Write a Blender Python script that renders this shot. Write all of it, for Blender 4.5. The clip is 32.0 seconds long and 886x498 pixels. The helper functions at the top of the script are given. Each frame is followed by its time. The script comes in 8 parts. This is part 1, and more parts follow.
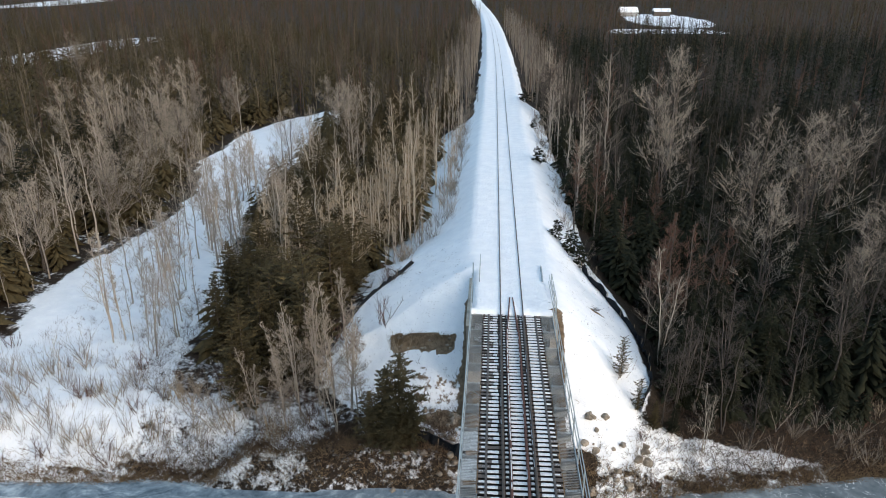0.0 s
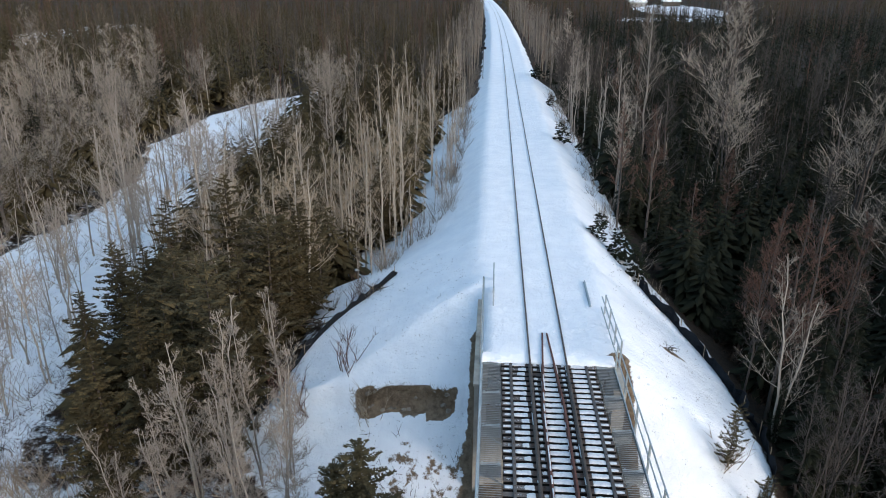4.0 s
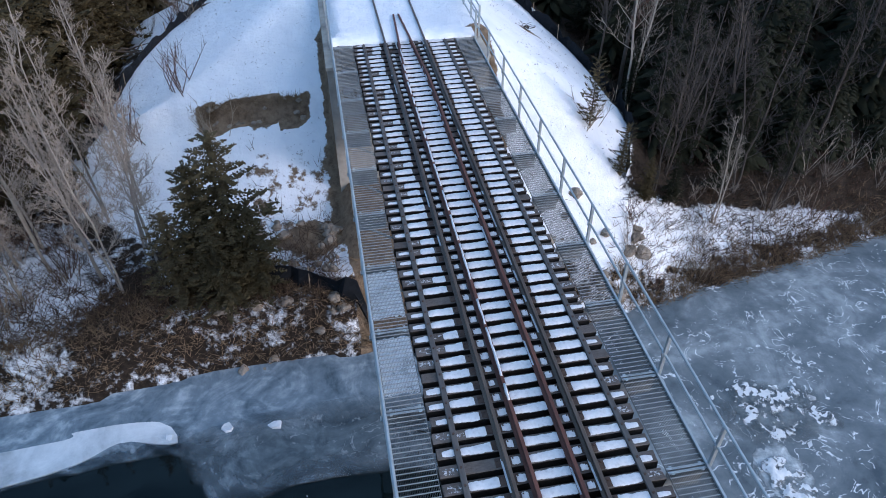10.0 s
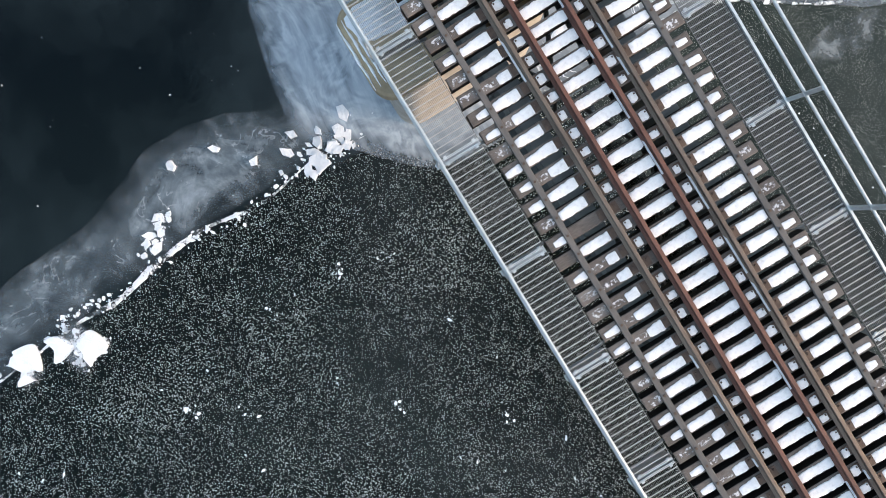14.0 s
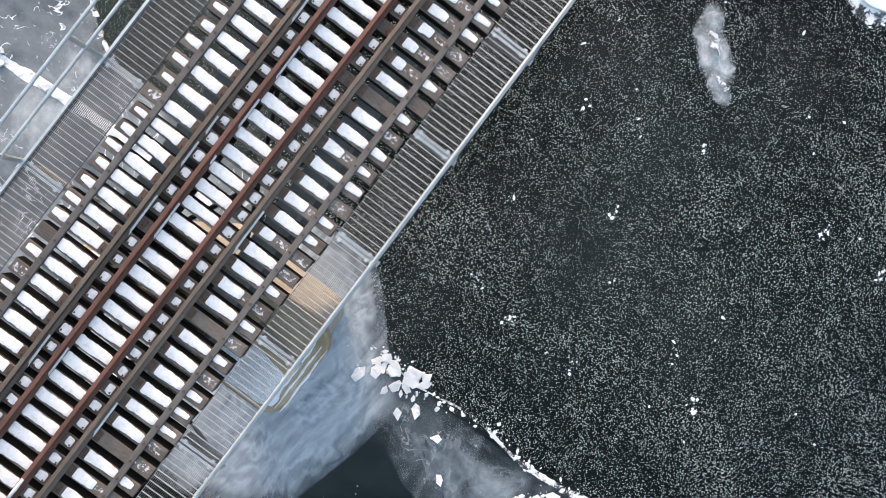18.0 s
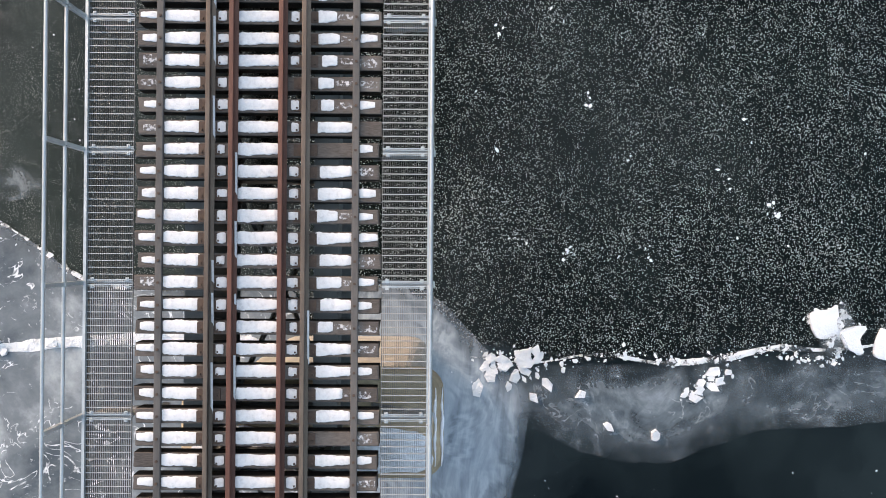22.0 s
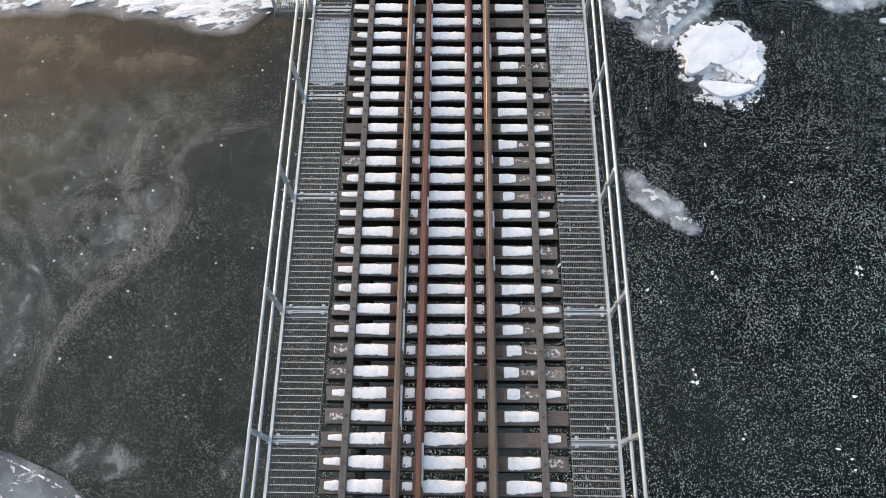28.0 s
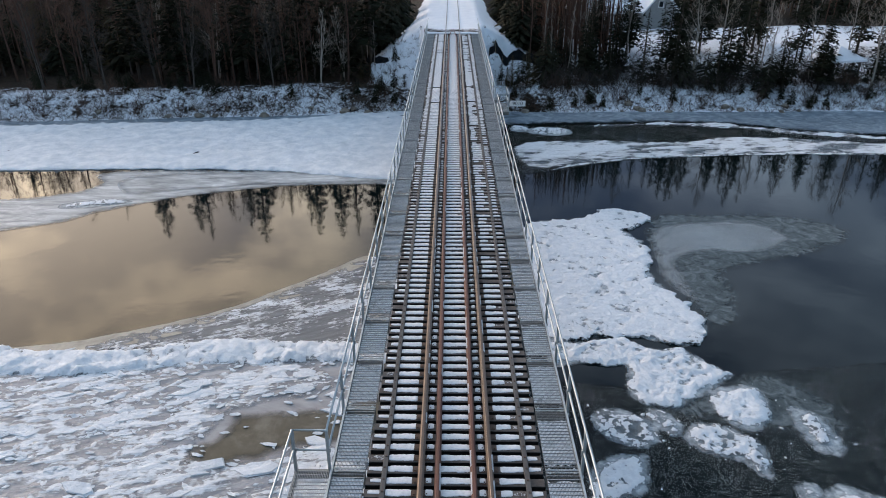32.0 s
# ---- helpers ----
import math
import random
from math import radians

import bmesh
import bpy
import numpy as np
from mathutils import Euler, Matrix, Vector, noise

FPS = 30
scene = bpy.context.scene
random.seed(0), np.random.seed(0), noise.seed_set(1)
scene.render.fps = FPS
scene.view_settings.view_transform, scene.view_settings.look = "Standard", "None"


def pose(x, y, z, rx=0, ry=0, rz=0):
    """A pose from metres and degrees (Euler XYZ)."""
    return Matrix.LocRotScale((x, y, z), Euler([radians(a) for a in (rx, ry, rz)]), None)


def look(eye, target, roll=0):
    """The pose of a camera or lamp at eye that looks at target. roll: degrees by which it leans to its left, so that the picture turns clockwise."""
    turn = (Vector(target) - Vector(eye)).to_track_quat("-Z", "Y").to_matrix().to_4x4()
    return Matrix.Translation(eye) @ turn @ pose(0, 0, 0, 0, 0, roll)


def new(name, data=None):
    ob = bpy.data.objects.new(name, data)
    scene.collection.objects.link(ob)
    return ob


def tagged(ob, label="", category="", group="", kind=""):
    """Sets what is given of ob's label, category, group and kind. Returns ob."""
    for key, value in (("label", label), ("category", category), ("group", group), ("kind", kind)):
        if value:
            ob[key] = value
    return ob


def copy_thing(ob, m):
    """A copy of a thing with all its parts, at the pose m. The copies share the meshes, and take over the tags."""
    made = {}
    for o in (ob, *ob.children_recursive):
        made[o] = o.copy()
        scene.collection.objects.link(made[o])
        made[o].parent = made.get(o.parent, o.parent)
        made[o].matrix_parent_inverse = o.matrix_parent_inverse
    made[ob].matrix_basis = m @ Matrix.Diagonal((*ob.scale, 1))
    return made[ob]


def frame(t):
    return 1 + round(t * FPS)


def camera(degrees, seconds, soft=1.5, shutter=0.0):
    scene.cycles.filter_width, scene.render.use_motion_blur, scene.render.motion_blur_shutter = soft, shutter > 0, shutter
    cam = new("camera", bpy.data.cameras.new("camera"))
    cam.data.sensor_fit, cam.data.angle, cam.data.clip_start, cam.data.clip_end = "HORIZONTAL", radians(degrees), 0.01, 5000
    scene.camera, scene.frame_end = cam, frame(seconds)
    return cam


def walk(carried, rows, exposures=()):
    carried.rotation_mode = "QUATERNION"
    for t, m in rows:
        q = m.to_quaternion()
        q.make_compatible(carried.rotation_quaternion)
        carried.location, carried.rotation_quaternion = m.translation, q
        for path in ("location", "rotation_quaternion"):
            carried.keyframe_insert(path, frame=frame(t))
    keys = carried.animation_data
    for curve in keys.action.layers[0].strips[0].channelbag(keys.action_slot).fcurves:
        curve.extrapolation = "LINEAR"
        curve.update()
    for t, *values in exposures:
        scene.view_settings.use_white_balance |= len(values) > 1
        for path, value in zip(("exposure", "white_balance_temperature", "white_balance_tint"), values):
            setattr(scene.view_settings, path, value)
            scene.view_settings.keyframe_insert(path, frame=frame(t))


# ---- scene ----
cam = camera(65.7, 32.0, 0.95)

PATH = [
    (0, (-1.768, -41.794, 21.019), (-3.061, -23.23, 13.691), 0.12),
    (0.5, (-1.848, -37.975, 21.415), (-3.139, -19.405, 14.102), 0.03),
    (1, (-1.988, -34.052, 21.768), (-3.27, -15.473, 14.473), -0.06),
    (1.5, (-2.119, -30.775, 21.624), (-3.38, -12.176, 14.378), -0.06),
    (2, (-2.295, -28.215, 20.735), (-3.565, -9.616, 13.492), -0.06),
    (2.5, (-2.447, -26.421, 19.368), (-3.737, -7.822, 12.128), 0.03),
    (3, (-2.619, -25.432, 17.921), (-3.911, -6.85, 10.637), 0.12),
    (3.5, (-2.666, -25.165, 16.432), (-3.967, -6.603, 9.1), 0.13),
    (4, (-2.62, -25.007, 14.834), (-3.941, -6.463, 7.46), 0.23),
    (4.5, (-2.629, -24.77, 13.069), (-3.923, -6.227, 5.687), 0.41),
    (6.5, (-3.069, -25.019, 10.222), (-4.366, -6.594, 2.551), 0.32),
    (7, (-3.151, -24.949, 10.038), (-4.458, -6.477, 2.483), 0.51),
    (7.5, (-3.197, -24.882, 10.123), (-4.067, -6.372, 2.598), 0.58),
    (8, (-3.205, -24.851, 10.296), (-2.811, -6.321, 2.778), 0.48),
    (8.5, (-3.201, -24.843, 10.451), (-1.039, -6.438, 2.93), 0.33),
    (9, (-3.202, -24.853, 10.528), (0.237, -6.637, 3.021), 0.03),
    (9.5, (-3.194, -24.918, 10.525), (0.127, -7.362, 1.538), 0.03),
    (10, (-3.085, -25.033, 10.481), (-0.318, -9.895, -2.294), -0.08),
    (10.5, (-2.916, -25.177, 10.59), (-0.965, -13.307, -5.388), -1.13),
    (11, (-3.092, -24.07, 11.473), (-2.186, -18.158, -7.612), -2.24),
    (11.5, (-3.166, -24.026, 11.616), (-3.033, -22.673, -8.338), -5.74),
    (12, (-3.139, -24, 11.516), (-3.501, -24.995, -8.456), -171.16),
    (12.5, (-3.147, -24.01, 11.481), (-3.511, -25.001, -8.491), -170.97),
    (13, (-3.177, -23.993, 11.432), (-3.548, -24.986, -8.54), -173.51),
    (13.5, (-3.246, -24.049, 11.385), (-3.558, -24.967, -8.592), 176.75),
    (14, (-3.253, -24.106, 11.347), (-3.592, -24.905, -8.634), 171.41),
    (14.5, (-3.242, -24.122, 11.322), (-3.644, -24.865, -8.66), 166.04),
    (16.5, (-3.268, -24.049, 11.13), (-3.881, -24.63, -8.852), 130.18),
    (17, (-3.255, -24.026, 11.136), (-3.891, -24.532, -8.848), 119.52),
    (17.5, (-3.217, -23.979, 11.119), (-3.872, -24.429, -8.865), 108.08),
    (18, (-3.181, -23.987, 11.134), (-3.777, -24.357, -8.853), 95.33),
    (18.5, (-3.167, -23.988, 11.102), (-3.641, -24.279, -8.89), 80.74),
    (19, (-3.162, -23.977, 11.078), (-3.512, -24.201, -8.917), 65.50),
    (19.5, (-3.202, -24.009, 11.032), (-3.367, -24.119, -8.967), 48.91),
    (20, (-3.146, -23.931, 10.99), (-3.284, -24.081, -9.009), 27.25),
    (20.5, (-3.062, -23.879, 10.933), (-3.215, -24.015, -9.066), 32.83),
    (21, (-2.999, -23.847, 10.904), (-3.128, -23.976, -9.095), 33.85),
    (21.5, (-2.93, -23.844, 10.835), (-3.048, -23.963, -9.164), 41.49),
    (22, (-2.896, -23.851, 10.756), (-3.001, -23.964, -9.244), 43.28),
    (22.5, (-2.849, -23.882, 10.679), (-2.962, -23.983, -9.32), 49.31),
    (23, (-2.611, -23.924, 10.619), (-2.741, -24.008, -9.381), 58.12),
    (23.5, (-2.193, -23.964, 10.581), (-2.369, -24.038, -9.418), 68.09),
    (24, (-1.677, -24.007, 10.56), (-1.907, -24.091, -9.438), 70.69),
    (24.5, (-1.086, -24.076, 10.548), (-1.314, -24.135, -9.451), 76.28),
    (26.5, (-0.187, -24.261, 10.869), (0.003, -26.378, -9.018), -4.59),
    (27, (-0.132, -24.257, 10.863), (0.055, -28.02, -8.779), -2.33),
    (27.5, (-0.086, -24.24, 10.879), (0.086, -29.832, -8.322), -1.21),
    (28, (-0.061, -24.254, 10.91), (0.143, -31.686, -7.656), -1.01),
    (28.5, (-0.047, -24.286, 10.944), (0.163, -33.535, -6.788), -0.75),
    (29, (-0.057, -24.324, 10.982), (0.182, -35.319, -5.722), -0.62),
    (29.5, (-0.059, -24.346, 10.982), (0.182, -37.023, -4.485), -0.49),
    (30, (0.031, -24.455, 10.919), (0.192, -38.67, -3.149), -0.18),
    (30.5, (0.089, -24.502, 10.751), (0.265, -40.464, -1.299), 0.02),
    (31, (0.096, -24.514, 10.793), (0.29, -41.708, 0.579), 0.02),
    (31.5, (0.119, -24.55, 10.737), (0.322, -42.5, 1.919), 0.02),
    (32, (0.143, -24.51, 10.713), (0.355, -42.565, 2.113), 0.02),
]
EXPOSURES = [(0, 0.43, 6080, 18), (4, 0.34, 5660, 18), (8, 0.29, 5330, 21), (10, 0.27, 5150, 24), (12.3, 0.92, 6330, 25), (17, 1.2, 6900, 28), (23, 0.97, 7020, 29), (28, 0.84, 7020, 28), (30, 0.58, 6980, 26), (32, 0.21, 6180, 25)]
walk(cam, [(t, look(eye, target, roll)) for t, eye, target, roll in PATH], EXPOSURES)

# ---- world, sun ----
SUN_AZ, SUN_EL = 128.0, 17.0          # degrees clockwise from +y, and above the horizon
world = bpy.data.worlds.new("world")
scene.world = world
world.use_nodes = True
wt = world.node_tree
wt.nodes.clear()


def wnode(kind, **values):
    n = wt.nodes.new(kind)
    for key, value in values.items():
        n.inputs[key].default_value = value
    return n


sky = wt.nodes.new("ShaderNodeTexSky")
sky.sky_type = "NISHITA"
sky.sun_disc = False
sky.sun_elevation, sky.sun_rotation = radians(SUN_EL), radians(SUN_AZ)
sky.air_density, sky.dust_density, sky.ozone_density = 1.0, 0.6, 1.5
coord = wt.nodes.new("ShaderNodeTexCoord")
cloud_noise = wnode("ShaderNodeTexNoise", Scale=3.2, Detail=7.0, Roughness=0.62)
stretch = wnode("ShaderNodeMapping", Scale=(1.0, 1.0, 2.6))
wt.links.new(coord.outputs["Generated"], stretch.inputs["Vector"])
wt.links.new(stretch.outputs["Vector"], cloud_noise.inputs["Vector"])
cloud_ramp = wt.nodes.new("ShaderNodeValToRGB")
cloud_ramp.color_ramp.elements[0].position, cloud_ramp.color_ramp.elements[0].color = 0.38, (0, 0, 0, 1)
cloud_ramp.color_ramp.elements[1].position, cloud_ramp.color_ramp.elements[1].color = 0.62, (1, 1, 1, 1)
wt.links.new(cloud_noise.outputs["Fac"], cloud_ramp.inputs["Fac"])
# lit clouds gather towards the sun
glow = wt.nodes.new("ShaderNodeVectorMath")
glow.operation = "DOT_PRODUCT"
glow.inputs[1].default_value = (math.sin(radians(140)) * math.cos(radians(18)), math.cos(radians(140)) * math.cos(radians(18)), math.sin(radians(18)))
wt.links.new(coord.outputs["Generated"], glow.inputs[0])
glow_ramp = wt.nodes.new("ShaderNodeValToRGB")
ge = glow_ramp.color_ramp.elements
ge[0].position, ge[0].color = 0.0, (0.26, 0.46, 0.56, 1)
ge[1].position, ge[1].color = 1.0, (4.9, 4.15, 2.6, 1)
for where, colour in ((0.5, (0.62, 0.84, 0.95, 1)), (0.8, (0.66, 0.82, 0.92, 1)), (0.88, (2.95, 2.72, 1.9, 1))):
    el = ge.new(where)
    el.color = colour
wt.links.new(glow.outputs["Value"], glow_ramp.inputs["Fac"])
sky_bg = wnode("ShaderNodeBackground", Strength=0.1)
cloud_bg = wnode("ShaderNodeBackground", Strength=1.0)
wt.links.new(sky.outputs["Color"], sky_bg.inputs["Color"])
wt.links.new(glow_ramp.outputs["Color"], cloud_bg.inputs["Color"])
# the veil of cloud is brighter low down and overhead
height = wt.nodes.new("ShaderNodeSeparateXYZ")
wt.links.new(coord.outputs["Generated"], height.inputs["Vector"])
veil = wt.nodes.new("ShaderNodeValToRGB")
ve = veil.color_ramp.elements
ve[0].position, ve[0].color = 0.0, (1.5, 1.5, 1.5, 1)
ve[1].position, ve[1].color = 1.0, (1.7, 1.7, 1.7, 1)
for where, level in ((0.28, 1.1), (0.55, 0.85), (0.75, 1.3)):
    el = ve.new(where)
    el.color = (level, level, level, 1)
wt.links.new(height.outputs["Z"], veil.inputs["Fac"])
wt.links.new(veil.outputs["Color"], cloud_bg.inputs["Strength"])
mixed = wt.nodes.new("ShaderNodeMixShader")
bank = wnode("ShaderNodeMapRange", **{"From Min": 0.9, "From Max": 0.97, "To Max": 0.5})
wt.links.new(glow.outputs["Value"], bank.inputs["Value"])
closed = wt.nodes.new("ShaderNodeMath")
closed.operation = "MAXIMUM"
wt.links.new(cloud_ramp.outputs["Color"], closed.inputs[0])
wt.links.new(bank.outputs["Result"], closed.inputs[1])
wt.links.new(closed.outputs[0], mixed.inputs["Fac"])
wt.links.new(sky_bg.outputs["Background"], mixed.inputs[1])
wt.links.new(cloud_bg.outputs["Background"], mixed.inputs[2])
wout = wt.nodes.new("ShaderNodeOutputWorld")
wt.links.new(mixed.outputs["Shader"], wout.inputs["Surface"])

sun = new("sun", bpy.data.lights.new("sun", "SUN"))
sun.data.energy, sun.data.angle, sun.data.color = 1.35, radians(11.0), (1.0, 0.87, 0.7)
sun_from = Vector((math.sin(radians(SUN_AZ)) * math.cos(radians(SUN_EL)), math.cos(radians(SUN_AZ)) * math.cos(radians(SUN_EL)), math.sin(radians(SUN_EL))))
sun.matrix_world = look(sun_from * 300, (0, 0, 0))


# ---- materials ----
class Mat:
    """A small builder for node materials."""

    def __init__(self, name):
        self.m = bpy.data.materials.new(name)
        self.m.use_nodes = True
        self.t = self.m.node_tree
        self.b = self.t.nodes["Principled BSDF"]
        self.out = self.t.nodes["Material Output"]

    def node(self, kind, **values):
        n = self.t.nodes.new(kind)
        for key, value in values.items():
            n.inputs[key].default_value = value
        return n

    def link(self, a, b):
        self.t.links.new(a, b)

    def where(self, scale=(1, 1, 1), local=False, turn=0.0):
        if local:
            src = self.node("ShaderNodeTexCoord").outputs["Object"]
        else:
            src = self.node("ShaderNodeNewGeometry").outputs["Position"]
        if turn:
            mp = self.node("ShaderNodeMapping", Scale=tuple(1 / s for s in scale), Rotation=(0, 0, radians(turn)))
            mp.vector_type = "TEXTURE"
        else:
            mp = self.node("ShaderNodeMapping", Scale=scale)
        self.link(src, mp.inputs["Vector"])
        return mp.outputs["Vector"]

    def noise(self, scale, detail=4.0, rough=0.55, stretch=(1, 1, 1), local=False, distort=0.0, turn=0.0):
        n = self.node("ShaderNodeTexNoise", Scale=scale, Detail=detail, Roughness=rough, Distortion=distort)
        self.link(self.where(stretch, local, turn), n.inputs["Vector"])
        return n.outputs["Fac"]

    def cells(self, scale, stretch=(1, 1, 1), feature="F1", rand=1.0):
        n = self.node("ShaderNodeTexVoronoi", Scale=scale, Randomness=rand)
        n.feature = feature
        self.link(self.where(stretch), n.inputs["Vector"])
        return n.outputs["Distance"]

    def ramp(self, fac, *stops):
        r = self.node("ShaderNodeValToRGB")
        e = r.color_ramp.elements
        e[0].position, e[0].color = stops[0][0], (*stops[0][1], 1)
        e[1].position, e[1].color = stops[-1][0], (*stops[-1][1], 1)
        for p, c in stops[1:-1]:
            k = e.new(p)
            k.color = (*c, 1)
        self.link(fac, r.inputs["Fac"])
        return r.outputs["Color"]

    def mask(self, fac, lo, hi):
        r = self.node("ShaderNodeMapRange", **{"From Min": lo, "From Max": hi})
        r.clamp = True
        self.link(fac, r.inputs["Value"])
        return r.outputs["Result"]

    def mix(self, fac, a, b):
        n = self.node("ShaderNodeMix")
        n.data_type = "RGBA"
        for src, slot in ((fac, 0), (a, 6), (b, 7)):
            if isinstance(src, (int, float)):
                n.inputs[slot].default_value = src
            elif isinstance(src, tuple):
                n.inputs[slot].default_value = (*src, 1)
            else:
                self.link(src, n.inputs[slot])
        return n.outputs[2]

    def calc(self, op, a, b=0.0):
        n = self.node("ShaderNodeMath")
        n.operation = op
        for src, slot in ((a, 0), (b, 1)):
            if isinstance(src, (int, float)):
                n.inputs[slot].default_value = src
            else:
                self.link(src, n.inputs[slot])
        return n.outputs[0]

    def attr(self, name):
        n = self.node("ShaderNodeAttribute")
        n.attribute_name = name
        return n.outputs["Fac"]

    def rand(self):
        return self.node("ShaderNodeObjectInfo").outputs["Random"]

    def island(self):
        return self.node("ShaderNodeNewGeometry").outputs["Random Per Island"]

    def bump(self, height, strength, distance):
        n = self.node("ShaderNodeBump", Strength=strength, Distance=distance)
        self.link(height, n.inputs["Height"])
        self.link(n.outputs["Normal"], self.b.inputs["Normal"])

    def set(self, colour=None, rough=0.7, metal=0.0, spec=None):
        if isinstance(colour, tuple):
            self.b.inputs["Base Color"].default_value = (*colour, 1)
        elif colour is not None:
            self.link(colour, self.b.inputs["Base Color"])
        if isinstance(rough, (int, float)):
            self.b.inputs["Roughness"].default_value = rough
        else:
            self.link(rough, self.b.inputs["Roughness"])
        self.b.inputs["Metallic"].default_value = metal
        if spec is not None:
            self.b.inputs["Specular IOR Level"].default_value = spec
        return self.m


def make_snow(name, low, high, bump=0.5):
    k = Mat(name)
    n = k.noise(0.9, 6, 0.6)
    k.bump(k.calc("ADD", k.noise(2.2, 5, 0.6), k.calc("MULTIPLY", k.noise(18, 3, 0.6), 0.25)), bump, 0.25)
    return k.set(k.ramp(n, (0.3, low), (0.7, high)), 0.75, spec=0.25)


SNOW = make_snow("snow", (0.78, 0.80, 0.84), (0.88, 0.89, 0.91))


def make_tie_snow():
    k = Mat("tie_snow")
    n = k.noise(14, 4, 0.65)
    k.bump(n, 0.4, 0.03)
    return k.set(k.ramp(n, (0.25, (0.53, 0.522, 0.525)), (0.45, (0.66, 0.652, 0.655)), (0.8, (0.755, 0.75, 0.75))), 0.7, spec=0.25)


TIE_SNOW = make_tie_snow()


def make_frost():
    k = Mat("tie_frost")
    n = k.noise(16, 5, 0.7)
    k.set((0.62, 0.61, 0.62), 0.6, spec=0.3)
    both = k.node("ShaderNodeMixShader")
    clear = k.node("ShaderNodeBsdfTransparent")
    k.link(k.calc("MULTIPLY", k.mask(n, 0.47, 0.6), 0.8), both.inputs["Fac"])
    k.link(clear.outputs[0], both.inputs[1])
    k.link(k.b.outputs[0], both.inputs[2])
    k.link(both.outputs[0], k.out.inputs["Surface"])
    return k.m


FROST = make_frost()


def make_ground():
    k = Mat("ground")
    cover = k.attr("cover")
    patch = k.calc("ADD", k.calc("MULTIPLY", k.noise(0.55, 5, 0.65), 0.75), k.calc("MULTIPLY", k.noise(3.0, 4, 0.7), 0.55))
    snowy = k.mask(k.calc("SUBTRACT", k.calc("ADD", cover, 0.14), patch), -0.05, 0.07)
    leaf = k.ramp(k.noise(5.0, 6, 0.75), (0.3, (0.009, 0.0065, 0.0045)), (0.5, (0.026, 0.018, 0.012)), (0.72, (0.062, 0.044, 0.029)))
    white = k.ramp(k.noise(0.8, 6, 0.6), (0.3, (0.77, 0.79, 0.83)), (0.7, (0.88, 0.89, 0.91)))
    bare = k.attr("bare")
    soil_edge = k.mask(k.calc("SUBTRACT", bare, k.noise(1.6, 5, 0.7)), -0.03, 0.05)
    soil = k.ramp(k.noise(3.5, 6, 0.7), (0.3, (0.10, 0.07, 0.045)), (0.7, (0.26, 0.19, 0.125)))
    col = k.mix(soil_edge, k.mix(snowy, leaf, white), soil)
    h = k.calc("ADD", k.calc("MULTIPLY", snowy, 0.35), k.calc("ADD", k.noise(2.4, 6, 0.65), k.calc("MULTIPLY", k.noise(14, 4, 0.7), 0.2)))
    dents = k.calc("MULTIPLY", k.mask(k.cells(2.6), 0.16, 0.05), k.mask(k.noise(0.35, 3, 0.6), 0.5, 0.56))
    k.bump(k.calc("SUBTRACT", h, k.calc("MULTIPLY", dents, 0.7)), 0.7, 0.22)
    return k.set(col, 0.85, spec=0.2)


GROUND = make_ground()


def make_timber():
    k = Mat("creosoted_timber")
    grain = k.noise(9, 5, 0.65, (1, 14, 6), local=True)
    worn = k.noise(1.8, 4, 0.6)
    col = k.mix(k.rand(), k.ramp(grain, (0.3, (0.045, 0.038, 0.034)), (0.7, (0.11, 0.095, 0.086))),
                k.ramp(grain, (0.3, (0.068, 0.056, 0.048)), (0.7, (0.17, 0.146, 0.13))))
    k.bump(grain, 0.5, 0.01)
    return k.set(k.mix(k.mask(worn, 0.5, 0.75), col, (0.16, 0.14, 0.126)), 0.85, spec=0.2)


TIMBER = make_timber()


def make_metal(name, a, b, rough, metal, scale=6.0, stretch=(1, 1, 1)):
    k = Mat(name)
    n = k.noise(scale, 6, 0.7, stretch)
    k.bump(k.noise(40, 3, 0.7), 0.2, 0.005)
    return k.set(k.ramp(n, (0.3, a), (0.7, b)), rough, metal)


RUST = make_metal("rusted_guard_rail", (0.07, 0.026, 0.017), (0.165, 0.066, 0.043), 0.6, 0.15, 3.0, (1, 0.25, 1))
RAIL = make_metal("brown_running_rail", (0.085, 0.058, 0.043), (0.18, 0.132, 0.1), 0.38, 0.5, 4.0, (1, 0.2, 1))
STRAP = make_metal("weathered_spacer", (0.06, 0.055, 0.052), (0.13, 0.118, 0.11), 0.75, 0.1, 5.0, (1, 0.2, 1))
ZINC = make_metal("galvanized_steel", (0.34, 0.37, 0.38), (0.52, 0.56, 0.57), 0.45, 0.55, 3.0)
GRATING_DARK = make_metal("dull_grating_bars", (0.09, 0.09, 0.087), (0.16, 0.158, 0.15), 0.6, 0.3, 2.0)
ZINC_DULL = make_metal("grating_steel", (0.28, 0.29, 0.29), (0.44, 0.45, 0.446), 0.5, 0.3, 2.0)
GIRDER = make_metal("girder_paint", (0.112, 0.119, 0.115), (0.182, 0.193, 0.185), 0.6, 0.15, 1.5)
PLATE = make_metal("tie_plate_rust", (0.05, 0.032, 0.025), (0.11, 0.07, 0.05), 0.7, 0.3, 8.0)


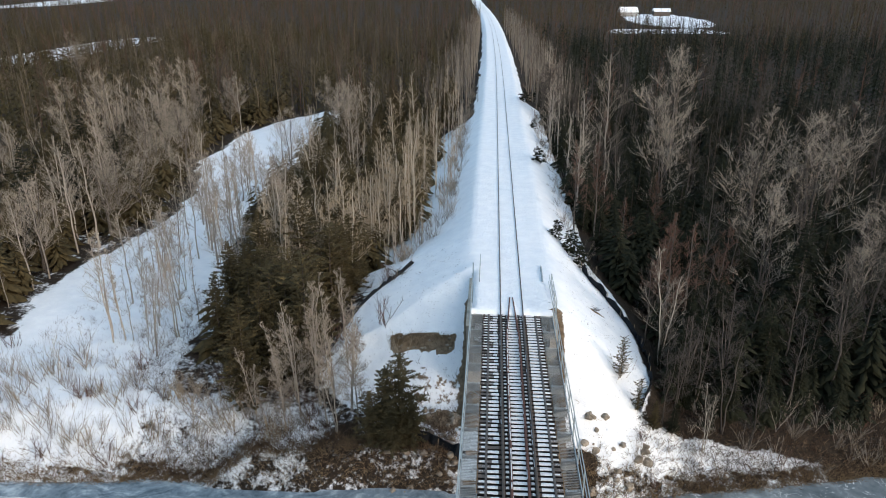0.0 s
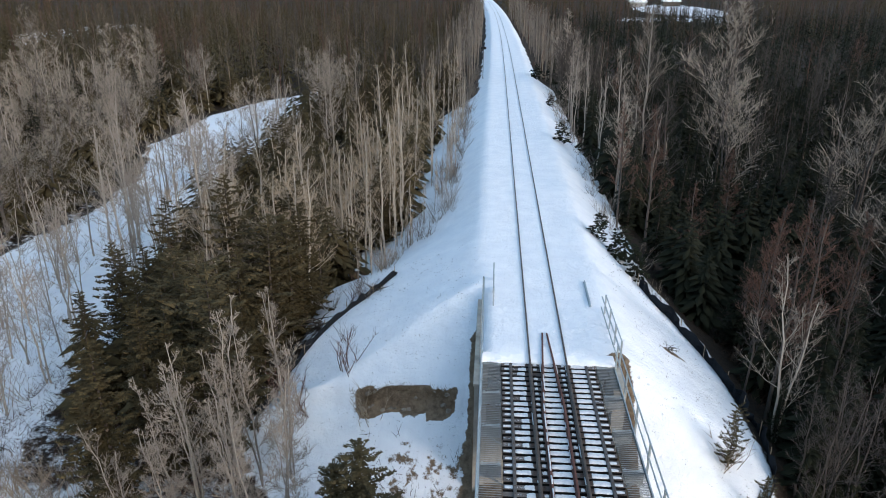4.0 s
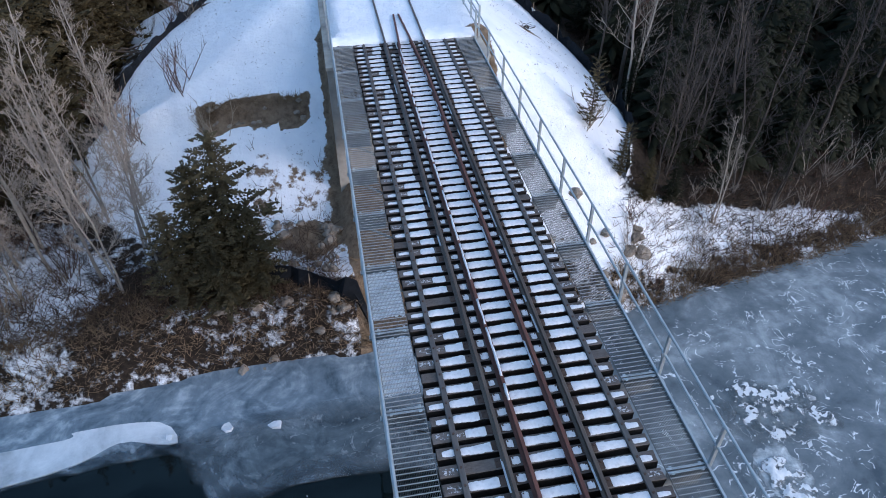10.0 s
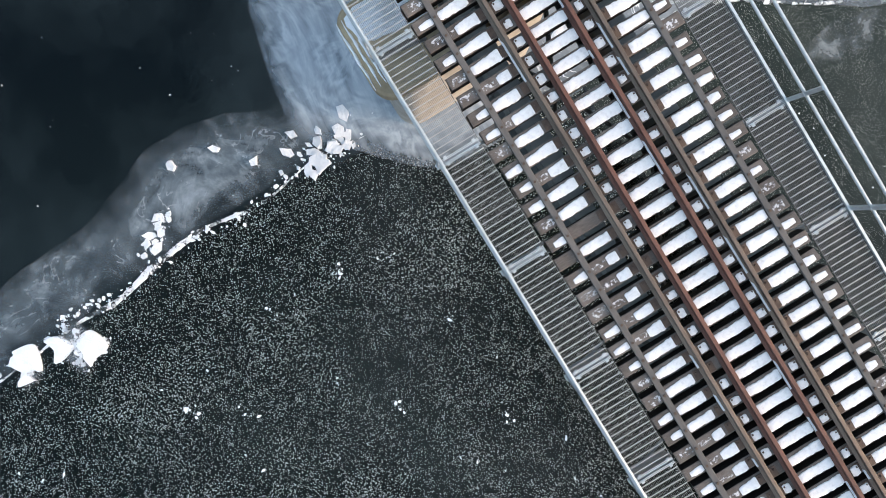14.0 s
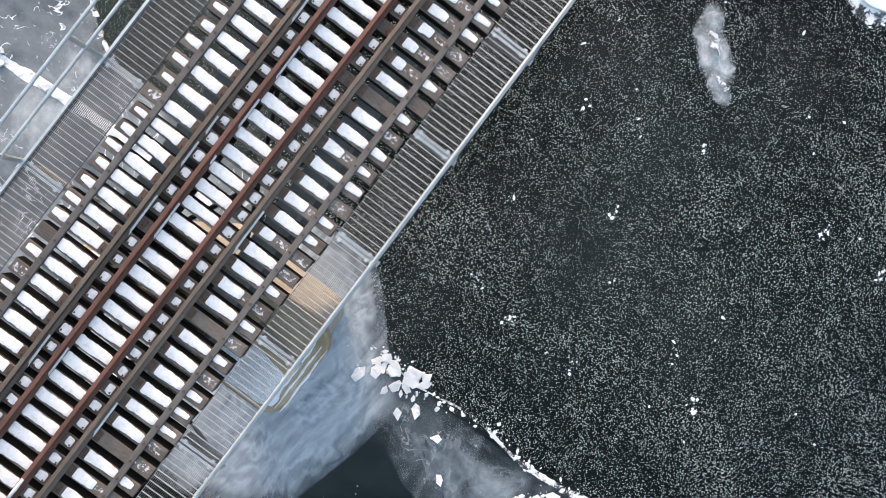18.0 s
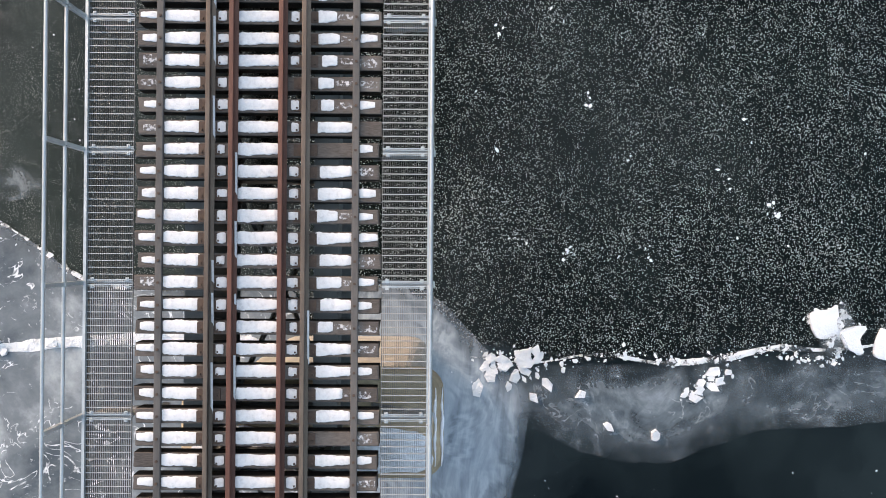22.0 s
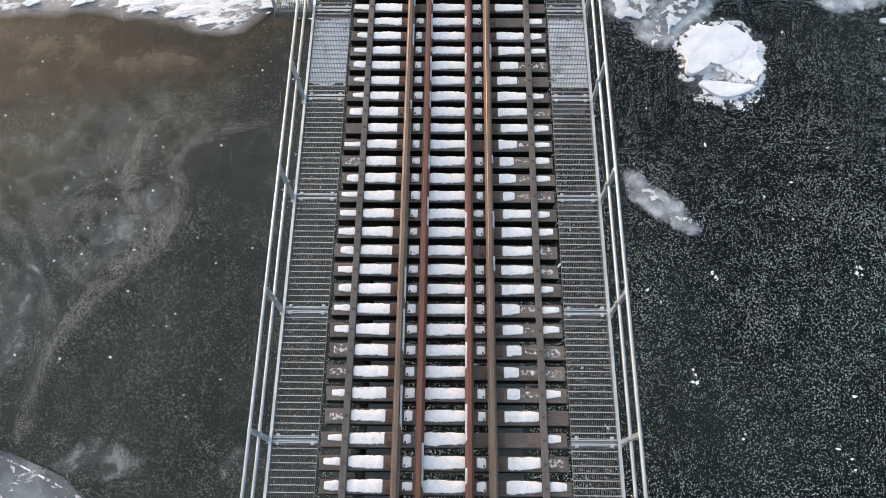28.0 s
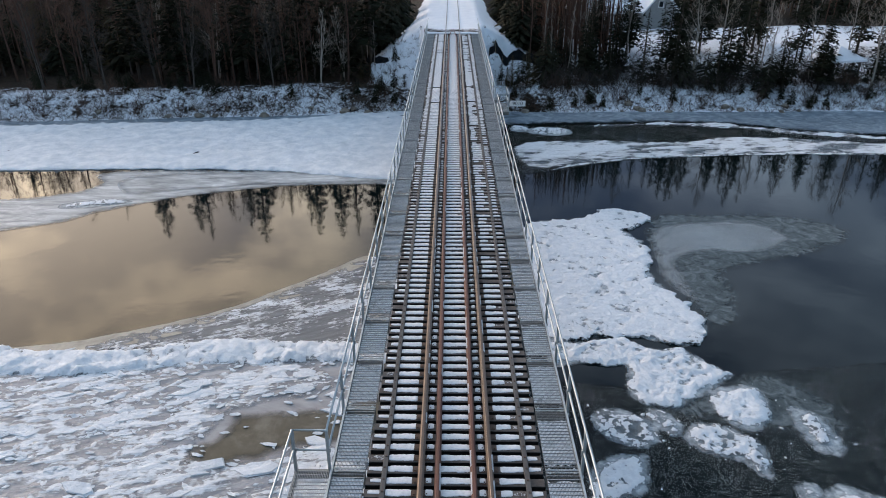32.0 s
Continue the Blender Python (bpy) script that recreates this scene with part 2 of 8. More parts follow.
def make_stone(name, a, b, scale, bump=0.5):
    k = Mat(name)
    n = k.noise(scale, 7, 0.65)
    stain = k.noise(0.7, 4, 0.6, (1, 1, 0.25))
    k.bump(k.noise(scale * 4, 5, 0.7), bump, 0.03)
    return k.set(k.mix(k.mask(stain, 0.5, 0.75), k.ramp(n, (0.3, a), (0.7, b)), tuple(0.55 * c for c in a)), 0.85, spec=0.25)


CONCRETE = make_stone("concrete", (0.30, 0.275, 0.235), (0.46, 0.42, 0.36), 2.0, 0.3)
CAP_STONE = make_stone("tan_cap_stone", (0.36, 0.28, 0.18), (0.56, 0.46, 0.32), 1.6, 0.4)
ROCK = make_stone("boulder_rock", (0.17, 0.14, 0.11), (0.36, 0.31, 0.25), 2.5, 0.8)


def make_plain(name, a, b, scale=5.0, rough=0.8, stretch=(1, 1, 1), vary=0.0):
    k = Mat(name)
    n = k.noise(scale, 5, 0.65, stretch)
    col = k.ramp(n, (0.3, a), (0.7, b))
    if vary:
        col = k.mix(k.calc("MULTIPLY", k.rand(), vary), col, tuple(min(1, 1.8 * c) for c in b))
    k.bump(n, 0.4, 0.02)
    return k.set(col, rough, spec=0.2)


# creosoted tie sides, near-black with the shade of the gaps in the colour
CREOSOTE_SHADE = make_plain("shaded_creosoted_sides", (0.007, 0.006, 0.0055), (0.02, 0.017, 0.015), 7, 0.75, (1, 6, 6))
BARK_GREY = make_plain("grey_bark", (0.13, 0.112, 0.095), (0.29, 0.258, 0.222), 6, 0.9, (1, 1, 0.3), 0.5)
# grey bark darkened to carry the shade of the eastern woods
BARK_SHADE = make_plain("shaded_grey_bark", (0.034, 0.028, 0.024), (0.085, 0.072, 0.062), 6, 0.9, (1, 1, 0.3), 0.5)
BARK_PALE = make_plain("pale_birch_bark", (0.2, 0.172, 0.138), (0.38, 0.342, 0.292), 5, 0.8, (1, 1, 2.5), 0.25)
TWIG_GREY = make_plain("grey_brown_twigs", (0.13, 0.11, 0.09), (0.26, 0.222, 0.184), 1.2, 0.9, vary=0.5)
TWIG_FAR = make_plain("brown_distant_twigs", (0.05, 0.04, 0.03), (0.108, 0.088, 0.068), 0.25, 0.9)
TWIG_TAN = make_plain("tan_twigs", (0.155, 0.124, 0.088), (0.29, 0.235, 0.172), 1.2, 0.9, vary=0.4)
TWIG_OCHRE = make_plain("ochre_distant_twigs", (0.085, 0.066, 0.045), (0.17, 0.135, 0.097), 0.25, 0.9)
TWIG_RED = make_plain("reddish_twigs", (0.0552, 0.0312, 0.023), (0.106, 0.06, 0.0432), 1.2, 0.9, vary=0.4)
# grey twigs with the eastern woods' shade put into the colour
TWIG_SHADE = make_plain("shaded_grey_twigs", (0.026, 0.021, 0.018), (0.062, 0.052, 0.045), 1.2, 0.9, vary=0.5)
BARK_DARK = make_plain("dark_bark", (0.0315, 0.0252, 0.0196), (0.084, 0.0665, 0.0525), 6, 0.9, (1, 1, 0.3), 0.3)
STRAW = make_plain("dead_grass_blades", (0.0975, 0.066, 0.0375), (0.225, 0.1613, 0.0975), 1.5, 0.9, vary=0.3)
# copy of the dead brush, darkened to stand for shade
BRUSH_SHADE = make_plain("shaded_brush", (0.02, 0.0145, 0.011), (0.052, 0.038, 0.028), 1.5, 0.9, vary=0.3)
BRUSH = make_plain("dead_brush", (0.0392, 0.0235, 0.0157), (0.0896, 0.0588, 0.0392), 1.5, 0.9, vary=0.3)


def make_needles(name, a, b, c):
    k = Mat(name)
    n = k.noise(1.3, 5, 0.65)
    col = k.mix(k.rand(), k.ramp(n, (0.3, a), (0.7, b)), k.ramp(n, (0.3, a), (0.7, c)))
    return k.set(col, 0.9, spec=0.15)


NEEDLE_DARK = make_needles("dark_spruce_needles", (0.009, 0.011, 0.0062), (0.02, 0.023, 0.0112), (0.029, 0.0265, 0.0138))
NEEDLE_OLIVE = make_needles("olive_cedar_foliage", (0.03, 0.024, 0.011), (0.078, 0.061, 0.026), (0.102, 0.076, 0.036))
NEEDLE_BROWN = make_needles("brown_cedar_sprays", (0.04, 0.034, 0.017), (0.10, 0.081, 0.04), (0.13, 0.1, 0.052))
FABRIC = make_plain("black_silt_fabric", (0.006, 0.007, 0.009), (0.016, 0.018, 0.022), 3, 0.9)
STAKE = make_plain("wooden_stake", (0.25, 0.19, 0.12), (0.42, 0.33, 0.23), 6)


def make_water():
    k = Mat("river_water")
    k.b.inputs["IOR"].default_value = 1.33
    k.bump(k.calc("ADD", k.noise(0.5, 3, 0.5), k.calc("MULTIPLY", k.noise(2.2, 3, 0.5), 0.3)), 0.05, 0.12)
    return k.set(k.ramp(k.noise(0.12, 3, 0.5), (0.3, (0.002, 0.005, 0.0052)), (0.7, (0.005, 0.0095, 0.0098))), 0.03, spec=0.5)


WATER = make_water()


def make_frazil(name, dense, base, light, fade=0.0, fine=1.25):
    """Dark new ice, set with small pale ice crystals."""
    k = Mat(name)
    split = k.node("ShaderNodeSeparateXYZ")
    k.link(k.where(), split.inputs[0])
    south = k.calc("MULTIPLY", k.mask(split.outputs["Y"], -29.0, -46.0), -0.028)
    size = k.calc("ADD", k.calc("ADD", k.calc("MULTIPLY", k.noise(0.35, 5, 0.6), 0.2), k.calc("MULTIPLY", k.noise(2.3, 3, 0.6), 0.2)), south)
    ragged = k.mask(k.noise(38, 3, 0.7), 0.34, 0.46)
    speck = None
    for grow, scale, stretch in ((0.0, 9.5 * fine, (1.25, 0.8, 0.2)), (0.0, 13.0 * fine, (0.8, 1.15, 0.2)), (0.0, 18.0 * fine, (1.2, 0.85, 0.2))):
        dots = k.mask(k.calc("SUBTRACT", k.calc("ADD", size, dense + grow), k.cells(scale, stretch)), -0.01, 0.02)
        speck = dots if speck is None else k.calc("MAXIMUM", speck, dots)
    haze = k.ramp(k.noise(0.25, 5, 0.6, (1, 0.6, 1)), (0.4, base), (0.75, tuple(c * 2.2 for c in base)))
    col = k.mix(k.calc("MULTIPLY", k.calc("MULTIPLY", speck, ragged), 0.62), haze, light)
    k.bump(speck, 0.25, 0.02)
    m = k.set(col, k.calc("ADD", k.calc("MULTIPLY", speck, 0.5), 0.16), spec=0.14)
    if fade:
        both = k.node("ShaderNodeMixShader")
        clear = k.node("ShaderNodeBsdfTransparent")
        body = k.mask(k.calc("ADD", k.attr("edge"), k.calc("MULTIPLY", k.calc("SUBTRACT", k.noise(0.9, 5, 0.65), 0.5), 2.2 * fade)), 0.0, fade)
        k.link(k.calc("MAXIMUM", k.calc("MULTIPLY", body, 0.9), k.calc("MULTIPLY", k.calc("MULTIPLY", speck, ragged), k.mask(k.attr("edge"), 0.0, 0.5 * fade))), both.inputs["Fac"])
        k.link(clear.outputs[0], both.inputs[1])
        k.link(k.b.outputs[0], both.inputs[2])
        k.link(both.outputs[0], k.out.inputs["Surface"])
    return m


FRAZIL = make_frazil("frazil_ice", -0.008, (0.0045, 0.0075, 0.0068), (0.7, 0.74, 0.73), 0.45)
FRAZIL_PACKED = make_frazil("packed_frazil", 0.2, (0.10, 0.115, 0.12), (0.66, 0.69, 0.7), 1.2, 1.1)
FRAZIL_VEIN = make_frazil("grainy_vein_ice", 0.1, (0.022, 0.026, 0.024), (0.46, 0.49, 0.47), 0.9, 2.2)
FRAZIL_THIN = make_frazil("sparse_frazil_ice", -0.035, (0.013, 0.0175, 0.015), (0.5, 0.54, 0.5), 0.0, 1.5)


def make_ice(name, a, b, c, crack=0.0, scale=0.35, rough=0.35, stretch=(1, 1, 1), thin=None, swirl=0.6, gloss=0.25, bands=0.0):
    """Thin grey ice with clouded patches and fine pale cracks."""
    k = Mat(name)
    n = k.calc("ADD", k.calc("MULTIPLY", k.noise(scale, 6, 0.6, stretch, distort=swirl), 0.8), k.calc("MULTIPLY", k.noise(scale * 6, 5, 0.65, stretch), 0.25))
    if bands:
        # growth lines that follow the shore or the pier
        turn = k.calc("ADD", k.calc("MULTIPLY", k.attr("edge"), 12.0), k.calc("MULTIPLY", k.noise(0.55, 4, 0.6, distort=1.6), 24.0))
        shown = k.calc("MULTIPLY", k.mask(k.noise(0.9, 3, 0.6), 0.35, 0.65), bands)
        n = k.calc("ADD", n, k.calc("MULTIPLY", k.calc("SINE", turn), shown))
    col = k.ramp(n, (0.36, a), (0.54, b), (0.72, c))
    if crack:
        bend = k.calc("ABSOLUTE", k.calc("SUBTRACT", k.noise(0.9, 3, 0.55, distort=1.4), 0.5))
        line = k.calc("MULTIPLY", k.mask(bend, 0.016, 0.006), k.mask(k.noise(1.3, 4, 0.7), 0.5, 0.58))
        fleck = k.calc("MULTIPLY", k.mask(k.noise(3.5, 5, 0.75), 0.62, 0.7), k.mask(k.noise(0.5, 3, 0.6), 0.5, 0.62))
        line = k.calc("MAXIMUM", line, k.calc("MULTIPLY", fleck, 0.8))
        col = k.mix(k.calc("MULTIPLY", line, crack), col, (0.78, 0.81, 0.83))
    k.bump(k.noise(5, 5, 0.65), 0.25, 0.02)
    m = k.set(col, rough, spec=gloss)
    if thin:
        # clear towards its edges and in streaks
        low, fade, wisps = thin
        body = k.mask(k.calc("ADD", k.calc("MULTIPLY", n, wisps), k.mask(k.attr("edge"), 0.0, fade)), 0.5 * wisps, 1.0 + 0.45 * wisps)
        full = k.calc("ADD", k.calc("MULTIPLY", body, 1.0 - low), low)
        clear = k.node("ShaderNodeBsdfTransparent")
        both = k.node("ShaderNodeMixShader")
        k.link(full, both.inputs["Fac"])
        k.link(clear.outputs[0], both.inputs[1])
        k.link(k.b.outputs[0], both.inputs[2])
        k.link(both.outputs[0], k.out.inputs["Surface"])
    return m


ICE_GREY = make_ice("grey_ice", (0.07, 0.09, 0.105), (0.17, 0.195, 0.21), (0.42, 0.46, 0.475), 0.9, 0.4, thin=(0.55, 0.9, 0.8))
ICE_BLUE = make_ice("pale_blue_ice", (0.09, 0.125, 0.155), (0.21, 0.26, 0.30), (0.48, 0.54, 0.58), 0.0, 0.5, 0.35, (0.8, 0.9, 1), thin=(0.1, 1.3, 1.2), swirl=2.2, bands=0.06)
ICE_PIER = make_ice("pale_fanned_ice", (0.17, 0.215, 0.25), (0.30, 0.355, 0.40), (0.46, 0.52, 0.56), 0.0, 0.5, 0.3, (1.5, 0.4, 1), thin=(0.2, 0.9, 0.7), swirl=2.2, bands=0.11)
ICE_DARK = make_ice("dark_skim_ice", (0.05, 0.066, 0.078), (0.12, 0.148, 0.165), (0.27, 0.31, 0.335), 0.25, 0.4, 0.25, thin=(0.05, 1.3, 1.0), swirl=1.6, bands=0.06)
ICE_SMOKE = make_ice("smoky_skim_ice", (0.04, 0.052, 0.054), (0.1, 0.118, 0.12), (0.22, 0.245, 0.25), 0.0, 1.1, 0.4, thin=(0.0, 0.9, 1.9), swirl=1.6, gloss=0.08)
ICE_SNOWY = make_ice("snowy_ice", (0.36, 0.385, 0.40), (0.62, 0.645, 0.66), (0.84, 0.855, 0.865), 0.2, 0.5, 0.6)
ICE_RIPPLE = make_ice("ridged_grey_ice", (0.19, 0.205, 0.21), (0.40, 0.42, 0.425), (0.70, 0.72, 0.72), 0.0, 1.1, 0.5, (0.35, 1.2, 1), thin=(0.2, 0.8, 0.7))
ICE_WHITE = make_snow("white_ice", (0.60, 0.645, 0.68), (0.90, 0.905, 0.91), 0.8)
ICE_SKIRT = make_ice("slushy_ice", (0.16, 0.19, 0.20), (0.36, 0.395, 0.41), (0.66, 0.69, 0.70), 0.0, 2.2, 0.5, thin=(0.1, 0.35, 1.0))


def make_crust(name, low, high, cut, wide, fine=2.6, stretch=(1, 1, 1), turn=0.0, shard=0.0):
    """Snow lying on the higher parts, bare grey ice between, clear at the thin rim."""
    k = Mat(name)
    body = k.calc("ADD", k.attr("high"), k.calc("MULTIPLY", k.calc("SUBTRACT", k.noise(fine, 6, 0.7, stretch, turn=turn), 0.5), 2.2))
    if shard:
        warp = k.node("ShaderNodeVectorMath")
        warp.operation = "ADD"
        wn = k.node("ShaderNodeTexNoise", Scale=2.2, Detail=3.0)
        k.link(k.where(), wn.inputs["Vector"])
        k.link(k.where(stretch, turn=turn), warp.inputs[0])
        k.link(wn.outputs["Color"], warp.inputs[1])
        cell = k.node("ShaderNodeTexVoronoi", Scale=fine * 1.1)
        k.link(warp.outputs[0], cell.inputs["Vector"])
        body = k.calc("ADD", body, k.calc("MULTIPLY", k.calc("SUBTRACT", cell.outputs["Color"], 0.5), shard))
    snow = k.mask(body, cut - wide, cut + wide)
    ice = k.ramp(k.noise(1.8, 6, 0.65, stretch, turn=turn), (0.35, low), (0.7, high))
    white = k.ramp(k.noise(3.5, 5, 0.65), (0.3, (0.67, 0.695, 0.72)), (0.65, (0.83, 0.845, 0.855)))
    k.bump(k.calc("ADD", k.calc("MULTIPLY", snow, 0.5), k.calc("ADD", k.noise(3.2, 5, 0.65, stretch, turn=turn), k.calc("MULTIPLY", k.noise(14, 4, 0.65), 0.3))), 0.8, 0.14)
    m = k.set(k.mix(snow, ice, white), k.calc("ADD", k.calc("MULTIPLY", snow, 0.5), 0.2), spec=0.3)
    full = k.calc("MAXIMUM", snow, k.mask(k.calc("ADD", k.attr("edge"), k.calc("MULTIPLY", k.noise(4, 4, 0.6), 0.5)), 0.2, 0.9))
    clear = k.node("ShaderNodeBsdfTransparent")
    both = k.node("ShaderNodeMixShader")
    k.link(k.calc("ADD", k.calc("MULTIPLY", full, 0.75), k.calc("MULTIPLY", snow, 0.25)), both.inputs["Fac"])
    k.link(clear.outputs[0], both.inputs[1])
    k.link(k.b.outputs[0], both.inputs[2])
    k.link(both.outputs[0], k.out.inputs["Surface"])
    return m


FLOE_CRUST = make_crust("floe_crust", (0.12, 0.15, 0.165), (0.38, 0.42, 0.44), 0.4, 0.1, 3.4, shard=1.2)
THIN_CRUST = make_crust("clear_floe_crust", (0.07, 0.09, 0.1), (0.3, 0.34, 0.36), 0.9, 0.1, 3.6, shard=1.8)
RAFT_CRUST = make_crust("raft_crust", (0.34, 0.39, 0.42), (0.64, 0.68, 0.71), -0.05, 0.16, 3.0, shard=0.9)
RIDGED_ICE = make_crust("ridged_wedge_ice", (0.2, 0.2, 0.205), (0.38, 0.385, 0.39), 0.95, 0.22, 4.6, (0.3, 1.6, 1), 24, 1.0)
STREAK_ICE = make_crust("streaked_shore_ice", (0.14, 0.165, 0.18), (0.36, 0.39, 0.41), 0.58, 0.2, 3.2, (0.2, 1.5, 1), 4, 0.5)
SHELF_CRUST = make_crust("shelf_crust", (0.34, 0.338, 0.352), (0.56, 0.56, 0.575), 0.56, 0.16, 2.0, (0.28, 1.7, 1), 14, 1.0)
ICE_SHELF = make_ice("grey_shelf_ice", (0.25, 0.24, 0.238), (0.38, 0.372, 0.375), (0.52, 0.515, 0.52), 0.0, 0.6, 0.45, (0.5, 1.3, 1), thin=(0.0, 0.8, 0.4))
SLUSH = make_ice("brown_slush", (0.062, 0.054, 0.036), (0.105, 0.092, 0.064), (0.2, 0.18, 0.145), 0.0, 0.5, 0.3, thin=(0.0, 0.7, 0.8))
SLUSH_THIN = make_ice("thin_brown_slush", (0.034, 0.03, 0.02), (0.062, 0.054, 0.038), (0.105, 0.094, 0.07), 0.0, 0.7, 0.4, thin=(0.0, 2.2, 1.8), gloss=0.12)
SAND_ICE = make_plain("sandy_ice_rim", (0.27, 0.24, 0.19), (0.47, 0.425, 0.345), 1.5, 0.5)

def make_haze():
    """Faint swirls of frozen slush in clear ice."""
    k = Mat("smoky_swirls")
    bend = k.calc("ABSOLUTE", k.calc("SUBTRACT", k.noise(0.32, 4, 0.55, (1.0, 0.7, 1), distort=1.6, turn=35), 0.5))
    swirl = k.calc("ADD", k.mask(bend, 0.07, 0.0), k.mask(k.noise(0.22, 4, 0.6), 0.52, 0.8))
    grain = k.mask(k.noise(22, 3, 0.7), 0.38, 0.62)
    k.set((0.34, 0.36, 0.355), 0.6, spec=0.1)
    both = k.node("ShaderNodeMixShader")
    clear = k.node("ShaderNodeBsdfTransparent")
    k.link(k.calc("MULTIPLY", k.calc("MULTIPLY", k.calc("MULTIPLY", swirl, 0.19), k.calc("ADD", grain, 0.35)), k.mask(k.attr("edge"), 0.0, 1.6)), both.inputs["Fac"])
    k.link(clear.outputs[0], both.inputs[1])
    k.link(k.b.outputs[0], both.inputs[2])
    k.link(both.outputs[0], k.out.inputs["Surface"])
    return k.m


ICE_HAZE = make_haze()
SIDING = make_plain("grey_siding", (0.25, 0.245, 0.235), (0.36, 0.355, 0.34), 3, 0.7, (1, 1, 8))
BARNWOOD = make_plain("weathered_barn_boards", (0.06, 0.05, 0.042), (0.14, 0.12, 0.10), 4, 0.9, (6, 6, 1))
WHITE_PAINT = make_plain("white_paint", (0.72, 0.72, 0.70), (0.82, 0.82, 0.80), 4, 0.6)
INK = make_plain("black_lettering", (0.012, 0.012, 0.012), (0.02, 0.02, 0.02), 4, 0.6)
PANE = Mat("window_glass").set((0.02, 0.025, 0.03), 0.05, spec=0.8)


# ---- mesh helpers ----
class Buf:
    """Vertices and faces of one mesh in the making."""

    def __init__(self):
        self.v, self.f = [], []

    def add(self, verts, faces):
        k = len(self.v)
        self.v.extend(tuple(p) for p in verts)
        self.f.extend(tuple(k + i for i in face) for face in faces)
        return self

    def box(self, x0, x1, y0, y1, z0, z1, m=None, chamfer=0.0):
        c = min(chamfer, (x1 - x0) / 3, (y1 - y0) / 3)
        if c > 0:
            zt = z1 - c
            pts = [(x0, y0, z0), (x1, y0, z0), (x1, y1, z0), (x0, y1, z0), (x0, y0, zt), (x1, y0, zt), (x1, y1, zt), (x0, y1, zt),
                   (x0 + c, y0 + c, z1), (x1 - c, y0 + c, z1), (x1 - c, y1 - c, z1), (x0 + c, y1 - c, z1)]
            fs = [(3, 2, 1, 0), (8, 9, 10, 11)]
            for a in (0, 4):
                fs += [(a + i, a + (i + 1) % 4, a + 4 + (i + 1) % 4, a + 4 + i) for i in range(4)]
        else:
            pts = [(x0, y0, z0), (x1, y0, z0), (x1, y1, z0), (x0, y1, z0), (x0, y0, z1), (x1, y0, z1), (x1, y1, z1), (x0, y1, z1)]
            fs = [(3, 2, 1, 0), (4, 5, 6, 7)] + [(i, (i + 1) % 4, 4 + (i + 1) % 4, 4 + i) for i in range(4)]
        if m is not None:
            pts = [m @ Vector(p) for p in pts]
        return self.add(pts, fs)

    def tube(self, pts, radii, sides=6, cap=True):
        pts = [Vector(p) for p in pts]
        rings = []
        for i, p in enumerate(pts):
            d = (pts[min(i + 1, len(pts) - 1)] - pts[max(i - 1, 0)]).normalized()
            side = d.cross(Vector((0.13, 0.31, 0.94)) if abs(d.z) < 0.9 else Vector((1, 0.2, 0))).normalized()
            up = side.cross(d)
            r = radii[i] if hasattr(radii, "__len__") else radii
            rings.append([p + side * (r * math.cos(2 * math.pi * k / sides)) + up * (r * math.sin(2 * math.pi * k / sides)) for k in range(sides)])
        vs, fs = [q for ring in rings for q in ring], []
        for i in range(len(pts) - 1):
            for k in range(sides):
                a, b = i * sides + k, i * sides + (k + 1) % sides
                fs.append((a, b, b + sides, a + sides))
        if cap:
            fs.append(tuple(range(sides))[::-1])
            fs.append(tuple((len(pts) - 1) * sides + k for k in range(sides)))
        return self.add(vs, fs)

    def spike(self, a, b, r):
        """A thin three-sided twig from a to its tip b."""
        a, b = Vector(a), Vector(b)
        d = (b - a).normalized()
        s = d.cross(Vector((0.3, 0.2, 0.93)) if abs(d.z) < 0.9 else Vector((1, 0.1, 0))).normalized() * r
        u = s.cross(d)
        return self.add([a + s, a - 0.5 * s + 0.87 * u, a - 0.5 * s - 0.87 * u, b], [(0, 1, 3), (1, 2, 3), (2, 0, 3)])

    def sweep(self, profile, path, closed=True):
        """A profile of (across, up) pairs along a path of (point, across vector)."""
        n = len(profile)
        vs = [p + side * a + Vector((0, 0, u)) for p, side in path for a, u in profile]
        fs = []
        for i in range(len(path) - 1):
            for k in range(n if closed else n - 1):
                a, b = i * n + k, i * n + (k + 1) % n
                fs.append((a, b, b + n, a + n))
        if closed:
            fs += [tuple(range(n))[::-1], tuple((len(path) - 1) * n + k for k in range(n))]
        return self.add(vs, fs)


def to_mesh(name, buf, material, smooth=False):
    me = bpy.data.meshes.new(name)
    me.from_pydata(buf.v, [], buf.f)
    me.materials.append(material)
    if hasattr(buf, "edge"):
        me.attributes.new("edge", "FLOAT", "POINT").data.foreach_set("value", np.array(buf.edge, np.float32))
    if hasattr(buf, "high"):
        me.attributes.new("high", "FLOAT", "POINT").data.foreach_set("value", np.array(buf.high, np.float32))
    if smooth:
        me.polygons.foreach_set("use_smooth", [True] * len(me.polygons))
    me.update()
    return me


def part(name, buf, material, parent=None, label="", smooth=False):
    ob = new(name, buf if isinstance(buf, bpy.types.Mesh) else to_mesh(name, buf, material, smooth))
    ob.parent = parent
    if label:
        ob["label"] = label
    return ob


def thing(name, label, category, at=(0, 0, 0), turn=0.0, group="", kind=""):
    ob = new(name)
    ob.matrix_world = pose(*at, 0, 0, turn)
    ob.empty_display_size = 0.2
    return tagged(ob, label, category, group, kind)


